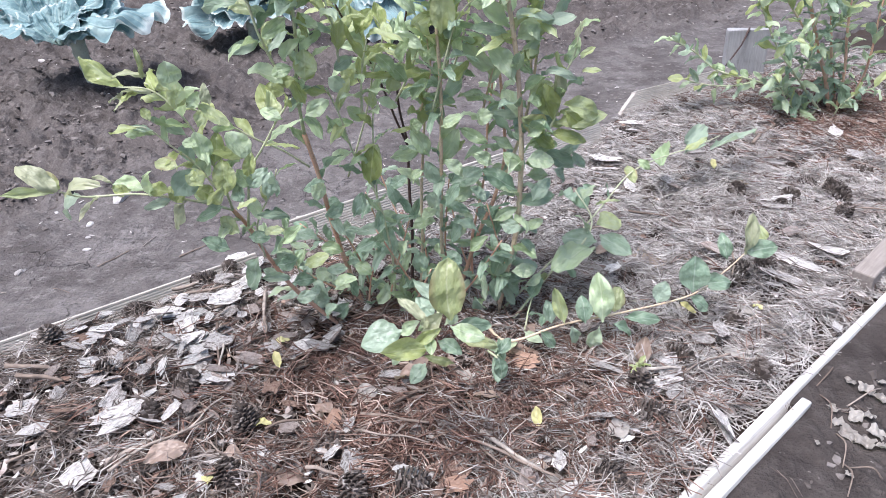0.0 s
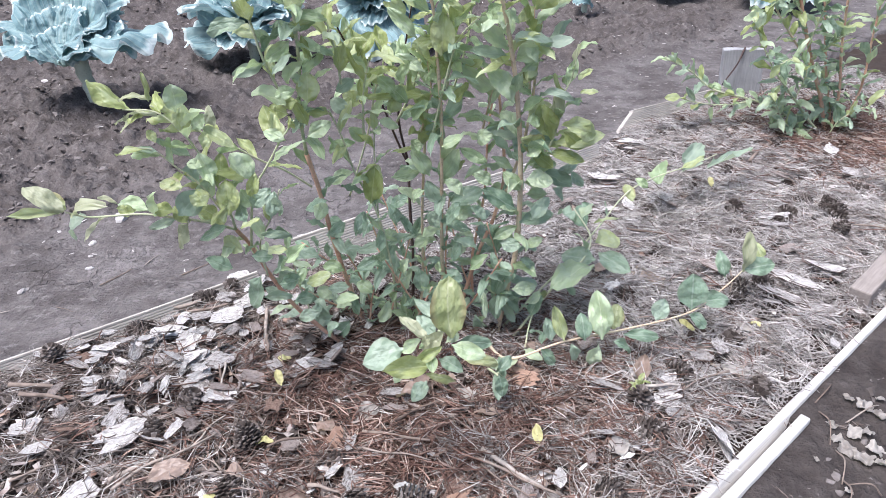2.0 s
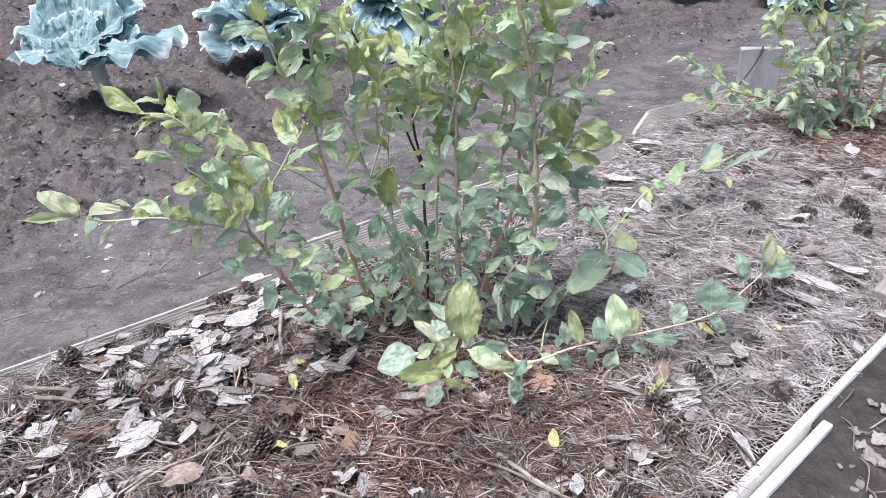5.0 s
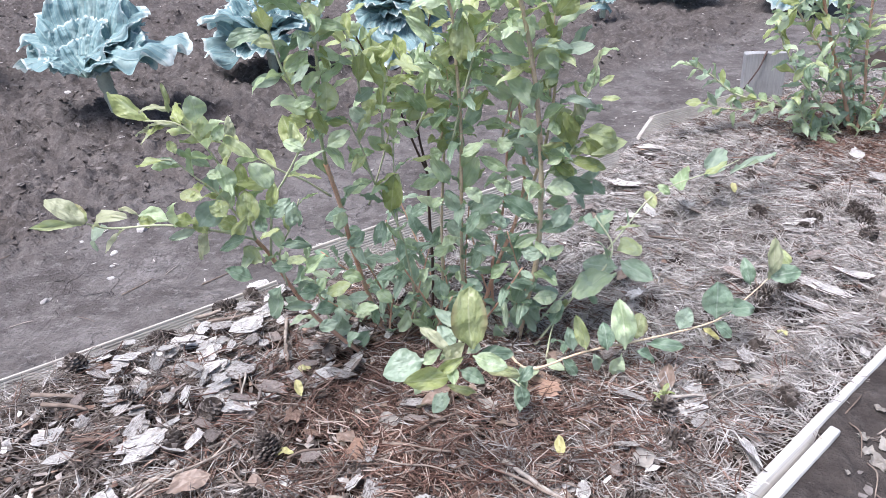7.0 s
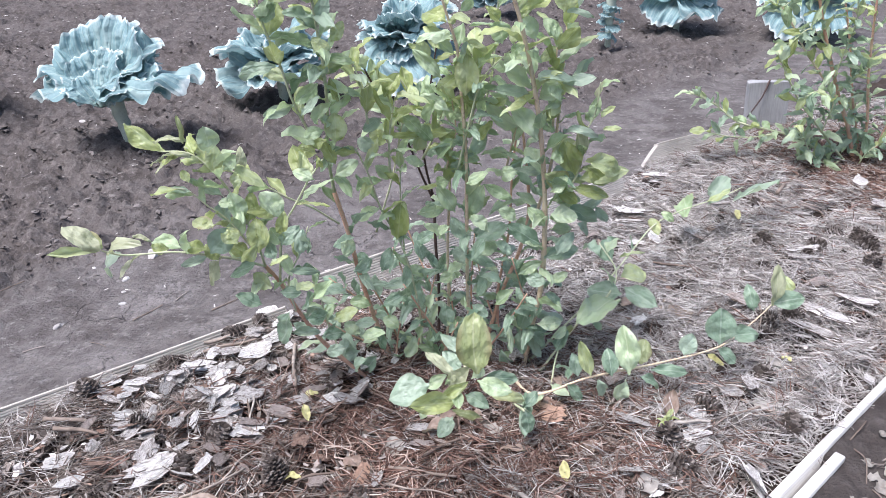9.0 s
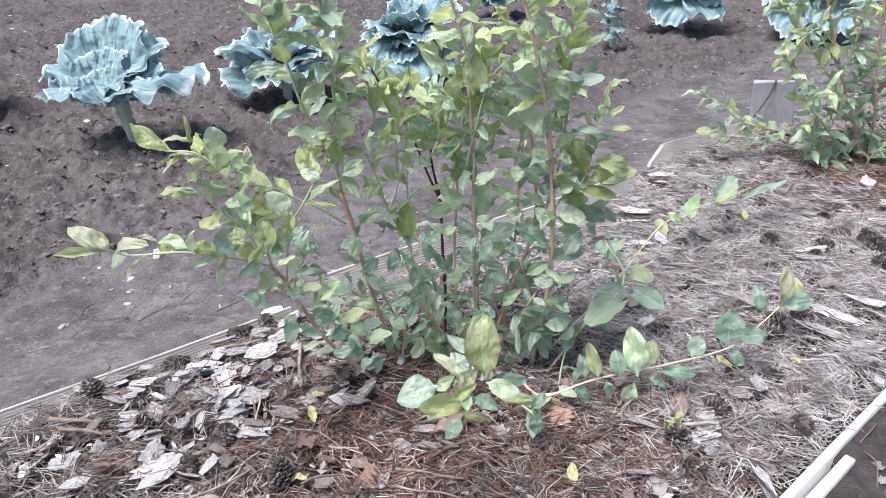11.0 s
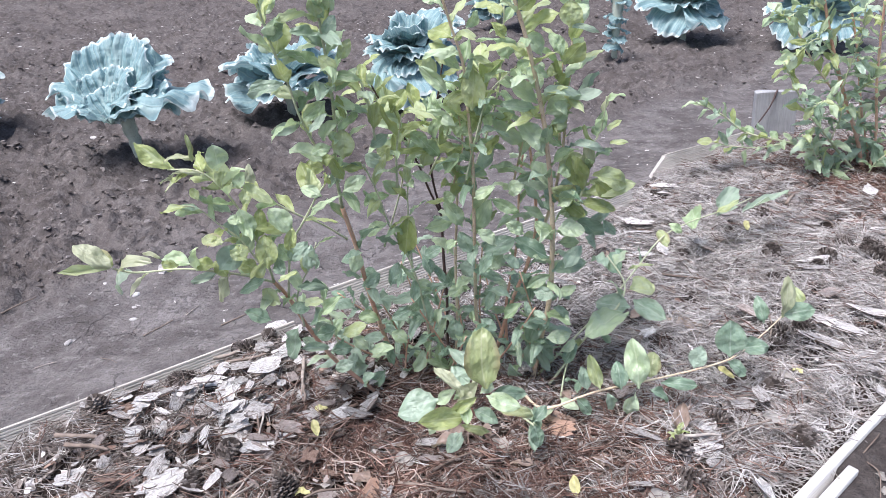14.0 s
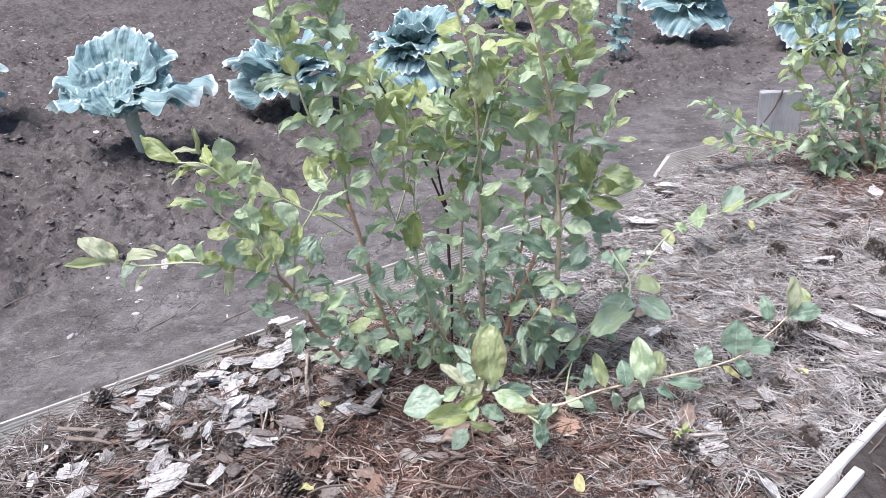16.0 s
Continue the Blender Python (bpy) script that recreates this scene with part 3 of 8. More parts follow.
needles("fresh_pine_needles", 24000, lambda x, y: rng.random() < fresh(x, y) * 0.95 + 0.025, NEEDLE_RED, "red-brown fallen pine needles round the bushes", length=(0.035, 0.080), radius=0.00092)
needles("bleached_pine_needles", 80000, lambda x, y: rng.random() < (1.08 - 0.80 * fresh(x, y)) * (1.0 if along(x, y) > -0.05 + 0.5 * (0.5 - across(x, y)) else 0.20), NEEDLE_PALE, "bleached straw-grey pine needles covering the bed", length=(0.026, 0.075), radius=0.00066, span=(-0.9, 2.35))

needles("brown_pine_needles", 13000, lambda x, y: along(x, y) < 0.1 and rng.random() < 1.0 - 0.7 * fresh(x, y), NEEDLE_BROWN, "dull brown pine needles between the bark flakes", length=(0.030, 0.075), radius=0.0008, span=(-0.9, 0.15))
needles("stray_pine_needles", 500, lambda x, y: noise.noise((x * 9, y * 9, 41)) > 0.05, NEEDLE_BROWN, "stray pine needles on the soil beside the bed", span=(-0.3, 0.75), reach=(WIDTH + 0.055, WIDTH + 0.4), height=soil_z, pile=0.012)


def chip_mesh(seed, layers=2, sides=20):
    """A flake of bark about 1 long: torn ends, thin sheets that split from one another, a fibrous and bowed face."""
    r = random.Random(seed)
    bm = bmesh.new()
    z = 0.0
    wide = r.uniform(0.20, 0.36)
    bow, roll, twist = r.uniform(-0.25, 0.35), r.uniform(-0.3, 1.0), r.uniform(-0.5, 0.5)

    def lift(x, y):
        return bow * x * x + roll * y * y + twist * x * y + 0.05 * noise.noise((x * 3, y * 9, seed)) + 0.03 * noise.noise((x * 7, y * 22, seed))

    for layer in range(layers):
        shrink = 1 - r.uniform(0.16, 0.34) * layer
        h = r.uniform(0.018, 0.05)
        ox, oy = r.uniform(-0.14, 0.14) * layer, r.uniform(-0.07, 0.07) * layer
        rings = ([], [], [])
        for k in range(sides):
            a = 2 * math.pi * (k + r.uniform(-0.25, 0.25)) / sides
            ca, sa = math.cos(a), math.sin(a)
            torn = 1 + abs(ca) * r.uniform(-0.48, 0.24) + 0.16 * noise.noise((ca * 2, sa * 2, seed + layer))
            x = 0.5 * math.copysign(abs(ca) ** 0.6, ca) * shrink * torn
            y = wide * math.copysign(abs(sa) ** 0.65, sa) * shrink * (1 + 0.42 * noise.noise((ca * 3, sa * 3, seed + 9 + layer)) + r.uniform(-0.16, 0.10))
            for ring, (f, dz) in zip(rings, ((1.0, 0.0), (0.97, h), (0.55, h * r.uniform(0.8, 1.5)))):
                ring.append(bm.verts.new((x * f + ox, y * f + oy, z + dz + lift(x * f + ox, y * f + oy))))
        mids = [bm.verts.new((ox + q * 0.17 * shrink, oy, z + h * 1.2 + lift(ox + q * 0.17 * shrink, oy))) for q in (-1, 1)]
        for k in range(sides):
            j = (k + 1) % sides
            # side faces take the dark inner bark with painted shade
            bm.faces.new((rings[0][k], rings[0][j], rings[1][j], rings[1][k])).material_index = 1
            bm.faces.new((rings[1][k], rings[1][j], rings[2][j], rings[2][k]))
            side = 0 if math.cos(2 * math.pi * (k + 0.5) / sides) < 0 else 1
            bm.faces.new((rings[2][k], rings[2][j], mids[side]))
        fill = [e for e in bm.edges if e.is_boundary and e.verts[0] not in rings[0] and e.verts[1] not in rings[0]]
        bmesh.ops.holes_fill(bm, edges=fill, sides=8)
        if layer == 0:
            bm.faces.new(rings[0][::-1])
        z += h * 0.9
    me = bpy.data.meshes.new("bark_chip")
    bmesh.ops.recalc_face_normals(bm, faces=bm.faces)
    bm.to_mesh(me)
    bm.free()
    return me


def chip_set(material, first):
    out = []
    for k in range(10):
        me = chip_mesh(first + k, 1 + k % 3)
        finish(me, material, False)
        me.materials.append(BARK_INNER_SHADED)
        out.append(me)
    return out


CHIPS = {"grey": chip_set(BARK_GREY, 1), "white": chip_set(BARK_WHITE, 20), "red": chip_set(BARK_RED, 40), "pale": chip_set(BARK_PALE, 60), "orange": chip_set(BARK_ORANGE, 80)}
CHIP_LABELS = {"grey": "weathered grey flake of pine bark on the mulch", "white": "bleached whitish flake of bark on the mulch", "red": "red-brown flake of pine bark on the mulch", "pale": "dull pinkish grey flake of bark on the mulch", "orange": "fresh orange-brown flake of bark on the mulch"}


def bark_chip(kind, x, y, size, turn, tilt=0.0, lift=0.004, which=None, wide=1.0):
    me = CHIPS[kind][rnd.randrange(10) if which is None else which]
    ob = new("bark_chip", me)
    ob.matrix_basis = pose(x, y, mulch_z(x, y) + lift + 0.011, tilt, rnd.uniform(-0.7, 0.7) * tilt, turn) @ Matrix.Diagonal((size, size * wide, size * 0.62, 1))
    return tagged(ob, CHIP_LABELS[kind], "bark chip", "bark chips of the mulch")


bark_chip("white", -0.488, 1.028, 0.07, 20, 8, 0.010, None, 0.9)
bark_chip("white", -0.442, 1.012, 0.06, 70, 12, 0.010, None, 0.8)
bark_chip("white", -0.400, 0.935, 0.065, 25, 20, 0.010, None, 1.2)
bark_chip("white", -0.513, 0.988, 0.05, -20, 5, 0.010, None, 0.9)
bark_chip("grey", -0.461, 0.950, 0.06, 0, 5, 0.010, None, 0.8)
bark_chip("white", -0.469, 0.785, 0.075, 35, 10, 0.010, None, 0.8)
bark_chip("white", -0.622, 0.797, 0.05, 20, 5, 0.010, None, 0.8)
bark_chip("white", -0.479, 0.675, 0.06, 60, 10, 0.010, None, 1.0)
bark_chip("white", -0.326, 1.117, 0.05, 60, 15, 0.010, None, 0.8)
bark_chip("grey", -0.109, 0.686, 0.065, 80, 25, 0.010, None, 1.1)
bark_chip("white", 0.418, 0.771, 0.06, 100, 35, 0.010, None, 1.0)
bark_chip("grey", 0.360, 0.869, 0.055, 10, 5, 0.010, None, 0.9)
bark_chip("white", 0.372, 0.896, 0.04, 0, 5, 0.010, None, 0.7)
bark_chip("white", 0.421, 1.675, 0.09, -18, 5, 0.010, None, 0.5)
bark_chip("white", 0.400, 1.532, 0.07, -10, 5, 0.010, None, 0.6)
bark_chip("grey", 0.708, 1.220, 0.1, -35, 10, 0.010, None, 0.5)
bark_chip("grey", 0.710, 1.121, 0.11, -25, 8, 0.010, None, 0.6)
bark_chip("white", 0.786, 1.242, 0.07, -35, 5, 0.010, None, 0.5)
bark_chip("white", 1.028, 1.645, 0.08, -10, 5, 0.010, None, 0.5)
bark_chip("white", 0.776, 1.476, 0.08, 10, 5, 0.010, None, 0.4)
bark_chip("grey", 0.776, 1.382, 0.055, 70, 10, 0.010, None, 1)
bark_chip("red", -0.624, 0.995, 0.05, 10, 10, 0.010, None, 1)
bark_chip("grey", 0.451, 0.976, 0.045, 0, 5, 0.010, None, 0.9)
bark_chip("red", 0.030, 0.681, 0.05, 60, 10, 0.010, None, 1)
bark_chip("grey", -0.255, 0.921, 0.075, -40, 8, 0.010, None, 0.5)
bark_chip("grey", 0.641, 1.058, 0.04, 80, 10, 0.010, None, 1)
bark_chip("grey", -0.065, 0.854, 0.06, 0, 8, 0.010, None, 0.5)
bark_chip("red", 0.141, 0.916, 0.06, -20, 15, 0.010, None, 0.8)
bark_chip("white", 0.703, 1.016, 0.03, 60, 20, 0.010, None, 1)
bark_chip("grey", -0.649, 0.964, 0.07, 5, 6, 0.010, None, 0.6)
bark_chip("white", -0.412, 1.247, 0.05, 30, 10, 0.010, None, 0.7)
bark_chip("white", 0.550, 1.925, 0.08, -10, 5, 0.010, None, 0.6)
bark_chip("grey", 0.558, 0.708, 0.05, 0, 0, 0.010, None, 1)

bark_chip("orange", 0.133, 0.895, 0.066, -25, 12, 0.012, None, 0.90)
bark_chip("orange", 1.014, 2.037, 0.058, 40, 25, 0.012, None, 1.00)
bark_chip("orange", -0.148, 0.761, 0.039, 70, 30, 0.012, None, 0.90)
bark_chip("pale", 0.746, 1.323, 0.047, 20, 10, 0.012, None, 1.00)
bark_chip("white", 0.713, 1.189, 0.078, -30, 15, 0.012, None, 0.50)
bark_chip("grey", 0.668, 1.149, 0.094, -38, 20, 0.012, None, 0.45)
bark_chip("white", 0.415, 0.763, 0.055, 110, 50, 0.012, None, 1.00)
bark_chip("grey", 0.362, 0.821, 0.039, 10, 30, 0.012, None, 0.90)
bark_chip("white", 0.356, 0.847, 0.047, 0, 15, 0.012, None, 0.80)
bark_chip("white", 0.630, 1.031, 0.035, 100, 40, 0.012, None, 0.80)
bark_chip("white", -0.112, 0.658, 0.047, 80, 40, 0.012, None, 0.90)
bark_chip("orange", 0.026, 0.659, 0.047, 10, 15, 0.012, None, 1.00)
bark_chip("pale", 0.123, 0.655, 0.047, 80, 20, 0.012, None, 1.00)
bark_chip("white", 0.176, 0.641, 0.039, 20, 20, 0.012, None, 0.90)
bark_chip("pale", -0.062, 0.820, 0.047, 5, 15, 0.012, None, 0.60)
bark_chip("white", -0.384, 0.897, 0.055, 40, 35, 0.012, None, 1.00)
bark_chip("white", -0.428, 0.977, 0.055, 60, 20, 0.012, None, 0.90)
bark_chip("white", -0.491, 1.034, 0.047, 20, 15, 0.012, None, 0.90)
bark_chip("white", -0.456, 0.765, 0.062, 30, 22, 0.012, None, 0.60)
bark_chip("red", -0.605, 0.954, 0.047, 10, 30, 0.012, None, 0.80)
bark_chip("white", -0.574, 0.748, 0.039, 20, 10, 0.012, None, 0.80)
bark_chip("white", 0.411, 1.632, 0.070, -15, 8, 0.012, None, 0.40)
bark_chip("white", 0.536, 1.875, 0.039, -15, 8, 0.012, None, 0.50)
bark_chip("pale", 1.002, 1.603, 0.062, -20, 10, 0.012, None, 0.40)
bark_chip("grey", 0.751, 1.425, 0.078, -8, 6, 0.012, None, 0.30)


def joined(name, items, label, category, parent=None):
    """One mesh from many placed pieces: kind stuff."""
    V, F, idx, mats, n = [], [], [], [], 0
    for me, m in items:
        V += [m @ v.co for v in me.vertices]
        for mt in me.materials:
            if mt not in mats:
                mats.append(mt)
        F += [tuple(n + i for i in p.vertices) for p in me.polygons]
        idx += [mats.index(me.materials[p.material_index]) for p in me.polygons]
        n += len(me.vertices)
    ob = mesh_object(name, V, F, mats[0], parent, smooth=False)
    for mt in mats[1:]:
        ob.data.materials.append(mt)
    ob.data.polygons.foreach_set("material_index", idx)
    return tagged(ob, label, category, kind="stuff")


for _ in range(150):
    s, w = rnd.uniform(-0.55, 0.05), rnd.uniform(0.08, WIDTH - 0.05)
    p = bed(s, w)
    if rnd.random() < fresh(p.x, p.y) * 0.7:
        continue
    bark_chip(rnd.choice(["grey", "white", "pale", "white", "red"]), p.x, p.y, rnd.uniform(0.02, 0.045), rnd.uniform(0, 360), rnd.uniform(-42, 42), rnd.uniform(0.006, 0.020), None, rnd.uniform(0.45, 1.1))
for _ in range(90):
    s, w = rnd.uniform(-0.48, -0.08), rnd.uniform(0.09, 0.40)
    p = bed(s, w)
    bark_chip(rnd.choice(["white", "white", "grey", "pale"]), p.x, p.y, rnd.uniform(0.025, 0.06), rnd.uniform(-30, 100), rnd.uniform(-45, 45), rnd.uniform(0.010, 0.026), None, rnd.uniform(0.4, 1.0))
for _ in range(60):
    s, w = rnd.uniform(0.0, 2.0), rnd.uniform(0.12, WIDTH - 0.05)
    p = bed(s, w)
    bark_chip(rnd.choice(["grey", "white", "pale", "grey"]), p.x, p.y, rnd.uniform(0.025, 0.07), rnd.uniform(0, 360), rnd.uniform(-26, 26), rnd.uniform(0.012, 0.022), None, rnd.uniform(0.4, 1.0))
for _ in range(26):
    s = rnd.uniform(-0.75, 0.35)
    p = bed(s, edge_w(s) + rnd.uniform(0.03, 0.075))
    bark_chip(rnd.choice(["grey", "white", "red", "grey"]), p.x, p.y, rnd.uniform(0.025, 0.055), rnd.uniform(0, 80), rnd.uniform(-40, 40), rnd.uniform(0.010, 0.022), None, rnd.uniform(0.4, 0.9))
THIN = [chip_mesh(70 + k, 1, 9) for k in range(8)]
for k, me in enumerate(THIN):
    finish(me, (BARK_GREY, BARK_WHITE, BARK_PALE, BARK_RED)[k % 4], False)
    me.materials.append(BARK_INNER_SHADED)
small = []
for k in range(1500):
    s, w = (rnd.uniform(-0.8, 0.1) if k % 4 else rnd.uniform(0.1, 2.2)), rnd.uniform(0.10, WIDTH - 0.03)
    p = bed(s, w)
    if rnd.random() < fresh(p.x, p.y) * 0.6:
        continue
    size = rnd.uniform(0.010, 0.024)
    m = pose(p.x, p.y, mulch_z(p.x, p.y) + rnd.uniform(0.008, 0.020), rnd.uniform(-35, 35), rnd.uniform(-25, 25), rnd.uniform(0, 360)) @ Matrix.Diagonal((size, size * rnd.uniform(0.4, 1.0), size, 1))
    small.append((THIN[rnd.randrange(8)], m))
joined("bark_flakes", small, "small bleached flakes of bark strewn in the mulch", "bark flakes")


def crumbs(name, count, where, label, smin=0.004, smax=0.016):
    """Small splinters and flakes of bark, loose among the needles."""
    V, F = [], []
    box = np.array([(x, y, z) for x in (-0.5, 0.5) for y in (-0.5, 0.5) for z in (-0.5, 0.5)])
    quads = np.array([(0, 1, 3, 2), (4, 6, 7, 5), (0, 4, 5, 1), (2, 3, 7, 6), (0, 2, 6, 4), (1, 5, 7, 3)])
    for k in range(count):
        x, y = where()
        size = rng.uniform(smin, smax)
        v = box * (1 + 0.45 * rng.standard_normal((8, 1))) * (size, size * rng.uniform(0.15, 0.7), size * rng.uniform(0.08, 0.25))
        e = Euler((rng.normal(0, 0.3), rng.normal(0, 0.3), rng.uniform(0, 6.28))).to_matrix()
        V.append(v @ np.array(e).T + (x, y, mulch_z(x, y) + rng.uniform(0.0, 0.012)))
        F.append(quads + 8 * k)
    return soup(name, np.concatenate(V), np.concatenate(F), CRUMB, label, "bark crumbs")


def in_bed():
    p = bed(rng.uniform(-0.9, 2.3) if rng.random() < 0.4 else rng.uniform(-0.8, 0.2), rng.uniform(0.10, WIDTH - 0.02))
    return p.x, p.y


crumbs("bark_crumbs", 7000, in_bed, "brown and grey crumbs of bark in the mulch")


def cone_parts():
    """A closed-to-open pine cone about 1 long, standing on its base: core and overlapping scales in spirals."""
    core, scales = bmesh.new(), bmesh.new()
    bmesh.ops.create_uvsphere(core, u_segments=10, v_segments=8, radius=0.5)
    for v in core.verts:
        v.co = Vector((v.co.x * 0.46, v.co.y * 0.46, v.co.z * 0.95 + 0.48))
    total = 74
    for i in range(total):
        t = (i + 0.5) / total
        a = i * 2.39996
        z = 0.04 + 0.92 * t
        r = 0.30 * math.sin(math.pi * min(1.0, 0.16 + 0.80 * t)) ** 0.75
        out = Vector((math.cos(a), math.sin(a), 0))
        side = Vector((-math.sin(a), math.cos(a), 0))
        lift = 0.25 + 0.55 * t
        tip = out * (r + 0.15 * (1 - 0.5 * t)) + Vector((0, 0, z + 0.10 * lift))
        root = out * (r * 0.5) + Vector((0, 0, z - 0.03))
        wd = 0.085 * (1.25 - 0.7 * t)
        th = Vector((0, 0, 0.05))
        q = [root - side * wd * 0.5, root + side * wd * 0.5, tip + side * wd, tip - side * wd]
        top = [p + th * (0.3 if k < 2 else 1.0) for k, p in enumerate(q)]
        knob = scales.verts.new(tip + out * 0.035 + th * 0.5)
        lo = [scales.verts.new(p) for p in q]
        up = [scales.verts.new(p) for p in top]
        scales.faces.new(up)
        scales.faces.new(lo[::-1])
        for k in (1, 3):
            j = (k + 1) % 4
            scales.faces.new((lo[k], lo[j], up[j], up[k]))
        scales.faces.new((lo[2], lo[3], knob))
        scales.faces.new((lo[3], up[3], knob))
        scales.faces.new((up[3], up[2], knob))
        scales.faces.new((up[2], lo[2], knob))
    bmesh.ops.recalc_face_normals(scales, faces=scales.faces)
    return core, scales


cone_model = None


def pine_cone(x, y, size, rx, ry, rz, lift=0.0):
    global cone_model
    m = pose(x, y, mulch_z(x, y) + lift + 0.006, rx, ry, rz) @ Matrix.Diagonal((size, size, size, 1))
    if cone_model is None:
        cone_model = thing("pine_cone", m, "open grey-brown pine cone lying in the mulch", "pine cone", "pine cones on the bed")
        core, scales = cone_parts()
        part("core", core, CONE, cone_model, smooth=True)
        tagged(part("scale_cover", scales, CONE, cone_model), kind="stuff")
        return cone_model
    ob = copy_thing(cone_model, Matrix.Identity(4))
    ob.matrix_basis = m
    return ob


pine_cone(-0.651, 0.964, 0.045, 20, 0, 10, 0.0)
pine_cone(-0.393, 0.853, 0.046, 35, 10, 40, 0.0)
pine_cone(-0.273, 0.775, 0.045, 30, -10, 0, 0.0)
pine_cone(-0.295, 0.687, 0.042, 100, 0, 60, 0.012)
pine_cone(-0.114, 0.666, 0.046, 90, 0, 20, 0.015)
pine_cone(0.387, 0.935, 0.042, 70, 0, 30, 0.008)
pine_cone(0.310, 0.843, 0.046, 10, 0, 0, 0.0)
pine_cone(0.296, 0.785, 0.044, 95, 0, 80, 0.015)
pine_cone(0.510, 1.019, 0.042, 90, 0, 120, 0.015)
pine_cone(0.508, 0.869, 0.042, 80, 0, 150, 0.012)
pine_cone(0.216, 0.687, 0.044, 90, 0, 60, 0.014)
pine_cone(-0.414, 0.763, 0.042, 80, 0, 200, 0.01)
pine_cone(-0.546, 0.879, 0.05, 90, 0, 100, 0.012)
pine_cone(0.697, 1.533, 0.045, 70, 0, 0, 0.01)
pine_cone(0.625, 1.209, 0.04, 90, 0, 70, 0.015)
pine_cone(0.947, 1.534, 0.045, 80, 0, 0, 0.012)
pine_cone(0.648, 1.407, 0.04, 90, 0, 40, 0.012)
pine_cone(-0.545, 1.088, 0.04, 90, 0, 40, 0.012)
pine_cone(-0.427, 1.194, 0.035, 90, 0, 150, 0.012)
pine_cone(-0.465, 1.174, 0.035, 80, 0, 0, 0.012)
pine_cone(-0.053, 0.653, 0.045, 90, 0, 100, 0.014)
pine_cone(0.937, 1.581, 0.042, 80, -10, 55, 0.012)
pine_cone(0.957, 1.559, 0.042, 90, 12, 297, 0.012)
pine_cone(0.847, 1.520, 0.042, 70, 5, 280, 0.012)
pine_cone(0.790, 1.473, 0.042, 90, 7, 332, 0.012)
pine_cone(0.817, 1.476, 0.042, 100, -3, 192, 0.012)
pine_cone(0.904, 1.428, 0.042, 30, -10, 25, 0.012)
pine_cone(1.069, 1.614, 0.042, 80, 13, 248, 0.012)
pine_cone(-0.267, 0.759, 0.042, 20, 10, 215, 0.012)
pine_cone(-0.287, 0.681, 0.042, 90, -10, 25, 0.012)
pine_cone(-0.126, 0.712, 0.042, 100, -5, 230, 0.012)
pine_cone(0.609, 1.176, 0.042, 80, -5, 230, 0.012)
pine_cone(-0.537, 1.075, 0.042, 100, 0, 285, 0.012)
pine_cone(-0.423, 1.151, 0.042, 90, 10, 275, 0.012)

for _ in range(12):
    s, w = rnd.uniform(-0.55, 2.0), rnd.uniform(0.12, WIDTH - 0.06)
    p = bed(s, w)
    pine_cone(p.x, p.y, rnd.uniform(0.032, 0.046), rnd.uniform(60, 115), rnd.uniform(-20, 20), rnd.uniform(0, 360), 0.006)


def stick(points, r0, r1, label, name="twig", material=TWIG):
    v, f = tube_data(spline(points, 4), r0, r1, 6, 0.5)
    ob = mesh_object(name, v, f, material)
    return tagged(ob, label, "twig", "twigs on the ground")


def twig(x0, y0, x1, y1, r=0.0025, sag=0.004, z=0.024):
    a, b = Vector((x0, y0, mulch_z(x0, y0) + z)), Vector((x1, y1, mulch_z(x1, y1) + z))
    side = (b - a).cross(Vector((0, 0, 1)))
    mids = [a.lerp(b, t) + side * rnd.uniform(-0.06, 0.06) + Vector((0, 0, rnd.uniform(0, sag))) for t in (0.33, 0.66)]
    return stick([a, *mids, b], r, r * 0.6, "dry bare twig lying on the mulch")


twig(-0.453, 0.696, -0.333, 0.798, 0.004)
twig(-0.680, 0.875, -0.601, 0.881, 0.005)
twig(-0.380, 0.996, -0.337, 0.853, 0.003)
twig(-0.324, 1.117, -0.300, 0.996, 0.004)
twig(-0.513, 1.135, -0.408, 1.145, 0.004)
twig(0.064, 0.743, 0.145, 0.677, 0.004)
twig(0.055, 0.727, 0.167, 0.667, 0.003)
twig(-0.198, 1.046, -0.111, 0.981, 0.002)
twig(-0.109, 0.770, -0.010, 0.759, 0.003)
twig(-0.173, 0.676, -0.129, 0.666, 0.003)
twig(-0.360, 0.747, -0.321, 0.816, 0.002)
twig(0.840, 1.793, 0.977, 1.984, 0.005)
twig(0.423, 1.419, 0.518, 1.394, 0.003)
twig(-0.061, 0.793, 0.015, 0.842, 0.003)
twig(-0.580, 0.684, -0.537, 0.725, 0.002)
twig(-0.436, 0.670, -0.322, 0.772, 0.0027, 0.004, 0.030)
twig(-0.365, 0.964, -0.327, 0.838, 0.0021, 0.004, 0.030)
twig(-0.493, 1.088, -0.394, 1.107, 0.0036, 0.004, 0.030)
twig(-0.300, 1.011, -0.289, 0.964, 0.0036, 0.004, 0.030)
twig(-0.395, 1.036, -0.339, 1.098, 0.0024, 0.004, 0.030)
twig(0.062, 0.714, 0.139, 0.637, 0.0018, 0.004, 0.030)
twig(-0.104, 0.734, -0.009, 0.719, 0.0018, 0.004, 0.030)
twig(0.324, 0.864, 0.384, 0.874, 0.0030, 0.004, 0.030)
twig(-0.651, 0.852, -0.578, 0.847, 0.0042, 0.004, 0.030)
twig(-0.242, 0.744, -0.188, 0.761, 0.0024, 0.004, 0.030)
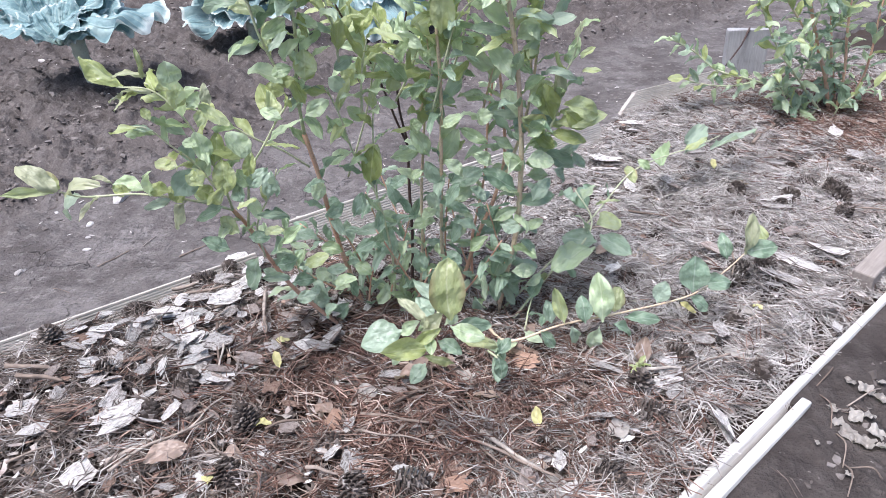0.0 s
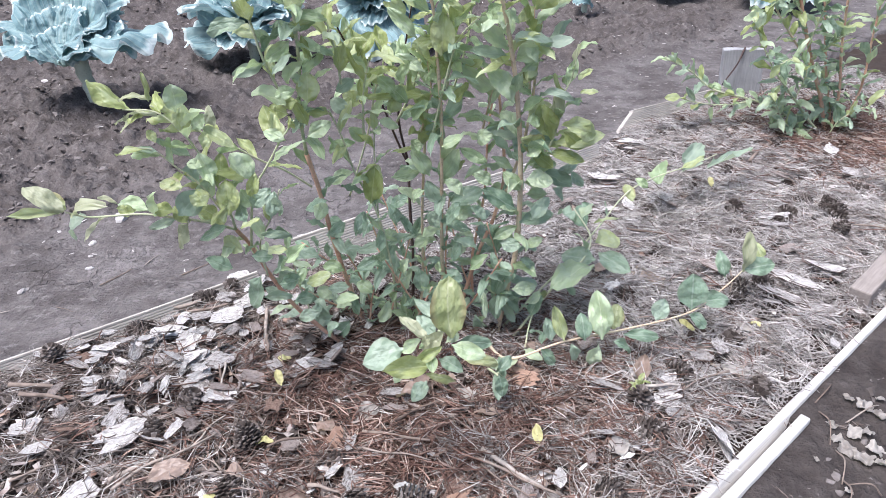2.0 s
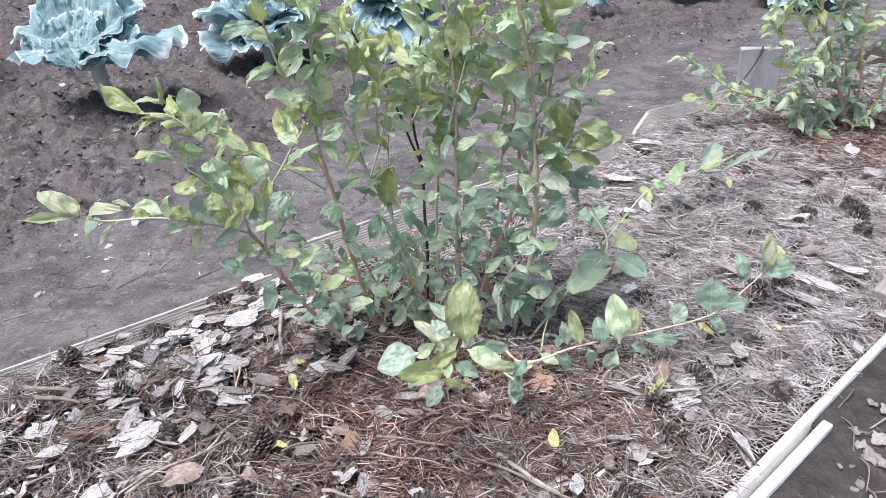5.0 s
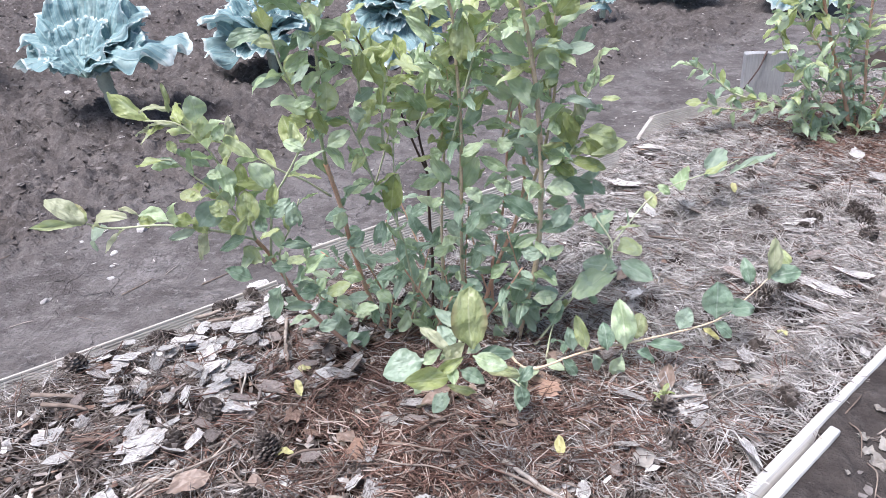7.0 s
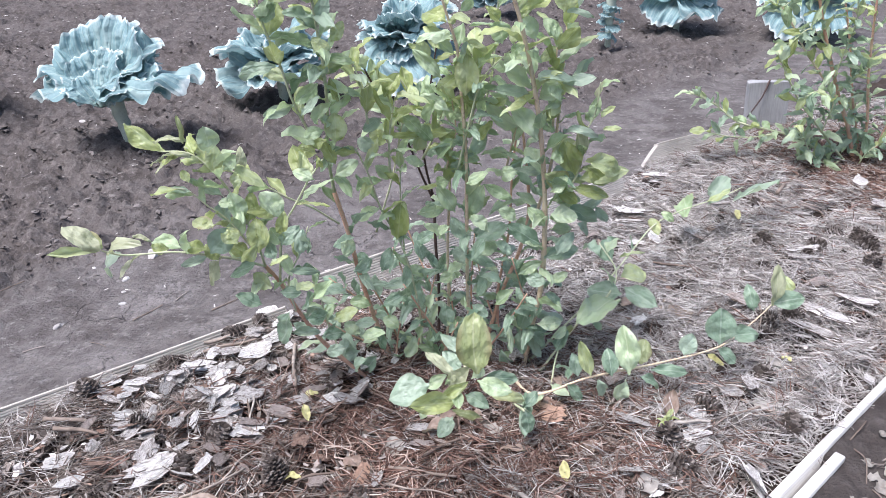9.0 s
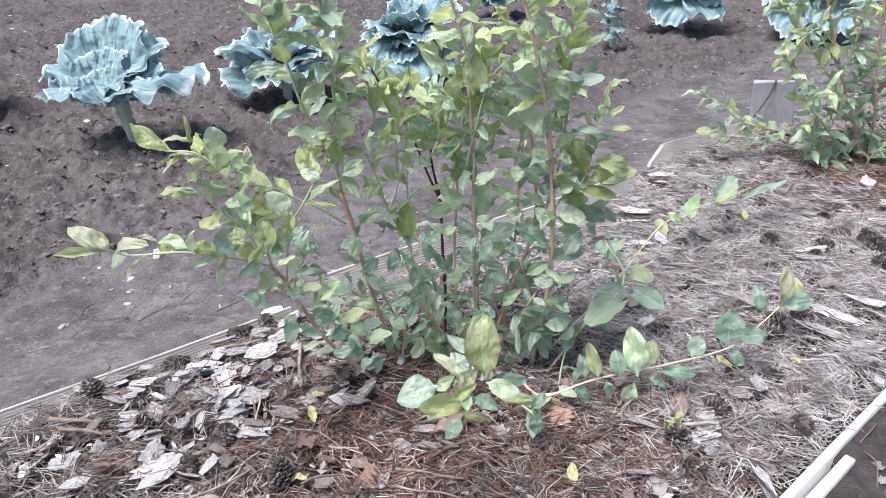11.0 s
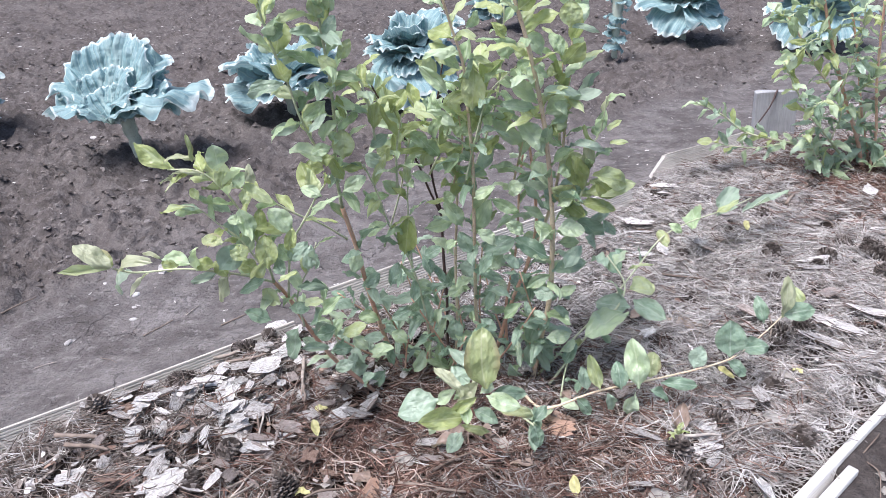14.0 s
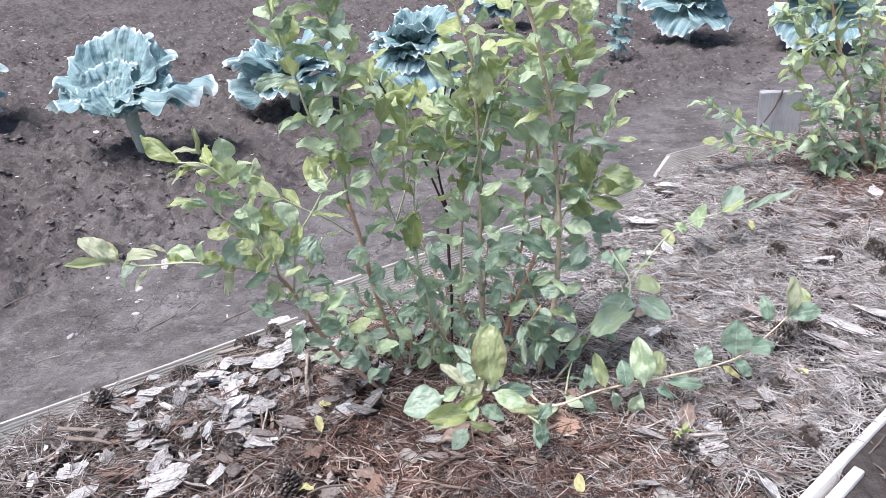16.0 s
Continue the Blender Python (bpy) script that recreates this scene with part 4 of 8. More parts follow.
stick([(1.027, 2.420, 0.179), (1.003, 2.400, 0.126), (0.957, 2.380, 0.062)], 0.003, 0.002, "dark dry twig leaning on the upright plank", material=STEM_DARK)
stick([(-0.719, 1.274, soil_z(-0.719, 1.274) + 0.003), (-0.697, 1.310, soil_z(-0.697, 1.310) + 0.003), (-0.677, 1.338, soil_z(-0.677, 1.338) + 0.003)], 0.0016, 0.00096, "thin dry twig lying on the trodden soil")
stick([(-1.107, 1.384, soil_z(-1.107, 1.384) + 0.003), (-1.092, 1.432, soil_z(-1.092, 1.432) + 0.003), (-1.075, 1.471, soil_z(-1.075, 1.471) + 0.003)], 0.0018, 0.00108, "thin dry twig lying on the trodden soil")
stick([(-0.655, 1.359, soil_z(-0.655, 1.359) + 0.003), (-0.648, 1.389, soil_z(-0.648, 1.389) + 0.003), (-0.644, 1.409, soil_z(-0.644, 1.409) + 0.003)], 0.0012, 0.0007199999999999999, "thin dry twig lying on the trodden soil")
stick([(-0.903, 1.165, soil_z(-0.903, 1.165) + 0.003), (-0.884, 1.179, soil_z(-0.884, 1.179) + 0.003), (-0.866, 1.185, soil_z(-0.866, 1.185) + 0.003)], 0.001, 0.0006, "thin dry twig lying on the trodden soil")
stick([(-0.769, 1.184, soil_z(-0.769, 1.184) + 0.003), (-0.743, 1.173, soil_z(-0.743, 1.173) + 0.003), (-0.719, 1.154, soil_z(-0.719, 1.154) + 0.003)], 0.0009, 0.00054, "thin dry twig lying on the trodden soil")
stick([(-0.547, 1.287, soil_z(-0.547, 1.287) + 0.003), (-0.525, 1.319, soil_z(-0.525, 1.319) + 0.003), (-0.506, 1.342, soil_z(-0.506, 1.342) + 0.003)], 0.0018, 0.00108, "thin dry twig lying on the trodden soil")


for _ in range(46):
    s, w = rnd.uniform(-0.8, 2.0), rnd.uniform(0.12, WIDTH - 0.08)
    p = bed(s, w)
    a, l = rnd.uniform(0, 6.28), rnd.uniform(0.03, 0.10)
    twig(p.x, p.y, p.x + l * math.cos(a), p.y + l * math.sin(a), rnd.uniform(0.0010, 0.0026))

# ---- leaves ----


def leaf_mesh(name, material, seed, curl=0.1, fold=0.15, wavy=0.03, point=1.0, width=0.5):
    """A leaf 1 long from its base at the origin along +y, blade up +z, with a folded midrib, a drooping tip and a wavy rim."""
    r = random.Random(seed)
    nu, nv = 6, 12
    ph, side, twist = r.uniform(0, 6), r.random(), r.uniform(-0.55, 0.55)
    verts, uv, faces = [], [], []
    for j in range(nv + 1):
        t = j / nv
        if t < 0.07:
            half = 0.02 + 0.3 * t
        else:
            q = (t - 0.07) / 0.93
            half = 0.02 + width * 0.5 * math.sin(math.pi * q ** (0.84 + 0.12 * side)) ** (0.56 + 0.16 * point) * (1 - 0.08 * q * point)
        if j == nv:
            half = 0.004
        for i in range(nu + 1):
            u = 2 * i / nu - 1
            x = u * half
            z = fold * abs(x) - curl * t * t * (1 + 0.4 * abs(u)) + wavy * math.sin(9 * t + ph + 2.2 * u) * abs(u)
            z += 0.02 * math.sin(3 * t + ph) + 0.08 * noise.noise((x * 5 + seed, t * 5, seed)) + 0.040 * noise.noise((x * 13, t * 10, seed))
            z += twist * t * x
            verts.append((x + 0.10 * (side - 0.5) * math.sin(math.pi * t), t - 0.35 * curl * t * t, z))
            uv.append((0.5 + 0.5 * u * min(1.0, half / (width * 0.5)), t))
    n = nu + 1
    for j in range(nv):
        for i in range(nu):
            a = j * n + i
            faces.append((a, a + 1, a + n + 1, a + n))
    me = bpy.data.meshes.new(name)
    me.from_pydata(verts, [], faces)
    finish(me, material, True, uv)
    return me


def leaf_kinds(name, material, first, point=1.0):
    shapes = [(0.10, 0.22, 0.04), (0.30, 0.34, 0.06), (0.55, 0.20, 0.08), (-0.18, 0.45, 0.06), (0.42, -0.18, 0.09), (0.18, 0.70, 0.07)]
    return [leaf_mesh(name, material, first + k, *s, point) for k, s in enumerate(shapes)]


KINDS = {
    "green": leaf_kinds("leaf", LEAF_GREEN, 1),
    "deep": leaf_kinds("leaf", LEAF_DEEP, 81),
    "lime": leaf_kinds("leaf", LEAF_LIME, 11),
    "pale": leaf_kinds("leaf", LEAF_PALE, 21, 0.5),
    "spot": leaf_kinds("leaf", LEAF_SPOT, 31, 0.1),
    "under": leaf_kinds("leaf", LEAF_UNDER, 61),
    "dry": leaf_kinds("dry_leaf", LEAF_DRY, 41),
    "greyed": leaf_kinds("dry_leaf", LEAF_GREYED, 71),
    "yellow": leaf_kinds("fallen_leaf", LEAF_YELLOW, 51),
}


def leaf_frame(base, tip, facing, width):
    base, tip = Vector(base), Vector(tip)
    y = tip - base
    l = y.length
    y.normalize()
    z = Vector(facing) - y * y.dot(Vector(facing))
    z = z.normalized() if z.length > 1e-4 else y.orthogonal()
    x = y.cross(z)
    m = Matrix((x, y, z)).transposed().to_4x4()
    m.translation = base
    return m @ Matrix.Diagonal((4 * width, l, l, 1))


def loose_leaf(kind, x, y, length, turn, label, category, lift=0.010, tilt=0.0, wide=1.0, which=None):
    ob = new("fallen_leaf", KINDS[kind][rnd.randrange(6) if which is None else which])
    ob.matrix_basis = pose(x, y, mulch_z(x, y) + lift, tilt, rnd.uniform(-15, 15), turn) @ Matrix.Diagonal((length * wide, length, length, 1))
    return tagged(ob, label, category, "fallen leaves on the bed")


loose_leaf("yellow", -0.249, 0.881, 0.028, 30, "small yellow fallen leaf on the mulch", "fallen leaf", 0.026, 12)
loose_leaf("yellow", -0.236, 0.756, 0.03, 80, "small yellow fallen leaf on the mulch", "fallen leaf", 0.026, 12)
loose_leaf("yellow", 0.149, 0.759, 0.03, 0, "small yellow fallen leaf on the mulch", "fallen leaf", 0.026, 12)
loose_leaf("yellow", -0.246, 0.949, 0.03, 100, "small yellow fallen leaf on the mulch", "fallen leaf", 0.026, 12)
loose_leaf("yellow", 0.371, 1.254, 0.03, -30, "small yellow fallen leaf on the mulch", "fallen leaf", 0.026, 12)
loose_leaf("yellow", 0.461, 1.042, 0.03, 60, "small yellow fallen leaf on the mulch", "fallen leaf", 0.026, 12)
loose_leaf("yellow", 0.576, 1.039, 0.028, 10, "small yellow fallen leaf on the mulch", "fallen leaf", 0.026, 12)
loose_leaf("yellow", 0.682, 1.626, 0.03, 0, "small yellow fallen leaf on the mulch", "fallen leaf", 0.026, 12)
loose_leaf("yellow", 0.286, 1.000, 0.03, 60, "small yellow fallen leaf on the mulch", "fallen leaf", 0.026, 12)
loose_leaf("yellow", -0.295, 0.643, 0.03, 20, "small yellow fallen leaf on the mulch", "fallen leaf", 0.026, 12)
loose_leaf("dry", -0.151, 0.770, 0.05, 40, "curled brown dead leaf on the mulch", "dead leaf", 0.026, 12)
loose_leaf("dry", -0.064, 0.842, 0.055, -80, "curled brown dead leaf on the mulch", "dead leaf", 0.026, 12)
loose_leaf("dry", -0.055, 0.849, 0.05, -60, "curled brown dead leaf on the mulch", "dead leaf", 0.026, 12)
loose_leaf("dry", 1.019, 2.049, 0.06, 60, "curled brown dead leaf on the mulch", "dead leaf", 0.026, 12)
loose_leaf("dry", 1.249, 1.937, 0.05, 20, "curled brown dead leaf on the mulch", "dead leaf", 0.026, 12)
loose_leaf("dry", -0.392, 0.682, 0.06, -60, "curled brown dead leaf on the mulch", "dead leaf", 0.026, 12)
loose_leaf("dry", 0.195, 0.812, 0.05, 20, "curled brown dead leaf on the mulch", "dead leaf", 0.026, 12)
loose_leaf("dry", 0.092, 0.818, 0.04, 70, "curled brown dead leaf on the mulch", "dead leaf", 0.026, 12)
loose_leaf("dry", 0.158, 0.953, 0.035, 10, "curled brown dead leaf on the mulch", "dead leaf", 0.026, 12)

for _ in range(110):
    s, w = rnd.uniform(-0.8, 1.6), rnd.uniform(0.12, WIDTH - 0.08)
    p = bed(s, w)
    loose_leaf(rnd.choice(("dry", "greyed")), p.x, p.y, rnd.uniform(0.02, 0.042), rnd.uniform(0, 360), "curled dead leaf on the mulch", "dead leaf", tilt=rnd.uniform(-20, 20))

for _ in range(70):
    s, w = rnd.uniform(-0.45, 0.55), rnd.uniform(0.45, WIDTH - 0.03)
    p = bed(s, w)
    loose_leaf(rnd.choice(("dry", "greyed", "dry")), p.x, p.y, rnd.uniform(0.022, 0.05), rnd.uniform(0, 360), "curled dead leaf on the mulch", "dead leaf", 0.018, rnd.uniform(-30, 30), rnd.uniform(0.9, 1.8))


class Bush:
    """A blueberry bush: stems are parts, leaves are parts of it too; those past 300 are one joined part."""

    def __init__(self, place, label, seed):
        self.root = thing("blueberry_bush", place, label, "bush", "blueberry bushes")
        self.at = Vector(place)
        self.count = 0
        self.extra = []
        self.r = random.Random(seed)

    def leaf(self, base, tip, width, facing=(0, -0.4, 1), kind="green", which=None):
        me = KINDS[kind][self.r.randrange(6) if which is None else which]
        m = Matrix.Translation(-self.at) @ leaf_frame(base, tip, facing, width)
        self.count += 1
        if self.count > 300:
            self.extra.append((me, m))
            return
        ob = new("leaf", me)
        ob.parent = self.root
        ob.matrix_basis = m

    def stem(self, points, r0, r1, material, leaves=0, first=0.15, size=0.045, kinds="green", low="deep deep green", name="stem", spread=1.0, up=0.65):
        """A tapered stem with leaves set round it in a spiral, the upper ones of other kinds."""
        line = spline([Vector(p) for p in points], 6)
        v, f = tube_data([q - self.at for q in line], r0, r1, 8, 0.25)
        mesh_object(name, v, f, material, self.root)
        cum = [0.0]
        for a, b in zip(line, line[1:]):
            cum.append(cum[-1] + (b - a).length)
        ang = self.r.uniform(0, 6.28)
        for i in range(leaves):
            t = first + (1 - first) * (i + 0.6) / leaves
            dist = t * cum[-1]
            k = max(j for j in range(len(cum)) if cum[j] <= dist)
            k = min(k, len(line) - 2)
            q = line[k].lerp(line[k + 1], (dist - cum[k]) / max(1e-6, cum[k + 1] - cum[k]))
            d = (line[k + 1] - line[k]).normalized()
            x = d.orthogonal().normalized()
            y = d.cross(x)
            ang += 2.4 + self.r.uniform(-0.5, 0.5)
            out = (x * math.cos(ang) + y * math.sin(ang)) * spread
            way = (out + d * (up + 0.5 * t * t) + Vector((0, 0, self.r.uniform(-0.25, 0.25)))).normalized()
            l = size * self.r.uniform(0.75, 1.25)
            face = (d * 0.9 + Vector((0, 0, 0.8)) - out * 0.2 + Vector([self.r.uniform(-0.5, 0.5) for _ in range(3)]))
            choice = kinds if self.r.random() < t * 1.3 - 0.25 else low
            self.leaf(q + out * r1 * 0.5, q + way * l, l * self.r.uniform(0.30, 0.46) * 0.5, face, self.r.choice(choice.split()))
        return line

    def close(self):
        """Joins the leaves past the first 300 into one part."""
        if not self.extra:
            return
        V, F, UV, n = [], [], [], 0
        mats, idx = [], []
        for me, m in self.extra:
            V += [m @ v.co for v in me.vertices]
            layer = me.uv_layers[0].data
            uv = [(0, 0)] * len(me.vertices)
            for l in me.loops:
                uv[l.vertex_index] = tuple(layer[l.index].uv)
            UV += uv
            if me.materials[0] not in mats:
                mats.append(me.materials[0])
            F += [tuple(n + i for i in p.vertices) for p in me.polygons]
            idx += [mats.index(me.materials[0])] * len(me.polygons)
            n += len(me.vertices)
        ob = mesh_object("foliage", V, F, mats[0], self.root, uv=UV)
        for mt in mats[1:]:
            ob.data.materials.append(mt)
        ob.data.polygons.foreach_set("material_index", idx)
        tagged(ob, kind="stuff")


bush = Bush((0.0, 1.04, 0.0), "leafy blueberry bush with upright red-brown stems in the mulch", 2)
bush.stem([(-0.128, 1.060, -0.004), (-0.153, 1.042, 0.109), (-0.171, 1.025, 0.209), (-0.182, 1.008, 0.302), (-0.194, 0.990, 0.377)], 0.0041, 0.0036, STEM_RED, 6, 0.1, 0.048)
bush.stem([(-0.194, 0.990, 0.377), (-0.195, 0.978, 0.444), (-0.187, 0.966, 0.515), (-0.185, 0.954, 0.581), (-0.187, 0.942, 0.641), (-0.189, 0.930, 0.704)], 0.0028, 0.0017, STEM_GREEN, 25, 0.05, 0.052, 'lime green')
bush.stem([(-0.196, 0.980, 0.435), (-0.216, 0.970, 0.475), (-0.233, 0.960, 0.526), (-0.241, 0.950, 0.575), (-0.252, 0.940, 0.622), (-0.259, 0.930, 0.666), (-0.262, 0.920, 0.707)], 0.002, 0.0014, STEM_GREEN, 11, 0.2, 0.055, 'green lime')
bush.stem([(-0.035, 1.080, -0.003), (-0.027, 1.080, 0.120), (-0.027, 1.080, 0.233), (-0.022, 1.080, 0.338), (-0.019, 1.080, 0.397)], 0.0027, 0.002, STEM_TAN, 13, 0.1, 0.046)
bush.stem([(0.013, 1.060, 0.037), (0.007, 1.049, 0.162), (0.006, 1.037, 0.286), (0.006, 1.026, 0.416), (0.000, 1.014, 0.516), (-0.005, 1.003, 0.583), (-0.020, 0.991, 0.638), (-0.034, 0.980, 0.689)], 0.0033, 0.0017, STEM_TAN, 25, 0.2, 0.052, 'lime green lime')
bush.stem([(0.044, 1.080, 0.060), (0.070, 1.088, 0.150), (0.098, 1.096, 0.225), (0.111, 1.104, 0.296), (0.104, 1.112, 0.384), (0.098, 1.120, 0.430)], 0.0037, 0.0022, STEM_RED, 14, 0.15, 0.048)
bush.stem([(0.101, 1.030, -0.002), (0.116, 1.021, 0.112), (0.128, 1.012, 0.205), (0.128, 1.004, 0.312), (0.120, 0.995, 0.417), (0.106, 0.986, 0.514), (0.084, 0.978, 0.609), (0.063, 0.969, 0.675), (0.056, 0.960, 0.696)], 0.0048, 0.0024, STEM_TAN, 34, 0.1, 0.052, 'green lime')
bush.stem([(0.110, 1.080, 0.265), (0.134, 1.074, 0.349), (0.146, 1.068, 0.436), (0.149, 1.062, 0.526), (0.153, 1.056, 0.617), (0.155, 1.050, 0.678)], 0.0028, 0.0015, STEM_TAN, 20, 0.15, 0.052, 'green lime')
bush.stem([(0.062, 1.100, 0.059), (0.062, 1.115, 0.134), (0.080, 1.130, 0.241), (0.084, 1.145, 0.341), (0.092, 1.160, 0.417)], 0.0027, 0.0017, STEM_RED, 13, 0.15, 0.048)
bush.stem([(-0.052, 1.150, 0.293), (-0.071, 1.140, 0.345), (-0.090, 1.130, 0.404), (-0.117, 1.120, 0.465), (-0.145, 1.110, 0.519), (-0.162, 1.100, 0.565)], 0.0023, 0.0012, STEM_DARK, 17, 0.45, 0.050, 'lime green')
bush.stem([(-0.048, 1.100, 0.008), (-0.046, 1.117, 0.122), (-0.050, 1.133, 0.217), (-0.052, 1.150, 0.293)], 0.0027, 0.0026, STEM_DARK, 5, 0.1, 0.045)
bush.stem([(-0.049, 1.150, 0.287), (-0.066, 1.148, 0.373), (-0.059, 1.145, 0.453), (-0.048, 1.142, 0.519), (-0.038, 1.140, 0.572)], 0.0022, 0.0012, STEM_DARK, 14, 0.3, 0.050, 'lime green')
bush.stem([(0.006, 1.120, 0.382), (0.029, 1.120, 0.449), (0.047, 1.120, 0.522), (0.054, 1.120, 0.600), (0.057, 1.120, 0.665)], 0.002, 0.0012, STEM_GREEN, 14, 0.1, 0.050, 'lime green')
bush.stem([(-0.074, 1.030, 0.058), (-0.076, 1.020, 0.157), (-0.096, 1.010, 0.270), (-0.125, 1.000, 0.342), (-0.138, 0.990, 0.399), (-0.154, 0.980, 0.450)], 0.0023, 0.0012, STEM_GREEN, 13, 0.1, 0.045, 'lime green')
bush.stem([(-0.095, 1.020, 0.254), (-0.097, 1.020, 0.325), (-0.096, 1.020, 0.382), (-0.092, 1.020, 0.428)], 0.0016, 0.001, STEM_GREEN, 6, 0.2, 0.042, 'lime green')
bush.stem([(-0.007, 1.020, 0.400), (0.010, 1.010, 0.474), (0.030, 1.000, 0.543), (0.068, 0.990, 0.584)], 0.0017, 0.001, STEM_GREEN, 6, 0.2, 0.045, 'lime green')
bush.stem([(-0.146, 1.070, 0.271), (-0.112, 1.065, 0.374), (-0.095, 1.060, 0.451), (-0.079, 1.055, 0.506), (-0.098, 1.050, 0.541)], 0.0016, 0.001, STEM_GREEN, 6, 0.4, 0.045, 'lime')
bush.stem([(0.141, 1.000, 0.424), (0.170, 0.998, 0.454), (0.188, 0.995, 0.484), (0.193, 0.992, 0.515), (0.194, 0.990, 0.539)], 0.0014, 0.0009, STEM_GREEN, 3, 0.4, 0.03)
bush.stem([(-0.144, 1.020, -0.023), (-0.193, 0.996, 0.048), (-0.234, 0.972, 0.117), (-0.261, 0.948, 0.192), (-0.276, 0.924, 0.258), (-0.287, 0.900, 0.299)], 0.0036, 0.0029, STEM_RED, 5, 0.2, 0.05)
bush.stem([(-0.287, 0.900, 0.299), (-0.315, 0.880, 0.320), (-0.348, 0.860, 0.338), (-0.390, 0.840, 0.354), (-0.445, 0.820, 0.360), (-0.464, 0.800, 0.377)], 0.002, 0.0012, STEM_GREEN, 6, 0.05, 0.048, 'lime pale')
bush.stem([(-0.287, 0.900, 0.299), (-0.293, 0.892, 0.349), (-0.311, 0.884, 0.414), (-0.329, 0.876, 0.455), (-0.354, 0.868, 0.484), (-0.391, 0.860, 0.490)], 0.002, 0.001, STEM_GREEN, 11, 0.1, 0.050, 'lime pale', 'lime green')
bush.stem([(-0.272, 0.910, 0.266), (-0.264, 0.908, 0.319), (-0.255, 0.906, 0.359), (-0.234, 0.904, 0.392), (-0.210, 0.902, 0.431), (-0.187, 0.900, 0.462)], 0.0019, 0.0012, STEM_GREEN, 6, 0.1, 0.048, 'lime')
bush.stem([(-0.189, 0.980, 0.329), (-0.222, 0.963, 0.363), (-0.252, 0.947, 0.386), (-0.286, 0.930, 0.416), (-0.319, 0.913, 0.442), (-0.342, 0.897, 0.465), (-0.364, 0.880, 0.489)], 0.0017, 0.001, STEM_GREEN, 6, 0.3, 0.046, 'lime pale')
bush.stem([(-0.292, 0.880, 0.333), (-0.316, 0.870, 0.384), (-0.340, 0.860, 0.414), (-0.357, 0.850, 0.439), (-0.372, 0.840, 0.447)], 0.0016, 0.0008, STEM_GREEN, 5, 0.3, 0.045, 'lime green')
bush.stem([(-0.257, 0.920, 0.209), (-0.262, 0.920, 0.263), (-0.235, 0.920, 0.318), (-0.223, 0.920, 0.353)], 0.0016, 0.001, STEM_GREEN, 6, 0.1, 0.044, 'green lime')
bush.stem([(-0.207, 1.000, 0.057), (-0.226, 0.990, 0.138), (-0.231, 0.980, 0.198), (-0.238, 0.970, 0.234)], 0.0016, 0.001, STEM_GREEN, 6, 0.1, 0.042, 'green')
bush.stem([(0.074, 1.016, 0.030), (0.112, 0.914, 0.055), (0.202, 0.925, 0.080), (0.315, 0.955, 0.085), (0.430, 1.002, 0.085), (0.512, 1.077, 0.085), (0.575, 1.144, 0.085)], 0.0024, 0.001, STEM_TAN, 0)
bush.stem([(0.115, 1.036, 0.030), (0.178, 1.081, 0.072), (0.243, 1.130, 0.113), (0.311, 1.221, 0.135), (0.402, 1.382, 0.130), (0.487, 1.473, 0.125), (0.598, 1.548, 0.125), (0.670, 1.609, 0.125)], 0.0022, 0.001, STEM_GREEN, 2, 0.15, 0.045, 'green lime', spread=0.8)
bush.stem([(0.122, 1.001, 0.020), (0.164, 1.043, 0.050), (0.205, 1.072, 0.090), (0.255, 1.093, 0.130), (0.275, 1.131, 0.160), (0.251, 1.185, 0.190)], 0.0026, 0.0014, STEM_GREEN, 3, 0.3, 0.045, 'green')
bush.stem([(0.148, 0.973, 0.030), (0.160, 1.012, 0.060), (0.183, 1.054, 0.090)], 0.0018, 0.001, STEM_GREEN, 3, 0.1, 0.034, 'green spot')
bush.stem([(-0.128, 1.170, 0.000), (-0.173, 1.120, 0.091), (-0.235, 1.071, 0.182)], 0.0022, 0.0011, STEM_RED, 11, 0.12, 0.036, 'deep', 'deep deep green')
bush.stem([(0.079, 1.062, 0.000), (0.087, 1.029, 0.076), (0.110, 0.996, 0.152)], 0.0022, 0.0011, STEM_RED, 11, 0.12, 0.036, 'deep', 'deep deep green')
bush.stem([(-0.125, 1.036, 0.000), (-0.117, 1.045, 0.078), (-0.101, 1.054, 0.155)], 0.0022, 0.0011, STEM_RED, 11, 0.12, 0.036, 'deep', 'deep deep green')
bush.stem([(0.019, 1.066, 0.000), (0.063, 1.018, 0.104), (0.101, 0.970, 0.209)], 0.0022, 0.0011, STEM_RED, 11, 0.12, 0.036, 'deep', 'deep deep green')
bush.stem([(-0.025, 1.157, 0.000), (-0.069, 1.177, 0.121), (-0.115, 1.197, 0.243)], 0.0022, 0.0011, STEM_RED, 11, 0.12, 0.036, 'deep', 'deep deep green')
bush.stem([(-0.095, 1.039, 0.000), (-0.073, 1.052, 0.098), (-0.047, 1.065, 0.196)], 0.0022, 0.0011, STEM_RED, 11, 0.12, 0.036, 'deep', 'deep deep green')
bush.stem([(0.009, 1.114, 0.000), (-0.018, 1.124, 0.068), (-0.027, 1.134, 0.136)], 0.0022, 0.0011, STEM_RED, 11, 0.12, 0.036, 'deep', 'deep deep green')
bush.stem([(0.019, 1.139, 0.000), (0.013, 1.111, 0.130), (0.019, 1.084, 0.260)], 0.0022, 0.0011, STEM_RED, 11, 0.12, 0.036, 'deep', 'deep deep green')
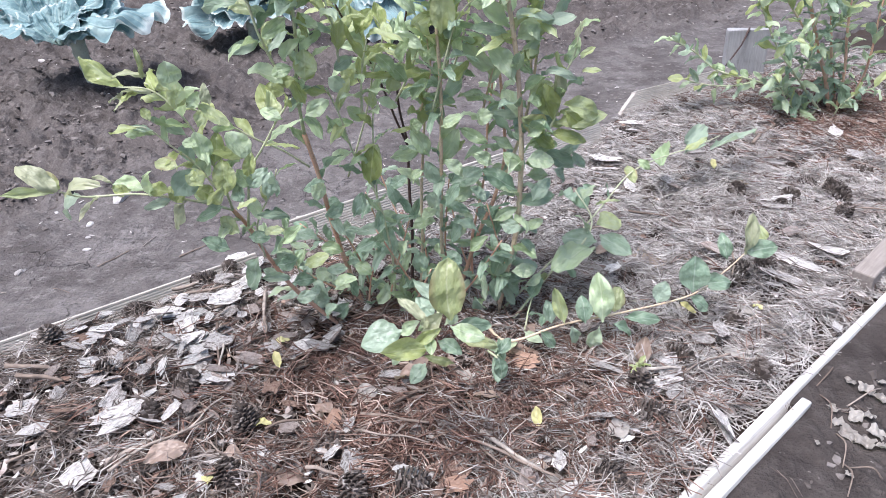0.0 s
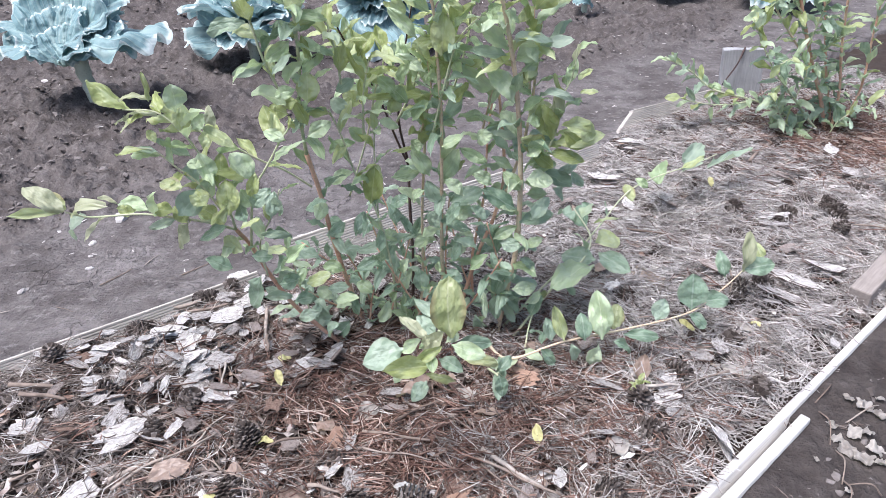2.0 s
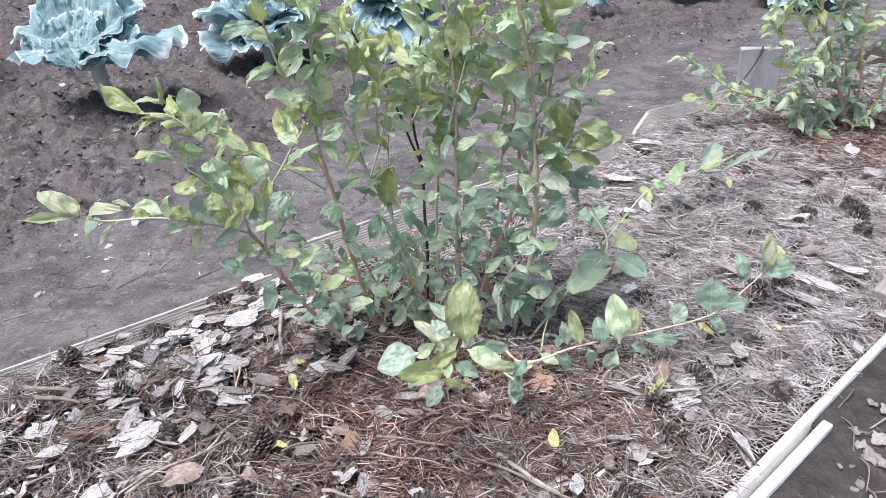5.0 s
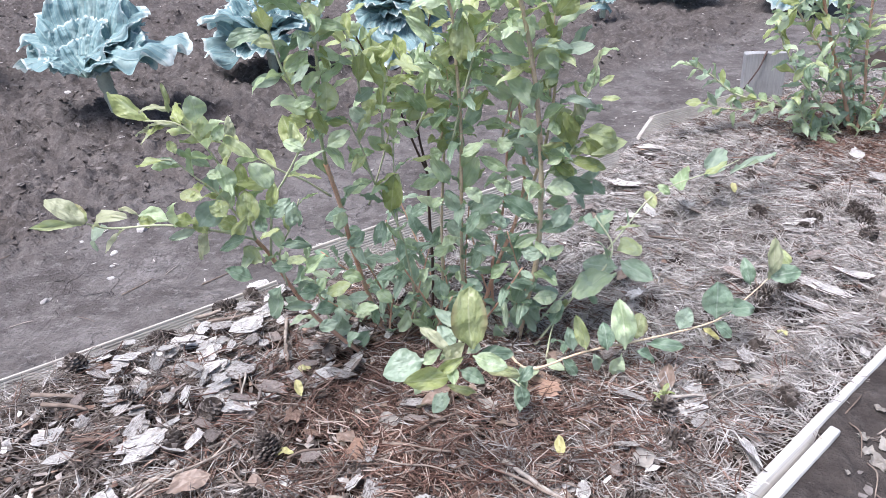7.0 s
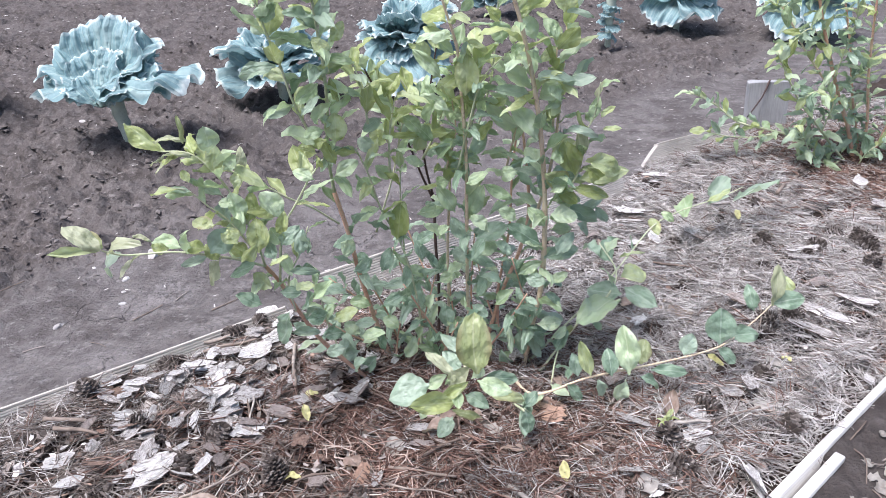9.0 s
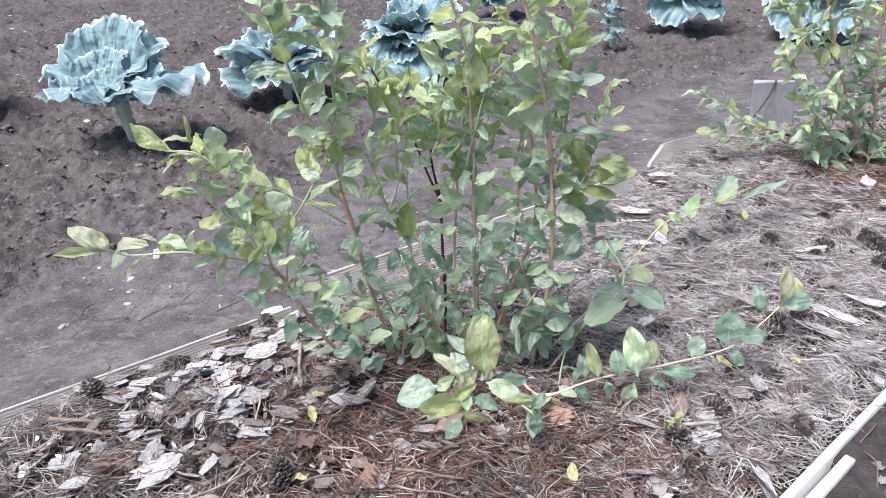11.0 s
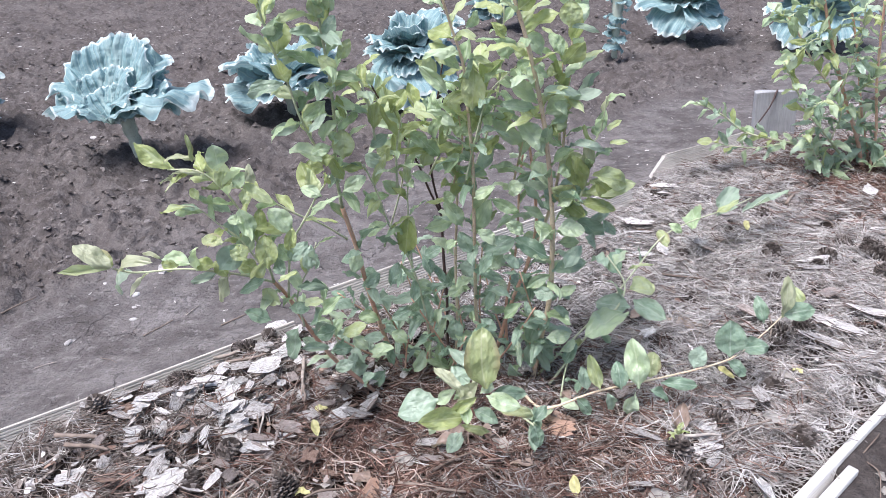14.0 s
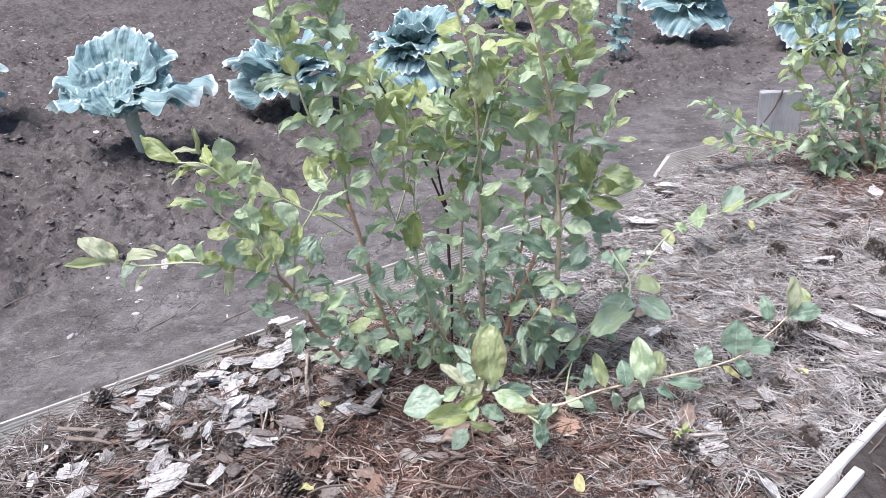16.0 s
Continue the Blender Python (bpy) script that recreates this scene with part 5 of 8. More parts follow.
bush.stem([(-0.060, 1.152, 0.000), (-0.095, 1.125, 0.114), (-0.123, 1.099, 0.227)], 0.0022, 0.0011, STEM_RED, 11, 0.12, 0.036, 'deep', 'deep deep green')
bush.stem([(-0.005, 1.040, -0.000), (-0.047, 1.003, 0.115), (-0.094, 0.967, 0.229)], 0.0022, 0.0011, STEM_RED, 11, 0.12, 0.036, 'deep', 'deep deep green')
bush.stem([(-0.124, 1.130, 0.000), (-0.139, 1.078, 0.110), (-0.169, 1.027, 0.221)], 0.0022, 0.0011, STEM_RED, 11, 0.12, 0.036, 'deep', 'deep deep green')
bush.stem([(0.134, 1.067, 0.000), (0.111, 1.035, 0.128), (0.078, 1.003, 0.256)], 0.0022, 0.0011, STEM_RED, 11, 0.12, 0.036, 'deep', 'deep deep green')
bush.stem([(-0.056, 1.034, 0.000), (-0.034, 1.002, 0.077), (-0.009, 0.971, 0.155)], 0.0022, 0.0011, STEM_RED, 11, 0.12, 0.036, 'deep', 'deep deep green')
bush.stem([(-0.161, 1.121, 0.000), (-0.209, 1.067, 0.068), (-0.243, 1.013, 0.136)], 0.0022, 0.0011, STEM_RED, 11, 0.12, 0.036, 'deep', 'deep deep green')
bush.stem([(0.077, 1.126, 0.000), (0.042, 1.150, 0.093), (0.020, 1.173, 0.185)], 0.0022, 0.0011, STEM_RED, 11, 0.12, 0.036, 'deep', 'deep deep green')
bush.stem([(0.0, 1.0, 0.0), (0.005, 0.92, 0.12), (0.012, 0.82, 0.22), (-0.004, 0.720, 0.217)], 0.0036, 0.0020, STEM_GREEN, 3, 0.25, 0.045, 'green')
bush.leaf((0.019, 0.715, 0.246), (0.016, 0.735, 0.323), 0.021, (0.1, -1.0, 0.5), 'spot', 0)
bush.leaf((-0.010, 0.700, 0.255), (-0.043, 0.715, 0.286), 0.008, (0.3, -0.8, 0.9), 'pale', 1)
bush.leaf((-0.041, 0.735, 0.213), (-0.097, 0.715, 0.215), 0.020, (-0.2, -0.6, 1.0), 'deep', 1)
bush.leaf((-0.006, 0.695, 0.218), (-0.064, 0.670, 0.228), 0.013, (0.0, -0.8, 0.8), 'lime', 3)
bush.leaf((-0.012, 0.715, 0.177), (-0.031, 0.690, 0.168), 0.010, (0.0, -0.6, 0.9), 'deep', 1)
bush.leaf((0.019, 0.695, 0.251), (0.061, 0.680, 0.246), 0.011, (0.1, -0.8, 0.8), 'green', 0)
bush.leaf((0.027, 0.735, 0.223), (0.076, 0.745, 0.218), 0.010, (0.2, -0.5, 1.0), 'deep', 0)
bush.leaf((0.004, 0.695, 0.229), (0.034, 0.680, 0.221), 0.009, (0.1, -0.8, 0.7), 'deep', 5)
bush.leaf((0.034, 0.720, 0.209), (0.080, 0.710, 0.215), 0.008, (0.3, -0.7, 0.9), 'spot', 1)
bush.leaf((-0.016, 0.700, 0.238), (0.012, 0.700, 0.264), 0.009, (-0.3, -0.8, 0.8), 'pale', 3)
bush.leaf((-0.022, 0.685, 0.236), (0.006, 0.675, 0.261), 0.007, (0.2, -0.9, 0.6), 'lime', 5)
bush.leaf((-0.043, 0.715, 0.223), (-0.021, 0.715, 0.245), 0.008, (-0.3, -0.8, 0.8), 'green', 5)
bush.leaf((-0.039, 0.705, 0.209), (-0.059, 0.690, 0.196), 0.007, (-0.2, -0.7, 0.8), 'green', 2)
bush.leaf((-0.012, 0.700, 0.200), (0.019, 0.685, 0.211), 0.006, (0.0, -0.6, 1.0), 'spot', 4)
bush.leaf((-0.001, 0.750, 0.224), (-0.026, 0.765, 0.246), 0.010, (-0.1, -0.6, 0.9), 'deep', 0)
bush.leaf((0.012, 0.730, 0.227), (0.033, 0.750, 0.237), 0.007, (0.3, -0.7, 0.8), 'green', 1)
bush.leaf((0.089, 0.800, 0.118), (0.096, 0.785, 0.086), 0.010, (0.1, -0.7, 0.8), 'deep', 0)
bush.leaf((0.088, 0.805, 0.118), (0.108, 0.815, 0.140), 0.008, (0.2, -0.7, 0.8), 'deep', 1)
bush.leaf((0.086, 0.805, 0.121), (0.072, 0.815, 0.139), 0.007, (-0.2, -0.7, 0.8), 'green', 5)
bush.leaf((-0.008, 0.685, 0.244), (-0.003, 0.668, 0.230), 0.007, (0.0, -0.8, 0.6), 'green', 3)
bush.leaf((-0.013, 0.695, 0.248), (-0.010, 0.700, 0.262), 0.005, (0.0, -0.9, 0.6), 'pale', 5)
bush.stem([(0.070, 0.960, 0.010), (0.101, 0.830, 0.082), (0.087, 0.800, 0.120)], 0.0022, 0.0012, STEM_GREEN, 2, 0.5, 0.035, 'deep')
bush.leaf((-0.250, 0.942, 0.618), (-0.244, 0.952, 0.664), 0.021, (-0.1, -0.6, 0.6), 'lime', 0)
bush.leaf((-0.194, 0.956, 0.631), (-0.215, 0.948, 0.661), 0.010, (0.0, -0.8, 1.2), 'lime', 1)
bush.leaf((-0.186, 0.948, 0.625), (-0.214, 0.947, 0.647), 0.009, (0.0, -0.6, 0.5), 'green', 0)
bush.leaf((-0.182, 0.933, 0.639), (-0.164, 0.928, 0.664), 0.009, (0.8, -0.6, 0.9), 'under', 1)
bush.leaf((-0.189, 0.928, 0.664), (-0.190, 0.926, 0.690), 0.010, (0.6, -0.7, 0.6), 'lime', 1)
bush.leaf((-0.176, 0.948, 0.668), (-0.168, 0.936, 0.695), 0.009, (0.2, -1.1, 0.7), 'green', 3)
bush.leaf((-0.259, 0.962, 0.610), (-0.211, 0.974, 0.602), 0.007, (1.0, -0.8, 1.1), 'green', 3)
bush.leaf((-0.251, 0.962, 0.574), (-0.313, 0.956, 0.570), 0.010, (0.8, -0.9, 0.8), 'under', 1)
bush.leaf((-0.183, 0.946, 0.571), (-0.223, 0.949, 0.578), 0.006, (0.6, -0.7, 0.4), 'green', 1)
bush.leaf((-0.182, 0.965, 0.561), (-0.151, 0.972, 0.594), 0.009, (-0.5, -1.1, 0.2), 'green', 0)
bush.leaf((-0.190, 0.933, 0.557), (-0.220, 0.935, 0.536), 0.011, (0.9, -0.8, 0.5), 'green', 3)
bush.leaf((-0.229, 0.953, 0.523), (-0.284, 0.965, 0.500), 0.009, (0.7, -0.9, 0.4), 'under', 0)
bush.leaf((-0.175, 0.931, 0.531), (-0.209, 0.941, 0.497), 0.009, (0.8, -0.6, 1.1), 'green', 5)
bush.leaf((-0.174, 0.934, 0.475), (-0.170, 0.936, 0.516), 0.015, (0.5, -0.9, 0.5), 'lime', 0)
bush.leaf((-0.206, 0.944, 0.468), (-0.254, 0.953, 0.491), 0.013, (0.0, -0.6, 1.4), 'green', 5)
bush.leaf((-0.186, 0.939, 0.476), (-0.238, 0.948, 0.457), 0.010, (0.8, -0.8, 0.4), 'lime', 2)
bush.leaf((-0.221, 0.919, 0.431), (-0.228, 0.912, 0.473), 0.013, (0.2, -1.1, 0.7), 'lime', 2)
bush.leaf((-0.136, 0.919, 0.586), (-0.178, 0.922, 0.594), 0.007, (-0.6, -0.8, 0.5), 'green', 5)
bush.leaf((-0.167, 0.944, 0.529), (-0.178, 0.942, 0.562), 0.008, (-0.4, -0.8, 0.2), 'lime', 0)
bush.leaf((-0.168, 0.917, 0.596), (-0.188, 0.918, 0.621), 0.009, (0.3, -1.0, 1.2), 'lime', 0)
bush.leaf((-0.171, 0.950, 0.607), (-0.151, 0.948, 0.633), 0.008, (0.7, -1.1, 0.3), 'lime', 0)
bush.leaf((-0.185, 0.948, 0.552), (-0.154, 0.938, 0.539), 0.010, (0.9, -0.7, 0.4), 'green', 3)
bush.leaf((-0.181, 0.948, 0.504), (-0.149, 0.955, 0.526), 0.010, (-0.5, -0.7, 1.1), 'green', 3)
bush.leaf((-0.186, 0.923, 0.496), (-0.215, 0.913, 0.488), 0.009, (0.6, -0.7, 0.4), 'green', 1)
bush.leaf((-0.177, 0.927, 0.429), (-0.147, 0.929, 0.453), 0.011, (0.9, -1.0, 1.3), 'green', 1)
bush.leaf((-0.181, 0.955, 0.435), (-0.194, 0.954, 0.470), 0.009, (-0.1, -0.7, 0.4), 'lime', 3)
bush.leaf((-0.258, 0.963, 0.617), (-0.281, 0.969, 0.639), 0.011, (-0.5, -0.9, 1.0), 'under', 1)
bush.leaf((-0.268, 0.954, 0.652), (-0.291, 0.966, 0.668), 0.010, (0.4, -0.7, 0.8), 'green', 0)
bush.leaf((-0.273, 0.959, 0.669), (-0.245, 0.951, 0.690), 0.010, (0.9, -1.1, 0.6), 'green', 0)
bush.leaf((-0.255, 0.931, 0.638), (-0.227, 0.920, 0.660), 0.009, (0.1, -1.0, 0.3), 'under', 3)
bush.leaf((-0.240, 0.959, 0.565), (-0.220, 0.966, 0.548), 0.008, (-0.1, -1.1, 0.7), 'green', 0)
bush.leaf((-0.213, 0.917, 0.518), (-0.186, 0.909, 0.547), 0.008, (0.5, -0.6, 1.0), 'under', 0)
bush.leaf((-0.180, 0.934, 0.663), (-0.198, 0.928, 0.685), 0.010, (-0.2, -1.1, 0.9), 'green', 0)
bush.leaf((-0.193, 0.952, 0.647), (-0.179, 0.950, 0.626), 0.008, (0.5, -0.7, 0.3), 'green', 3)
bush.leaf((-0.090, 1.045, 0.472), (-0.139, 1.038, 0.500), 0.011, (0.3, -1.1, 0.9), 'green', 5)
bush.leaf((-0.110, 0.995, 0.521), (-0.088, 1.006, 0.555), 0.011, (0.6, -1.1, 1.4), 'lime', 5)
bush.leaf((-0.064, 1.010, 0.503), (-0.079, 1.022, 0.535), 0.009, (-0.3, -0.8, 0.7), 'lime', 1)
bush.leaf((-0.068, 1.042, 0.490), (-0.062, 1.030, 0.534), 0.009, (-0.1, -0.6, 0.8), 'under', 0)
bush.leaf((-0.042, 1.024, 0.501), (-0.061, 1.021, 0.540), 0.009, (-0.5, -0.6, 0.3), 'green', 1)
bush.leaf((-0.017, 1.003, 0.497), (-0.062, 1.009, 0.521), 0.009, (-0.0, -0.7, 0.3), 'green', 0)
bush.leaf((-0.020, 1.026, 0.617), (-0.058, 1.035, 0.644), 0.014, (-0.5, -0.9, 1.2), 'lime', 2)
bush.leaf((-0.022, 1.037, 0.574), (-0.044, 1.031, 0.617), 0.014, (0.3, -0.8, 0.8), 'lime', 1)
bush.leaf((-0.027, 0.999, 0.544), (-0.067, 0.993, 0.588), 0.009, (-0.4, -0.7, 0.7), 'green', 0)
bush.leaf((0.000, 1.023, 0.520), (0.006, 1.017, 0.583), 0.018, (-0.3, -0.8, 0.8), 'lime', 0)
bush.leaf((0.023, 1.035, 0.550), (0.051, 1.023, 0.593), 0.008, (-0.8, -1.1, 0.4), 'green', 0)
bush.leaf((0.006, 0.997, 0.597), (0.046, 0.993, 0.588), 0.006, (-0.4, -0.6, 0.4), 'lime', 2)
bush.leaf((0.058, 1.024, 0.587), (0.049, 1.019, 0.619), 0.015, (0.3, -1.1, 0.5), 'green', 0)
bush.leaf((0.074, 1.030, 0.585), (0.079, 1.031, 0.619), 0.011, (-0.6, -1.1, 1.3), 'lime', 1)
bush.leaf((-0.010, 1.007, 0.578), (-0.035, 1.009, 0.596), 0.008, (0.5, -1.0, 0.6), 'green', 3)
bush.leaf((0.087, 1.039, 0.460), (0.040, 1.033, 0.501), 0.013, (-0.6, -1.1, 0.2), 'green', 3)
bush.leaf((-0.129, 1.006, 0.438), (-0.158, 1.009, 0.458), 0.011, (0.5, -1.1, 0.2), 'under', 1)
bush.leaf((-0.114, 1.028, 0.442), (-0.137, 1.018, 0.462), 0.013, (0.7, -0.7, 0.9), 'lime', 0)
bush.leaf((-0.116, 1.023, 0.453), (-0.053, 1.020, 0.458), 0.007, (0.2, -0.8, 0.6), 'lime', 0)
bush.leaf((-0.107, 1.035, 0.384), (-0.135, 1.030, 0.403), 0.010, (-0.3, -0.6, 0.5), 'green', 3)
bush.leaf((-0.095, 1.011, 0.406), (-0.092, 1.002, 0.440), 0.006, (0.7, -0.8, 0.6), 'lime', 0)
bush.leaf((-0.126, 1.028, 0.381), (-0.173, 1.029, 0.368), 0.009, (0.3, -1.0, 1.3), 'green', 5)
bush.leaf((-0.132, 1.032, 0.332), (-0.171, 1.027, 0.314), 0.010, (0.5, -0.6, 1.2), 'green', 0)
bush.leaf((-0.106, 1.016, 0.289), (-0.095, 1.027, 0.347), 0.017, (-0.2, -0.5, 1.1), 'lime', 0)
bush.leaf((-0.074, 1.041, 0.317), (-0.026, 1.050, 0.327), 0.011, (0.7, -0.9, 0.6), 'green', 0)
bush.leaf((0.002, 1.041, 0.311), (0.031, 1.040, 0.366), 0.016, (-0.0, -0.5, 0.4), 'green', 0)
bush.leaf((0.006, 0.997, 0.386), (0.036, 0.987, 0.410), 0.010, (-0.6, -0.9, 0.8), 'green', 0)
bush.leaf((-0.001, 1.028, 0.412), (-0.025, 1.030, 0.395), 0.006, (-0.8, -0.7, 0.5), 'under', 1)
bush.leaf((0.006, 1.027, 0.423), (0.005, 1.018, 0.457), 0.007, (0.8, -0.6, 1.4), 'under', 1)
bush.leaf((0.086, 1.037, 0.409), (0.035, 1.045, 0.435), 0.010, (0.2, -0.5, 1.2), 'green', 1)
bush.leaf((0.032, 1.010, 0.380), (0.078, 1.003, 0.358), 0.009, (-0.2, -0.7, 0.4), 'green', 0)
bush.leaf((0.131, 1.042, 0.385), (0.074, 1.038, 0.394), 0.008, (0.4, -0.7, 1.2), 'under', 0)
bush.leaf((0.083, 1.001, 0.405), (0.052, 1.007, 0.388), 0.012, (0.5, -1.0, 0.8), 'green', 1)
bush.leaf((0.117, 1.025, 0.339), (0.081, 1.018, 0.357), 0.009, (0.7, -0.6, 0.7), 'green', 3)
bush.leaf((0.022, 1.017, 0.284), (0.071, 1.017, 0.309), 0.015, (-0.1, -1.0, 0.8), 'deep', 0)
bush.leaf((0.122, 1.001, 0.281), (0.070, 1.001, 0.319), 0.015, (0.1, -1.0, 1.1), 'deep', 0)
bush.leaf((0.022, 1.024, 0.257), (0.054, 1.020, 0.278), 0.013, (-0.2, -0.6, 0.4), 'green', 1)
bush.leaf((-0.171, 0.999, 0.296), (-0.209, 0.998, 0.284), 0.014, (-0.3, -0.5, 1.3), 'deep', 0)
bush.leaf((-0.052, 1.005, 0.477), (-0.034, 0.996, 0.513), 0.011, (-0.3, -1.0, 1.3), 'green', 3)
bush.leaf((-0.045, 1.027, 0.443), (-0.069, 1.017, 0.473), 0.011, (-0.6, -1.1, 1.3), 'green', 1)
bush.leaf((-0.037, 1.015, 0.420), (-0.011, 1.015, 0.447), 0.011, (-0.1, -0.6, 0.9), 'green', 3)
bush.leaf((-0.061, 1.012, 0.462), (-0.085, 1.009, 0.489), 0.010, (-0.7, -1.0, 1.4), 'green', 0)
bush.leaf((-0.019, 1.041, 0.474), (0.015, 1.049, 0.489), 0.010, (0.5, -0.8, 1.0), 'green', 1)
bush.leaf((-0.035, 1.019, 0.523), (-0.010, 1.011, 0.549), 0.010, (-0.2, -1.1, 0.8), 'lime', 1)
bush.leaf((-0.050, 1.010, 0.566), (-0.056, 0.999, 0.600), 0.010, (0.2, -1.1, 0.7), 'lime', 0)
bush.leaf((-0.089, 1.022, 0.419), (-0.055, 1.033, 0.405), 0.009, (0.2, -0.6, 0.5), 'green', 0)
bush.leaf((-0.011, 1.030, 0.424), (0.023, 1.036, 0.412), 0.010, (-0.6, -0.8, 0.3), 'green', 3)
bush.leaf((0.023, 1.016, 0.446), (0.048, 1.019, 0.471), 0.010, (-0.8, -0.8, 0.8), 'lime', 3)
bush.leaf((0.040, 1.038, 0.483), (0.065, 1.039, 0.508), 0.009, (-0.2, -0.8, 1.4), 'lime', 5)
bush.leaf((-0.117, 1.000, 0.488), (-0.142, 0.993, 0.473), 0.009, (0.6, -1.1, 0.5), 'under', 3)
bush.leaf((-0.100, 1.041, 0.493), (-0.079, 1.038, 0.467), 0.010, (-0.2, -1.0, 0.3), 'lime', 0)
bush.leaf((0.015, 1.044, 0.499), (0.032, 1.056, 0.521), 0.010, (-0.4, -0.6, 0.3), 'green', 1)
bush.leaf((-0.020, 1.009, 0.386), (-0.046, 1.014, 0.375), 0.010, (0.5, -0.6, 0.3), 'green', 1)
bush.leaf((-0.012, 1.022, 0.328), (-0.038, 1.013, 0.375), 0.012, (-0.1, -0.8, 0.7), 'green', 0)
bush.leaf((-0.072, 1.032, 0.424), (-0.057, 1.022, 0.463), 0.011, (0.8, -1.1, 0.9), 'lime', 5)
bush.leaf((0.002, 1.028, 0.537), (0.031, 1.028, 0.503), 0.008, (-0.3, -0.7, 1.4), 'green', 5)
bush.leaf((-0.001, 1.018, 0.633), (0.022, 1.025, 0.654), 0.009, (0.7, -0.9, 0.2), 'green', 1)
bush.leaf((-0.040, 1.041, 0.665), (-0.063, 1.038, 0.677), 0.011, (0.4, -0.6, 0.1), 'green', 1)
bush.leaf((0.049, 1.031, 0.645), (0.030, 1.042, 0.667), 0.009, (-0.1, -0.8, 1.0), 'lime', 1)
bush.leaf((0.054, 1.027, 0.616), (0.037, 1.015, 0.640), 0.008, (0.3, -0.8, 0.3), 'lime', 5)
bush.leaf((0.045, 1.017, 0.662), (0.072, 1.026, 0.679), 0.009, (0.7, -0.6, 0.7), 'green', 1)
bush.leaf((0.100, 1.007, 0.527), (0.049, 0.995, 0.563), 0.013, (0.4, -0.7, 0.5), 'green', 3)
bush.leaf((0.099, 0.996, 0.521), (0.045, 1.001, 0.533), 0.010, (0.0, -0.7, 1.4), 'under', 0)
bush.leaf((0.082, 1.003, 0.625), (0.121, 0.998, 0.660), 0.014, (-0.3, -0.6, 1.0), 'lime', 5)
bush.leaf((0.104, 1.004, 0.594), (0.082, 1.006, 0.631), 0.011, (-0.3, -0.7, 1.0), 'green', 0)
bush.leaf((0.129, 0.978, 0.599), (0.113, 0.978, 0.631), 0.010, (-0.2, -1.1, 1.0), 'green', 1)
bush.leaf((0.140, 1.001, 0.632), (0.141, 0.995, 0.668), 0.015, (0.0, -0.9, 0.8), 'lime', 0)
bush.leaf((0.144, 1.004, 0.631), (0.180, 0.992, 0.639), 0.006, (-0.5, -1.1, 0.9), 'under', 2)
bush.leaf((0.146, 1.013, 0.615), (0.175, 1.021, 0.596), 0.009, (-0.7, -0.7, 0.5), 'green', 2)
bush.leaf((0.132, 0.985, 0.586), (0.155, 0.982, 0.617), 0.013, (0.5, -0.9, 0.3), 'lime', 3)
bush.leaf((0.106, 0.973, 0.547), (0.152, 0.972, 0.574), 0.013, (-0.5, -0.7, 1.0), 'under', 2)
bush.leaf((0.109, 0.997, 0.512), (0.145, 0.992, 0.551), 0.015, (-0.7, -0.8, 0.8), 'green', 1)
bush.leaf((0.142, 0.993, 0.537), (0.191, 0.995, 0.547), 0.010, (0.3, -0.9, 0.8), 'under', 0)
bush.leaf((0.187, 1.005, 0.481), (0.195, 1.002, 0.516), 0.009, (-0.4, -0.9, 0.6), 'green', 0)
bush.leaf((0.194, 1.014, 0.506), (0.204, 1.019, 0.539), 0.006, (-0.8, -0.6, 1.2), 'pale', 0)
bush.leaf((0.196, 0.973, 0.494), (0.211, 0.967, 0.513), 0.005, (-0.3, -0.6, 0.6), 'lime', 5)
bush.leaf((0.199, 0.968, 0.477), (0.220, 0.957, 0.488), 0.005, (0.0, -0.9, 1.1), 'lime', 1)
bush.leaf((0.150, 0.978, 0.473), (0.202, 0.974, 0.483), 0.009, (-0.9, -1.0, 0.9), 'under', 2)
bush.leaf((0.115, 0.997, 0.484), (0.141, 0.999, 0.508), 0.009, (0.1, -1.0, 1.1), 'spot', 2)
bush.leaf((0.109, 0.973, 0.461), (0.073, 0.984, 0.512), 0.014, (-0.1, -0.9, 1.3), 'green', 0)
bush.leaf((0.173, 1.013, 0.417), (0.136, 1.025, 0.447), 0.017, (-0.2, -0.9, 0.9), 'lime', 0)
bush.leaf((0.181, 0.995, 0.433), (0.171, 0.990, 0.476), 0.007, (-0.3, -0.8, 0.4), 'pale', 0)
bush.leaf((0.178, 0.967, 0.433), (0.247, 0.977, 0.418), 0.017, (0.1, -1.0, 0.7), 'lime', 1)
bush.leaf((0.184, 0.984, 0.416), (0.222, 0.993, 0.383), 0.013, (-0.5, -1.1, 0.5), 'lime', 0)
bush.leaf((0.113, 1.012, 0.563), (0.132, 1.013, 0.586), 0.009, (0.6, -0.6, 1.4), 'lime', 0)
bush.leaf((0.089, 0.971, 0.588), (0.113, 0.973, 0.572), 0.008, (-0.6, -0.6, 1.1), 'green', 0)
bush.leaf((0.068, 0.966, 0.661), (0.090, 0.971, 0.677), 0.012, (-0.8, -1.2, 0.3), 'lime', 3)
bush.leaf((0.086, 0.976, 0.594), (0.064, 0.978, 0.579), 0.008, (-0.6, -0.9, 0.1), 'green', 1)
bush.leaf((0.131, 0.978, 0.379), (0.153, 0.975, 0.407), 0.013, (-0.3, -0.6, 0.7), 'green', 5)
bush.leaf((0.121, 0.980, 0.406), (0.164, 0.983, 0.386), 0.015, (-0.7, -0.8, 0.3), 'spot', 1)
bush.leaf((0.144, 1.005, 0.349), (0.176, 1.003, 0.369), 0.013, (0.3, -0.6, 1.4), 'green', 1)
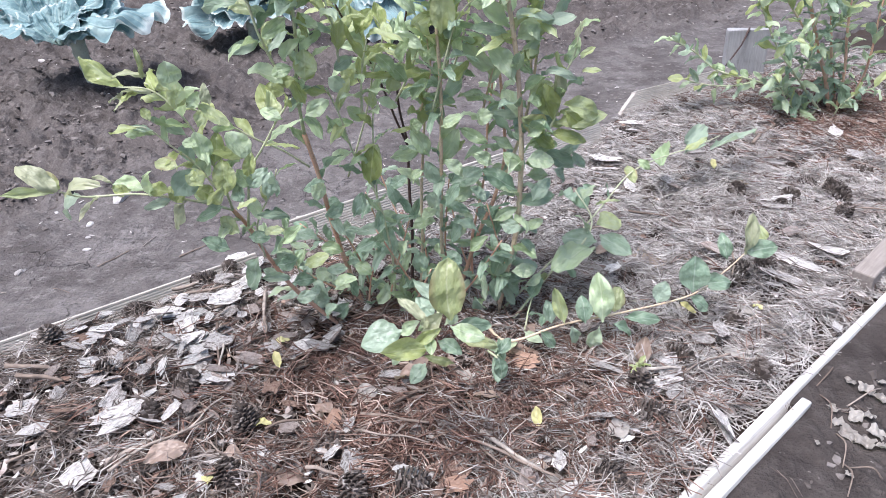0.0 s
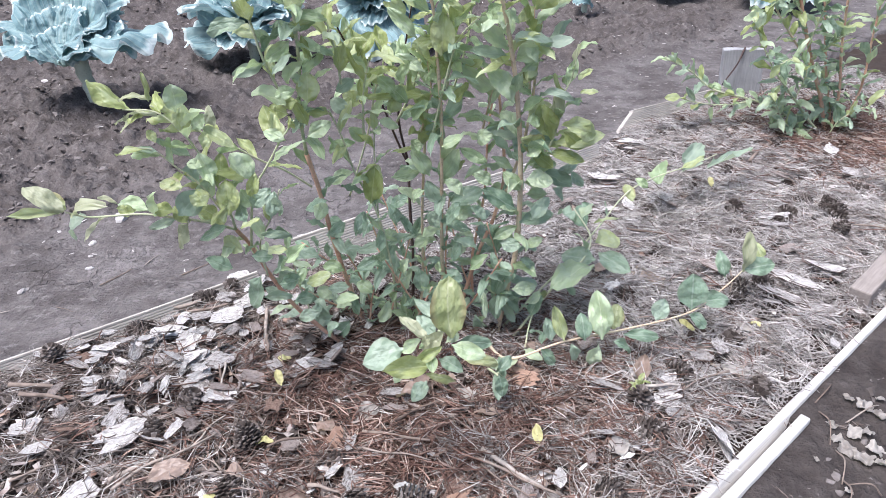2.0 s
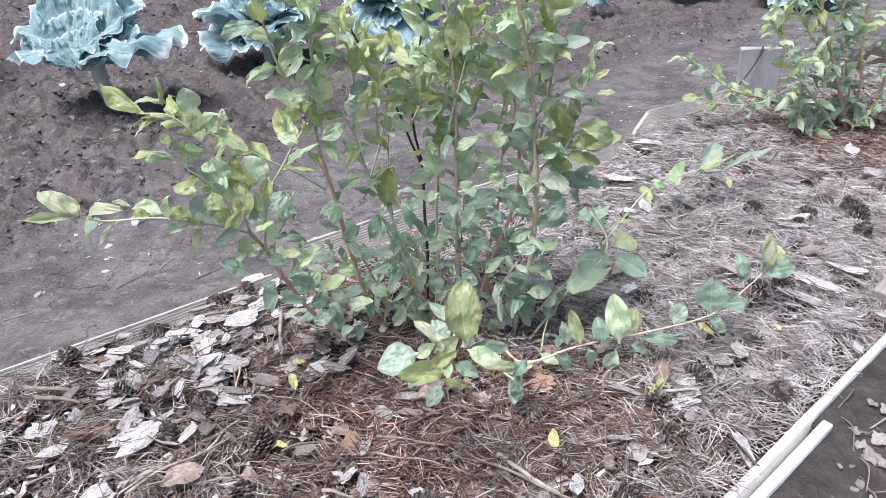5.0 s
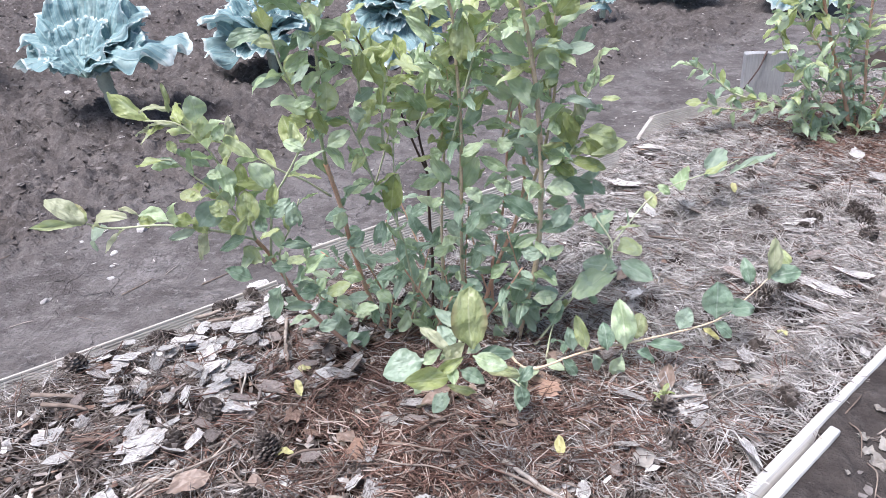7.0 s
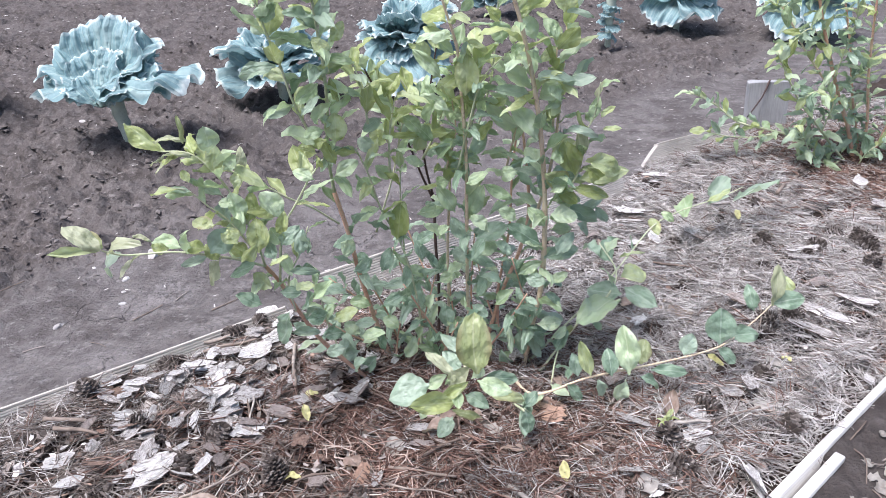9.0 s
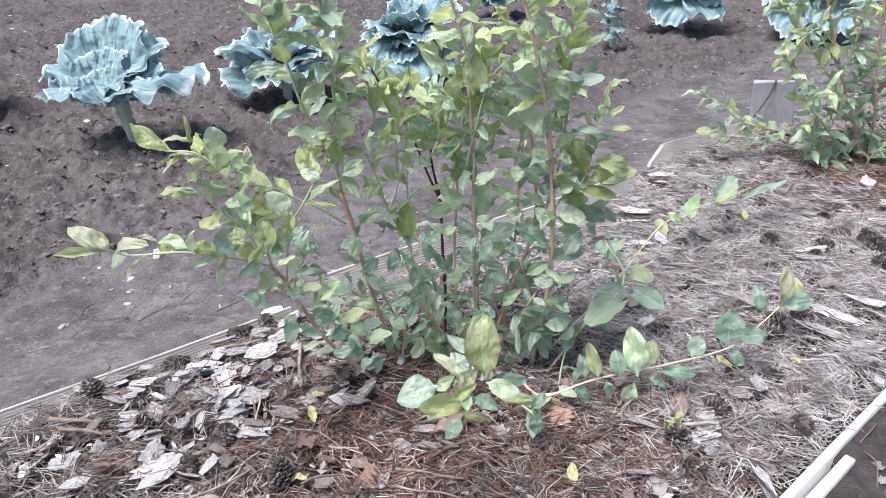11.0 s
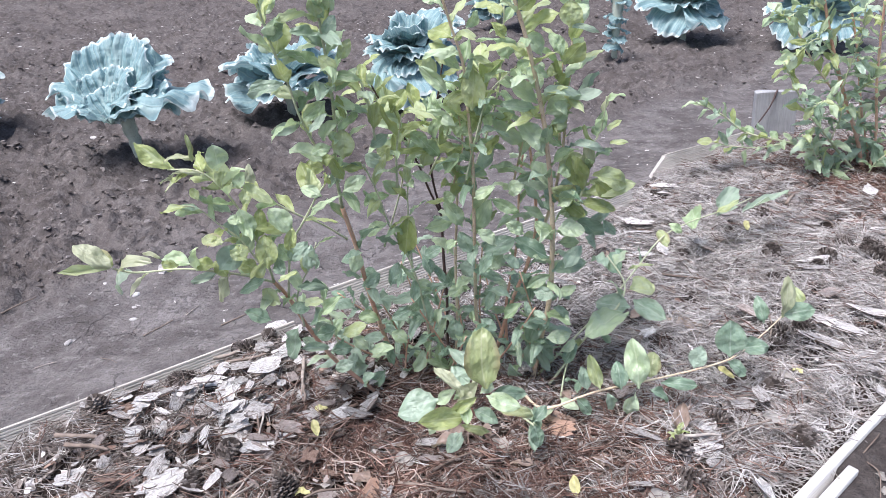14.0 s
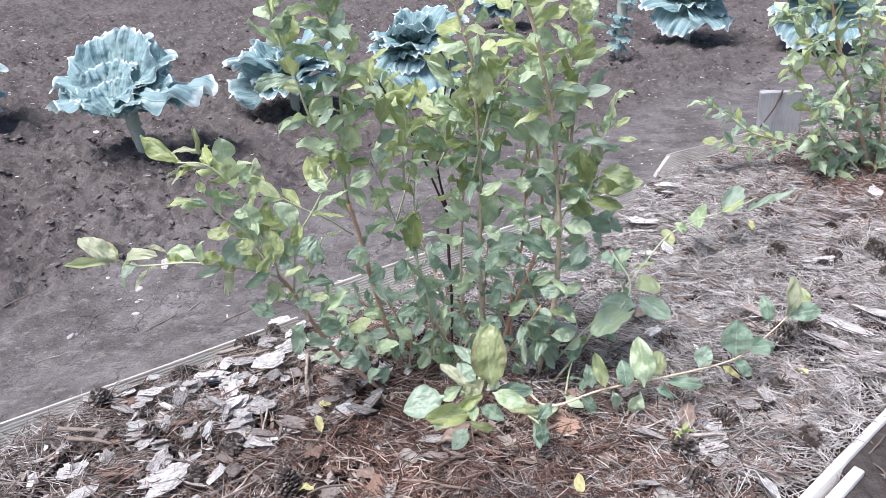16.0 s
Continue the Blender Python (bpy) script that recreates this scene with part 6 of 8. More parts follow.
bush.leaf((0.132, 0.974, 0.344), (0.167, 0.979, 0.333), 0.015, (-0.4, -0.9, 1.2), 'green', 3)
bush.leaf((0.126, 0.990, 0.318), (0.100, 0.989, 0.347), 0.011, (-0.5, -0.7, 0.8), 'green', 1)
bush.leaf((0.109, 1.013, 0.472), (0.139, 1.018, 0.462), 0.010, (0.6, -0.7, 1.4), 'green', 0)
bush.leaf((0.139, 0.974, 0.517), (0.122, 0.970, 0.541), 0.009, (0.0, -0.7, 1.4), 'green', 0)
bush.leaf((0.147, 1.010, 0.646), (0.166, 1.020, 0.666), 0.009, (-0.5, -1.1, 1.1), 'green', 1)
bush.leaf((0.128, 0.980, 0.431), (0.154, 0.990, 0.436), 0.010, (-0.1, -1.1, 0.9), 'green', 1)
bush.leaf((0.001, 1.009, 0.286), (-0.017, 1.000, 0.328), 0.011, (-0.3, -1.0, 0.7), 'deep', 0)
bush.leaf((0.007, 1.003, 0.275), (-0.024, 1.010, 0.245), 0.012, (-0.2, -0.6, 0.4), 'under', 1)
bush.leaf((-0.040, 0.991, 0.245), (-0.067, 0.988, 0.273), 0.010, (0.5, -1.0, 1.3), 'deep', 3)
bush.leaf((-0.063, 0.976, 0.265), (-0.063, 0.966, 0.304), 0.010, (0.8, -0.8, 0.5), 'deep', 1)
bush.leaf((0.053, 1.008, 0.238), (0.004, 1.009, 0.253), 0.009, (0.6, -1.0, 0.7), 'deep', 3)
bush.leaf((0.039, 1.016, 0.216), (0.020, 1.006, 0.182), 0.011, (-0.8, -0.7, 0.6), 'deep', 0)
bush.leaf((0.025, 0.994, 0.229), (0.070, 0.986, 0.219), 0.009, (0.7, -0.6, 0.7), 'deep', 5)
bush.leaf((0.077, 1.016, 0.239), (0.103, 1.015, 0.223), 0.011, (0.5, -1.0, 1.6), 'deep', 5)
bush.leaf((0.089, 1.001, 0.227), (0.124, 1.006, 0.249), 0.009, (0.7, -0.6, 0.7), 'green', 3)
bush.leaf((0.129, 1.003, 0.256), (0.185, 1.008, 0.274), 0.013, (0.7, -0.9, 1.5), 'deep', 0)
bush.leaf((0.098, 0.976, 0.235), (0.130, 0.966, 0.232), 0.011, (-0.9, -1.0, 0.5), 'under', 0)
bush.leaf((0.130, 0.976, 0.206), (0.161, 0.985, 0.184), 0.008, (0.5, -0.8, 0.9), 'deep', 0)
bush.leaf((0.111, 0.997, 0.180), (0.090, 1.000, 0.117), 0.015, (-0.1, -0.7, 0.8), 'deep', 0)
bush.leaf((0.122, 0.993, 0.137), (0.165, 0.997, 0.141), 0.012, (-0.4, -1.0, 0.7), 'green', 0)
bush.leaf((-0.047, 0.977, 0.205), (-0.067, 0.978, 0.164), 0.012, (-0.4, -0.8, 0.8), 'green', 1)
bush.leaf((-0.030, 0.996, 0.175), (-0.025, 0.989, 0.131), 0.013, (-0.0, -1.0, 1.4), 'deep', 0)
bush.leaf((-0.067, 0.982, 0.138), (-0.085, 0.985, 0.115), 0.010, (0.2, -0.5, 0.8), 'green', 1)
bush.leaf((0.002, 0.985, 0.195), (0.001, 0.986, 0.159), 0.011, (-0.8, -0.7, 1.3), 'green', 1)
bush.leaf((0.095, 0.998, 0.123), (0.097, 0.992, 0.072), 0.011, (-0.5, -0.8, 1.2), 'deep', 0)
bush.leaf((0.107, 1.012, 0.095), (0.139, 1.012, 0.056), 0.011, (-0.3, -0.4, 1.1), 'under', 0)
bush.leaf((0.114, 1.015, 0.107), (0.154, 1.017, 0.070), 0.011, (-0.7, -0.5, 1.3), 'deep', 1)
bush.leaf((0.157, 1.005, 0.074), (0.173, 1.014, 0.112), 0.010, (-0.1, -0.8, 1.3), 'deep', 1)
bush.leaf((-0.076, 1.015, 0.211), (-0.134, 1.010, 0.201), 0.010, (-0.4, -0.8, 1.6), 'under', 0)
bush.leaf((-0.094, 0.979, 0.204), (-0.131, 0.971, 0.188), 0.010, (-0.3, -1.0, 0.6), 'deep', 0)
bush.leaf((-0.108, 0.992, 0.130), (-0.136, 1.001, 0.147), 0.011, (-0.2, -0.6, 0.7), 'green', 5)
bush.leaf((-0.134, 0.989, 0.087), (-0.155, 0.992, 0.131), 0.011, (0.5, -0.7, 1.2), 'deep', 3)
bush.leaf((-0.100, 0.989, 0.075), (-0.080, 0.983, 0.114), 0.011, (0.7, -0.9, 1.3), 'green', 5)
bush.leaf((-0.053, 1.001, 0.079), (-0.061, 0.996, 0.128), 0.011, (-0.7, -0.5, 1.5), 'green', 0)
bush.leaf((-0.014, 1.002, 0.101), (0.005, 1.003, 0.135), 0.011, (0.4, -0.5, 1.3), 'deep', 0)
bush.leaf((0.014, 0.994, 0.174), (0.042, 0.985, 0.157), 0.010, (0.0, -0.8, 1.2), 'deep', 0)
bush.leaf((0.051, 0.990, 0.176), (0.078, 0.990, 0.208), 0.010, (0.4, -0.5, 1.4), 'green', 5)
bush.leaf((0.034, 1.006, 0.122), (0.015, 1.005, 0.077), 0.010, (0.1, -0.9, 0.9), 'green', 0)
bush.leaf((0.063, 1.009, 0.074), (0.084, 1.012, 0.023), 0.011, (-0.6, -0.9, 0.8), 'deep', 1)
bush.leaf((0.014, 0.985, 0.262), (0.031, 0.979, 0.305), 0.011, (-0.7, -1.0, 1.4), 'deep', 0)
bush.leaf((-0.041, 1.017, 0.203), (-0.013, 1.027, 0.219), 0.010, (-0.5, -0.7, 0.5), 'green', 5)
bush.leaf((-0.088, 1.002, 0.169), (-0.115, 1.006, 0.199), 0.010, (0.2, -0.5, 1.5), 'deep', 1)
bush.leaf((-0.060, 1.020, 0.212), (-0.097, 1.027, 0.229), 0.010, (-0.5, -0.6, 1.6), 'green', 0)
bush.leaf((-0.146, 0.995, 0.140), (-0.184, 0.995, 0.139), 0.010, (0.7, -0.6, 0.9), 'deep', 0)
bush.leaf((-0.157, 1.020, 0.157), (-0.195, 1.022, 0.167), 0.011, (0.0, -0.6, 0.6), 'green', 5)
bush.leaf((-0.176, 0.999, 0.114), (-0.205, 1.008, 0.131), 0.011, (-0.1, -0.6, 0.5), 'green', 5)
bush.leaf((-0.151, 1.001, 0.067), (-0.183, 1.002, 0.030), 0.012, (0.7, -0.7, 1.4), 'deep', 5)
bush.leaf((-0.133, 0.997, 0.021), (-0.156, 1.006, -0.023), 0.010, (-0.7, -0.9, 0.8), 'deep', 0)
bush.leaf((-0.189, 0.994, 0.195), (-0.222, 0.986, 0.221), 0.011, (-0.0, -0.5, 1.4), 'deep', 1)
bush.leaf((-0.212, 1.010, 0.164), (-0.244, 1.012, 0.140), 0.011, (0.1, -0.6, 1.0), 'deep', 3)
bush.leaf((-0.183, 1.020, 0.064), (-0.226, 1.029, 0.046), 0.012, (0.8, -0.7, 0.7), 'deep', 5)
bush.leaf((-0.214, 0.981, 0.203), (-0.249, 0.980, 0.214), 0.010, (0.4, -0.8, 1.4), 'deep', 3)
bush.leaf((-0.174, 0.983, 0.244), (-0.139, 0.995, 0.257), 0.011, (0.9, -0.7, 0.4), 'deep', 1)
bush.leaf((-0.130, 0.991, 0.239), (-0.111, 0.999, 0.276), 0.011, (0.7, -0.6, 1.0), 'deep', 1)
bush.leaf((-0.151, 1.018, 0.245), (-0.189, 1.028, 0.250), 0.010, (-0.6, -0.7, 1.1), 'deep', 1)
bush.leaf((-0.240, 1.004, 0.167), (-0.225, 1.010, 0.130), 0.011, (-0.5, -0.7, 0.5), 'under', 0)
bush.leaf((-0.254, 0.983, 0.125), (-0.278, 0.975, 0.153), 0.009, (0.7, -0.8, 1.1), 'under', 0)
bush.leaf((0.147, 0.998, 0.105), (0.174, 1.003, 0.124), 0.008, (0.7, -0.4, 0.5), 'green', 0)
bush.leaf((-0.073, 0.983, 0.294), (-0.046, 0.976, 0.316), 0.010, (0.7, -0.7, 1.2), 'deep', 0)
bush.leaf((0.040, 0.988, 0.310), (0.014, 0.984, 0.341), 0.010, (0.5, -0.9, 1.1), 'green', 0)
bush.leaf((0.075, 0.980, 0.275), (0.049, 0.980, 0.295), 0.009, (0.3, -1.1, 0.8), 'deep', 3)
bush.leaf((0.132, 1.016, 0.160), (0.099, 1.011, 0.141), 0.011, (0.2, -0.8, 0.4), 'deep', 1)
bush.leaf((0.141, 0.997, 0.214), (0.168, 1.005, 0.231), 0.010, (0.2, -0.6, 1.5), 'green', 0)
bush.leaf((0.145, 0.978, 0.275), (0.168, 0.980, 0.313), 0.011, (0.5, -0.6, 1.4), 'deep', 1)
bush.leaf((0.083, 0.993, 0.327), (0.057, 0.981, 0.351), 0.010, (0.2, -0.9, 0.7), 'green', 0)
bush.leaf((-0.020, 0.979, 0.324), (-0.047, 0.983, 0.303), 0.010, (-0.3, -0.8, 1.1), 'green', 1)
bush.leaf((0.278, 1.084, 0.139), (0.218, 1.120, 0.131), 0.021, (0.4, -0.8, 0.6), 'deep', 0)
bush.leaf((0.273, 1.073, 0.134), (0.188, 1.001, 0.145), 0.021, (-0.5, -0.7, 1.6), 'green', 0)
bush.leaf((0.290, 1.152, 0.139), (0.347, 1.183, 0.134), 0.022, (0.3, -0.7, 1.0), 'lime', 0)
bush.leaf((0.289, 1.114, 0.135), (0.330, 1.050, 0.139), 0.018, (-0.6, -0.4, 1.0), 'deep', 0)
bush.leaf((0.280, 1.199, 0.142), (0.284, 1.324, 0.145), 0.021, (-0.9, -0.5, 0.8), 'deep', 0)
bush.leaf((0.302, 1.227, 0.139), (0.367, 1.270, 0.134), 0.007, (-0.1, -0.6, 0.9), 'lime', 0)
bush.leaf((0.265, 1.240, 0.135), (0.246, 1.307, 0.136), 0.012, (0.3, -0.8, 0.5), 'deep', 5)
bush.leaf((0.494, 1.464, 0.110), (0.520, 1.591, 0.122), 0.023, (-0.4, -0.8, 0.4), 'green', 0)
bush.leaf((0.561, 1.524, 0.116), (0.667, 1.678, 0.139), 0.022, (-0.0, -0.7, 0.3), 'under', 0)
bush.leaf((0.636, 1.567, 0.108), (0.795, 1.685, 0.129), 0.017, (-0.8, -0.9, 1.2), 'under', 0)
bush.leaf((0.455, 1.418, 0.123), (0.431, 1.416, 0.146), 0.010, (-0.4, -1.0, 0.9), 'green', 1)
bush.leaf((0.097, 0.883, 0.056), (0.093, 0.823, 0.051), 0.010, (0.1, -0.9, 1.2), 'deep', 0)
bush.leaf((0.101, 0.880, 0.057), (0.130, 0.925, 0.052), 0.009, (-0.6, -0.9, 1.5), 'green', 0)
bush.leaf((0.169, 0.937, 0.067), (0.187, 0.989, 0.065), 0.009, (-0.8, -0.7, 1.3), 'deep', 0)
bush.leaf((0.144, 0.947, 0.048), (0.166, 0.909, 0.058), 0.008, (-0.6, -0.8, 0.9), 'green', 0)
bush.leaf((0.413, 1.367, 0.116), (0.406, 1.421, 0.138), 0.012, (-0.0, -0.9, 0.3), 'spot', 0)
bush.leaf((-0.395, 0.877, 0.342), (-0.443, 0.886, 0.350), 0.012, (-0.2, -0.5, 0.9), 'green', 0)
bush.leaf((-0.423, 0.852, 0.363), (-0.447, 0.850, 0.383), 0.003, (0.4, -0.8, 0.9), 'pale', 2)
bush.leaf((-0.346, 0.844, 0.354), (-0.377, 0.844, 0.364), 0.010, (-0.3, -1.0, 1.2), 'lime', 5)
bush.leaf((-0.340, 0.843, 0.350), (-0.310, 0.851, 0.383), 0.017, (0.8, -0.8, 0.8), 'deep', 0)
bush.leaf((-0.326, 0.836, 0.395), (-0.360, 0.846, 0.400), 0.010, (-0.4, -0.5, 1.0), 'spot', 0)
bush.leaf((-0.346, 0.856, 0.341), (-0.401, 0.864, 0.317), 0.006, (0.5, -0.6, 0.5), 'under', 0)
bush.leaf((-0.287, 0.867, 0.322), (-0.332, 0.865, 0.304), 0.012, (0.2, -0.5, 1.2), 'deep', 0)
bush.leaf((-0.296, 0.835, 0.342), (-0.270, 0.829, 0.368), 0.009, (1.1, -1.0, 0.6), 'lime', 5)
bush.leaf((-0.285, 0.855, 0.261), (-0.316, 0.845, 0.286), 0.012, (0.9, -0.6, 1.3), 'deep', 0)
bush.leaf((-0.274, 0.872, 0.278), (-0.303, 0.881, 0.297), 0.013, (-0.3, -0.9, 0.4), 'lime', 0)
bush.leaf((-0.246, 0.852, 0.251), (-0.272, 0.856, 0.189), 0.015, (0.0, -0.7, 1.7), 'under', 0)
bush.leaf((-0.241, 0.857, 0.314), (-0.195, 0.859, 0.314), 0.006, (0.3, -0.8, 0.5), 'under', 2)
bush.leaf((-0.231, 0.848, 0.289), (-0.205, 0.841, 0.304), 0.008, (-0.4, -0.6, 1.4), 'lime', 5)
bush.leaf((-0.249, 0.855, 0.213), (-0.205, 0.866, 0.209), 0.007, (0.0, -0.8, 0.7), 'under', 5)
bush.leaf((-0.249, 0.864, 0.351), (-0.225, 0.861, 0.380), 0.010, (1.0, -0.7, 1.4), 'deep', 1)
bush.leaf((-0.219, 0.841, 0.348), (-0.210, 0.841, 0.383), 0.009, (0.4, -1.1, 0.4), 'deep', 1)
bush.leaf((-0.209, 0.850, 0.346), (-0.200, 0.842, 0.380), 0.008, (-0.4, -0.7, 0.8), 'deep', 3)
bush.leaf((-0.321, 0.849, 0.491), (-0.317, 0.841, 0.527), 0.014, (0.4, -0.5, 0.8), 'green', 0)
bush.leaf((-0.322, 0.860, 0.463), (-0.314, 0.849, 0.498), 0.011, (0.4, -0.8, 1.1), 'lime', 1)
bush.leaf((-0.346, 0.836, 0.508), (-0.346, 0.838, 0.545), 0.004, (1.0, -0.8, 0.7), 'spot', 0)
bush.leaf((-0.343, 0.841, 0.510), (-0.388, 0.836, 0.521), 0.006, (0.4, -0.8, 1.1), 'pale', 1)
bush.leaf((-0.346, 0.853, 0.485), (-0.402, 0.861, 0.493), 0.005, (-0.3, -0.9, 1.3), 'pale', 1)
bush.leaf((-0.382, 0.865, 0.473), (-0.414, 0.868, 0.477), 0.005, (0.4, -0.8, 1.4), 'pale', 1)
bush.leaf((-0.309, 0.860, 0.464), (-0.291, 0.861, 0.484), 0.009, (0.0, -0.7, 0.3), 'green', 0)
bush.leaf((-0.300, 0.868, 0.465), (-0.256, 0.857, 0.443), 0.010, (0.0, -0.9, 1.2), 'lime', 0)
bush.leaf((-0.276, 0.848, 0.472), (-0.279, 0.840, 0.498), 0.006, (-0.1, -0.6, 1.2), 'pale', 1)
bush.leaf((-0.293, 0.840, 0.446), (-0.288, 0.851, 0.466), 0.008, (1.0, -0.8, 0.6), 'lime', 5)
bush.leaf((-0.296, 0.857, 0.389), (-0.303, 0.857, 0.434), 0.012, (0.8, -0.9, 0.5), 'green', 0)
bush.leaf((-0.294, 0.880, 0.378), (-0.285, 0.889, 0.421), 0.010, (0.8, -0.7, 0.9), 'lime', 0)
bush.leaf((-0.245, 0.874, 0.387), (-0.272, 0.883, 0.426), 0.014, (0.9, -1.0, 0.6), 'green', 0)
bush.leaf((-0.323, 0.881, 0.417), (-0.368, 0.888, 0.430), 0.008, (0.4, -0.6, 1.3), 'under', 3)
bush.leaf((-0.353, 0.847, 0.451), (-0.363, 0.855, 0.468), 0.006, (0.3, -0.9, 0.8), 'lime', 5)
bush.leaf((-0.351, 0.846, 0.439), (-0.386, 0.852, 0.443), 0.004, (0.9, -0.5, 0.3), 'under', 0)
bush.leaf((-0.241, 0.845, 0.378), (-0.233, 0.842, 0.411), 0.008, (0.2, -1.0, 0.5), 'lime', 5)
bush.leaf((-0.276, 0.851, 0.347), (-0.276, 0.857, 0.396), 0.015, (0.2, -0.9, 1.2), 'lime', 0)
bush.leaf((-0.191, 0.857, 0.450), (-0.221, 0.854, 0.464), 0.008, (-0.1, -0.8, 0.4), 'green', 1)
bush.leaf((-0.217, 0.872, 0.414), (-0.174, 0.874, 0.448), 0.007, (-0.0, -0.9, 1.5), 'green', 0)
bush.leaf((-0.256, 0.852, 0.335), (-0.269, 0.862, 0.363), 0.010, (-0.4, -0.7, 0.7), 'deep', 1)
bush.leaf((-0.303, 0.848, 0.362), (-0.321, 0.851, 0.385), 0.012, (0.6, -1.0, 1.2), 'lime', 0)
bush.leaf((-0.323, 0.878, 0.360), (-0.297, 0.871, 0.392), 0.012, (0.6, -0.7, 0.7), 'green', 5)
bush.leaf((-0.260, 0.838, 0.334), (-0.233, 0.828, 0.356), 0.009, (0.7, -0.6, 1.5), 'lime', 0)
bush.leaf((-0.301, 0.876, 0.331), (-0.325, 0.878, 0.347), 0.011, (0.9, -0.9, 1.2), 'lime', 0)
bush.leaf((-0.336, 0.854, 0.334), (-0.348, 0.852, 0.360), 0.010, (0.0, -0.5, 0.8), 'lime', 1)
bush.leaf((-0.262, 0.873, 0.271), (-0.231, 0.872, 0.271), 0.009, (-0.0, -0.9, 0.8), 'deep', 0)
bush.leaf((-0.245, 0.866, 0.353), (-0.260, 0.864, 0.379), 0.010, (-0.3, -0.9, 1.1), 'green', 3)
bush.leaf((-0.301, 0.851, 0.416), (-0.323, 0.855, 0.422), 0.007, (1.0, -0.8, 0.5), 'green', 0)
bush.leaf((-0.403, 0.853, 0.351), (-0.407, 0.846, 0.367), 0.006, (-0.3, -1.0, 1.2), 'lime', 3)
bush.leaf((-0.163, 0.851, 0.361), (-0.144, 0.860, 0.344), 0.012, (-0.2, -1.0, 0.7), 'green', 0)
bush.leaf((-0.227, 0.848, 0.258), (-0.199, 0.837, 0.283), 0.010, (-0.3, -0.5, 1.7), 'deep', 3)
bush.leaf((-0.224, 0.858, 0.234), (-0.191, 0.856, 0.244), 0.011, (0.7, -0.9, 1.1), 'deep', 3)
bush.leaf((-0.207, 0.870, 0.197), (-0.175, 0.881, 0.200), 0.010, (-0.0, -0.9, 0.8), 'deep', 1)
bush.leaf((-0.206, 0.835, 0.284), (-0.179, 0.828, 0.315), 0.009, (-0.1, -0.6, 0.5), 'green', 5)
bush.leaf((-0.189, 0.879, 0.220), (-0.154, 0.875, 0.242), 0.012, (0.3, -0.9, 1.4), 'lime', 0)
bush.leaf((-0.171, 0.850, 0.191), (-0.203, 0.842, 0.187), 0.009, (0.5, -0.9, 1.0), 'under', 1)
bush.leaf((-0.152, 0.882, 0.189), (-0.116, 0.871, 0.206), 0.011, (0.6, -0.5, 1.1), 'green', 0)
bush.leaf((-0.139, 0.839, 0.179), (-0.174, 0.847, 0.153), 0.009, (-0.3, -0.8, 1.2), 'deep', 1)
bush.leaf((-0.462, 0.792, 0.381), (-0.498, 0.789, 0.426), 0.014, (0.4, -0.8, 1.4), 'pale', 1)
bush.leaf((-0.461, 0.798, 0.382), (-0.496, 0.806, 0.404), 0.012, (0.5, -0.8, 1.2), 'spot', 0)
bush.leaf((-0.482, 0.817, 0.367), (-0.537, 0.810, 0.363), 0.006, (0.6, -1.0, 1.0), 'lime', 3)
bush.leaf((-0.453, 0.824, 0.360), (-0.503, 0.836, 0.332), 0.013, (1.0, -0.7, 1.6), 'under', 1)
bush.leaf((0.138, 1.029, 0.345), (0.173, 1.032, 0.355), 0.010, (-0.9, -0.6, 0.5), 'green', 0)
bush.leaf((0.162, 1.033, 0.338), (0.204, 1.042, 0.301), 0.011, (0.3, -0.9, 0.9), 'deep', 3)
bush.leaf((0.190, 1.042, 0.316), (0.215, 1.033, 0.347), 0.008, (-0.1, -0.9, 0.7), 'deep', 1)
bush.leaf((0.136, 1.041, 0.307), (0.176, 1.038, 0.319), 0.010, (-0.1, -0.6, 1.2), 'green', 1)
bush.leaf((0.141, 1.038, 0.372), (0.180, 1.026, 0.388), 0.012, (-0.6, -0.7, 1.0), 'deep', 0)
bush.leaf((0.181, 1.022, 0.308), (0.210, 1.024, 0.286), 0.010, (0.1, -0.8, 1.2), 'deep', 1)
bush.leaf((0.142, 1.048, 0.284), (0.179, 1.048, 0.289), 0.011, (-0.1, -0.9, 1.0), 'green', 5)
bush.leaf((0.207, 1.026, 0.335), (0.224, 1.024, 0.311), 0.007, (-0.4, -0.6, 1.1), 'deep', 3)
bush.leaf((0.143, 1.018, 0.413), (0.163, 1.020, 0.423), 0.008, (-0.2, -0.8, 0.8), 'deep', 1)
bush.leaf((0.264, 0.924, 0.085), (0.253, 0.954, 0.161), 0.019, (-0.2, -1, 0.4), 'green', 0)
bush.leaf((0.203, 0.921, 0.085), (0.188, 0.946, 0.135), 0.011, (-0.3, -0.8, 0.6), 'lime', 3)
bush.leaf((0.288, 0.953, 0.085), (0.301, 0.978, 0.119), 0.015, (0.2, -0.9, 0.4), 'spot', 0)
bush.leaf((0.302, 0.938, 0.085), (0.365, 0.938, 0.083), 0.011, (0, -0.6, 1), 'deep', 0)
bush.leaf((0.257, 0.914, 0.085), (0.248, 0.904, 0.033), 0.011, (0.1, -0.8, 0.6), 'green', 1)
bush.leaf((0.213, 0.914, 0.085), (0.230, 0.907, 0.043), 0.009, (0.1, -0.8, 0.6), 'deep', 1)
bush.leaf((0.365, 0.977, 0.085), (0.378, 0.989, 0.121), 0.015, (0, -0.8, 0.6), 'deep', 0)
bush.leaf((0.434, 1.009, 0.085), (0.432, 1.021, 0.149), 0.025, (-0.1, -0.9, 0.6), 'deep', 0)
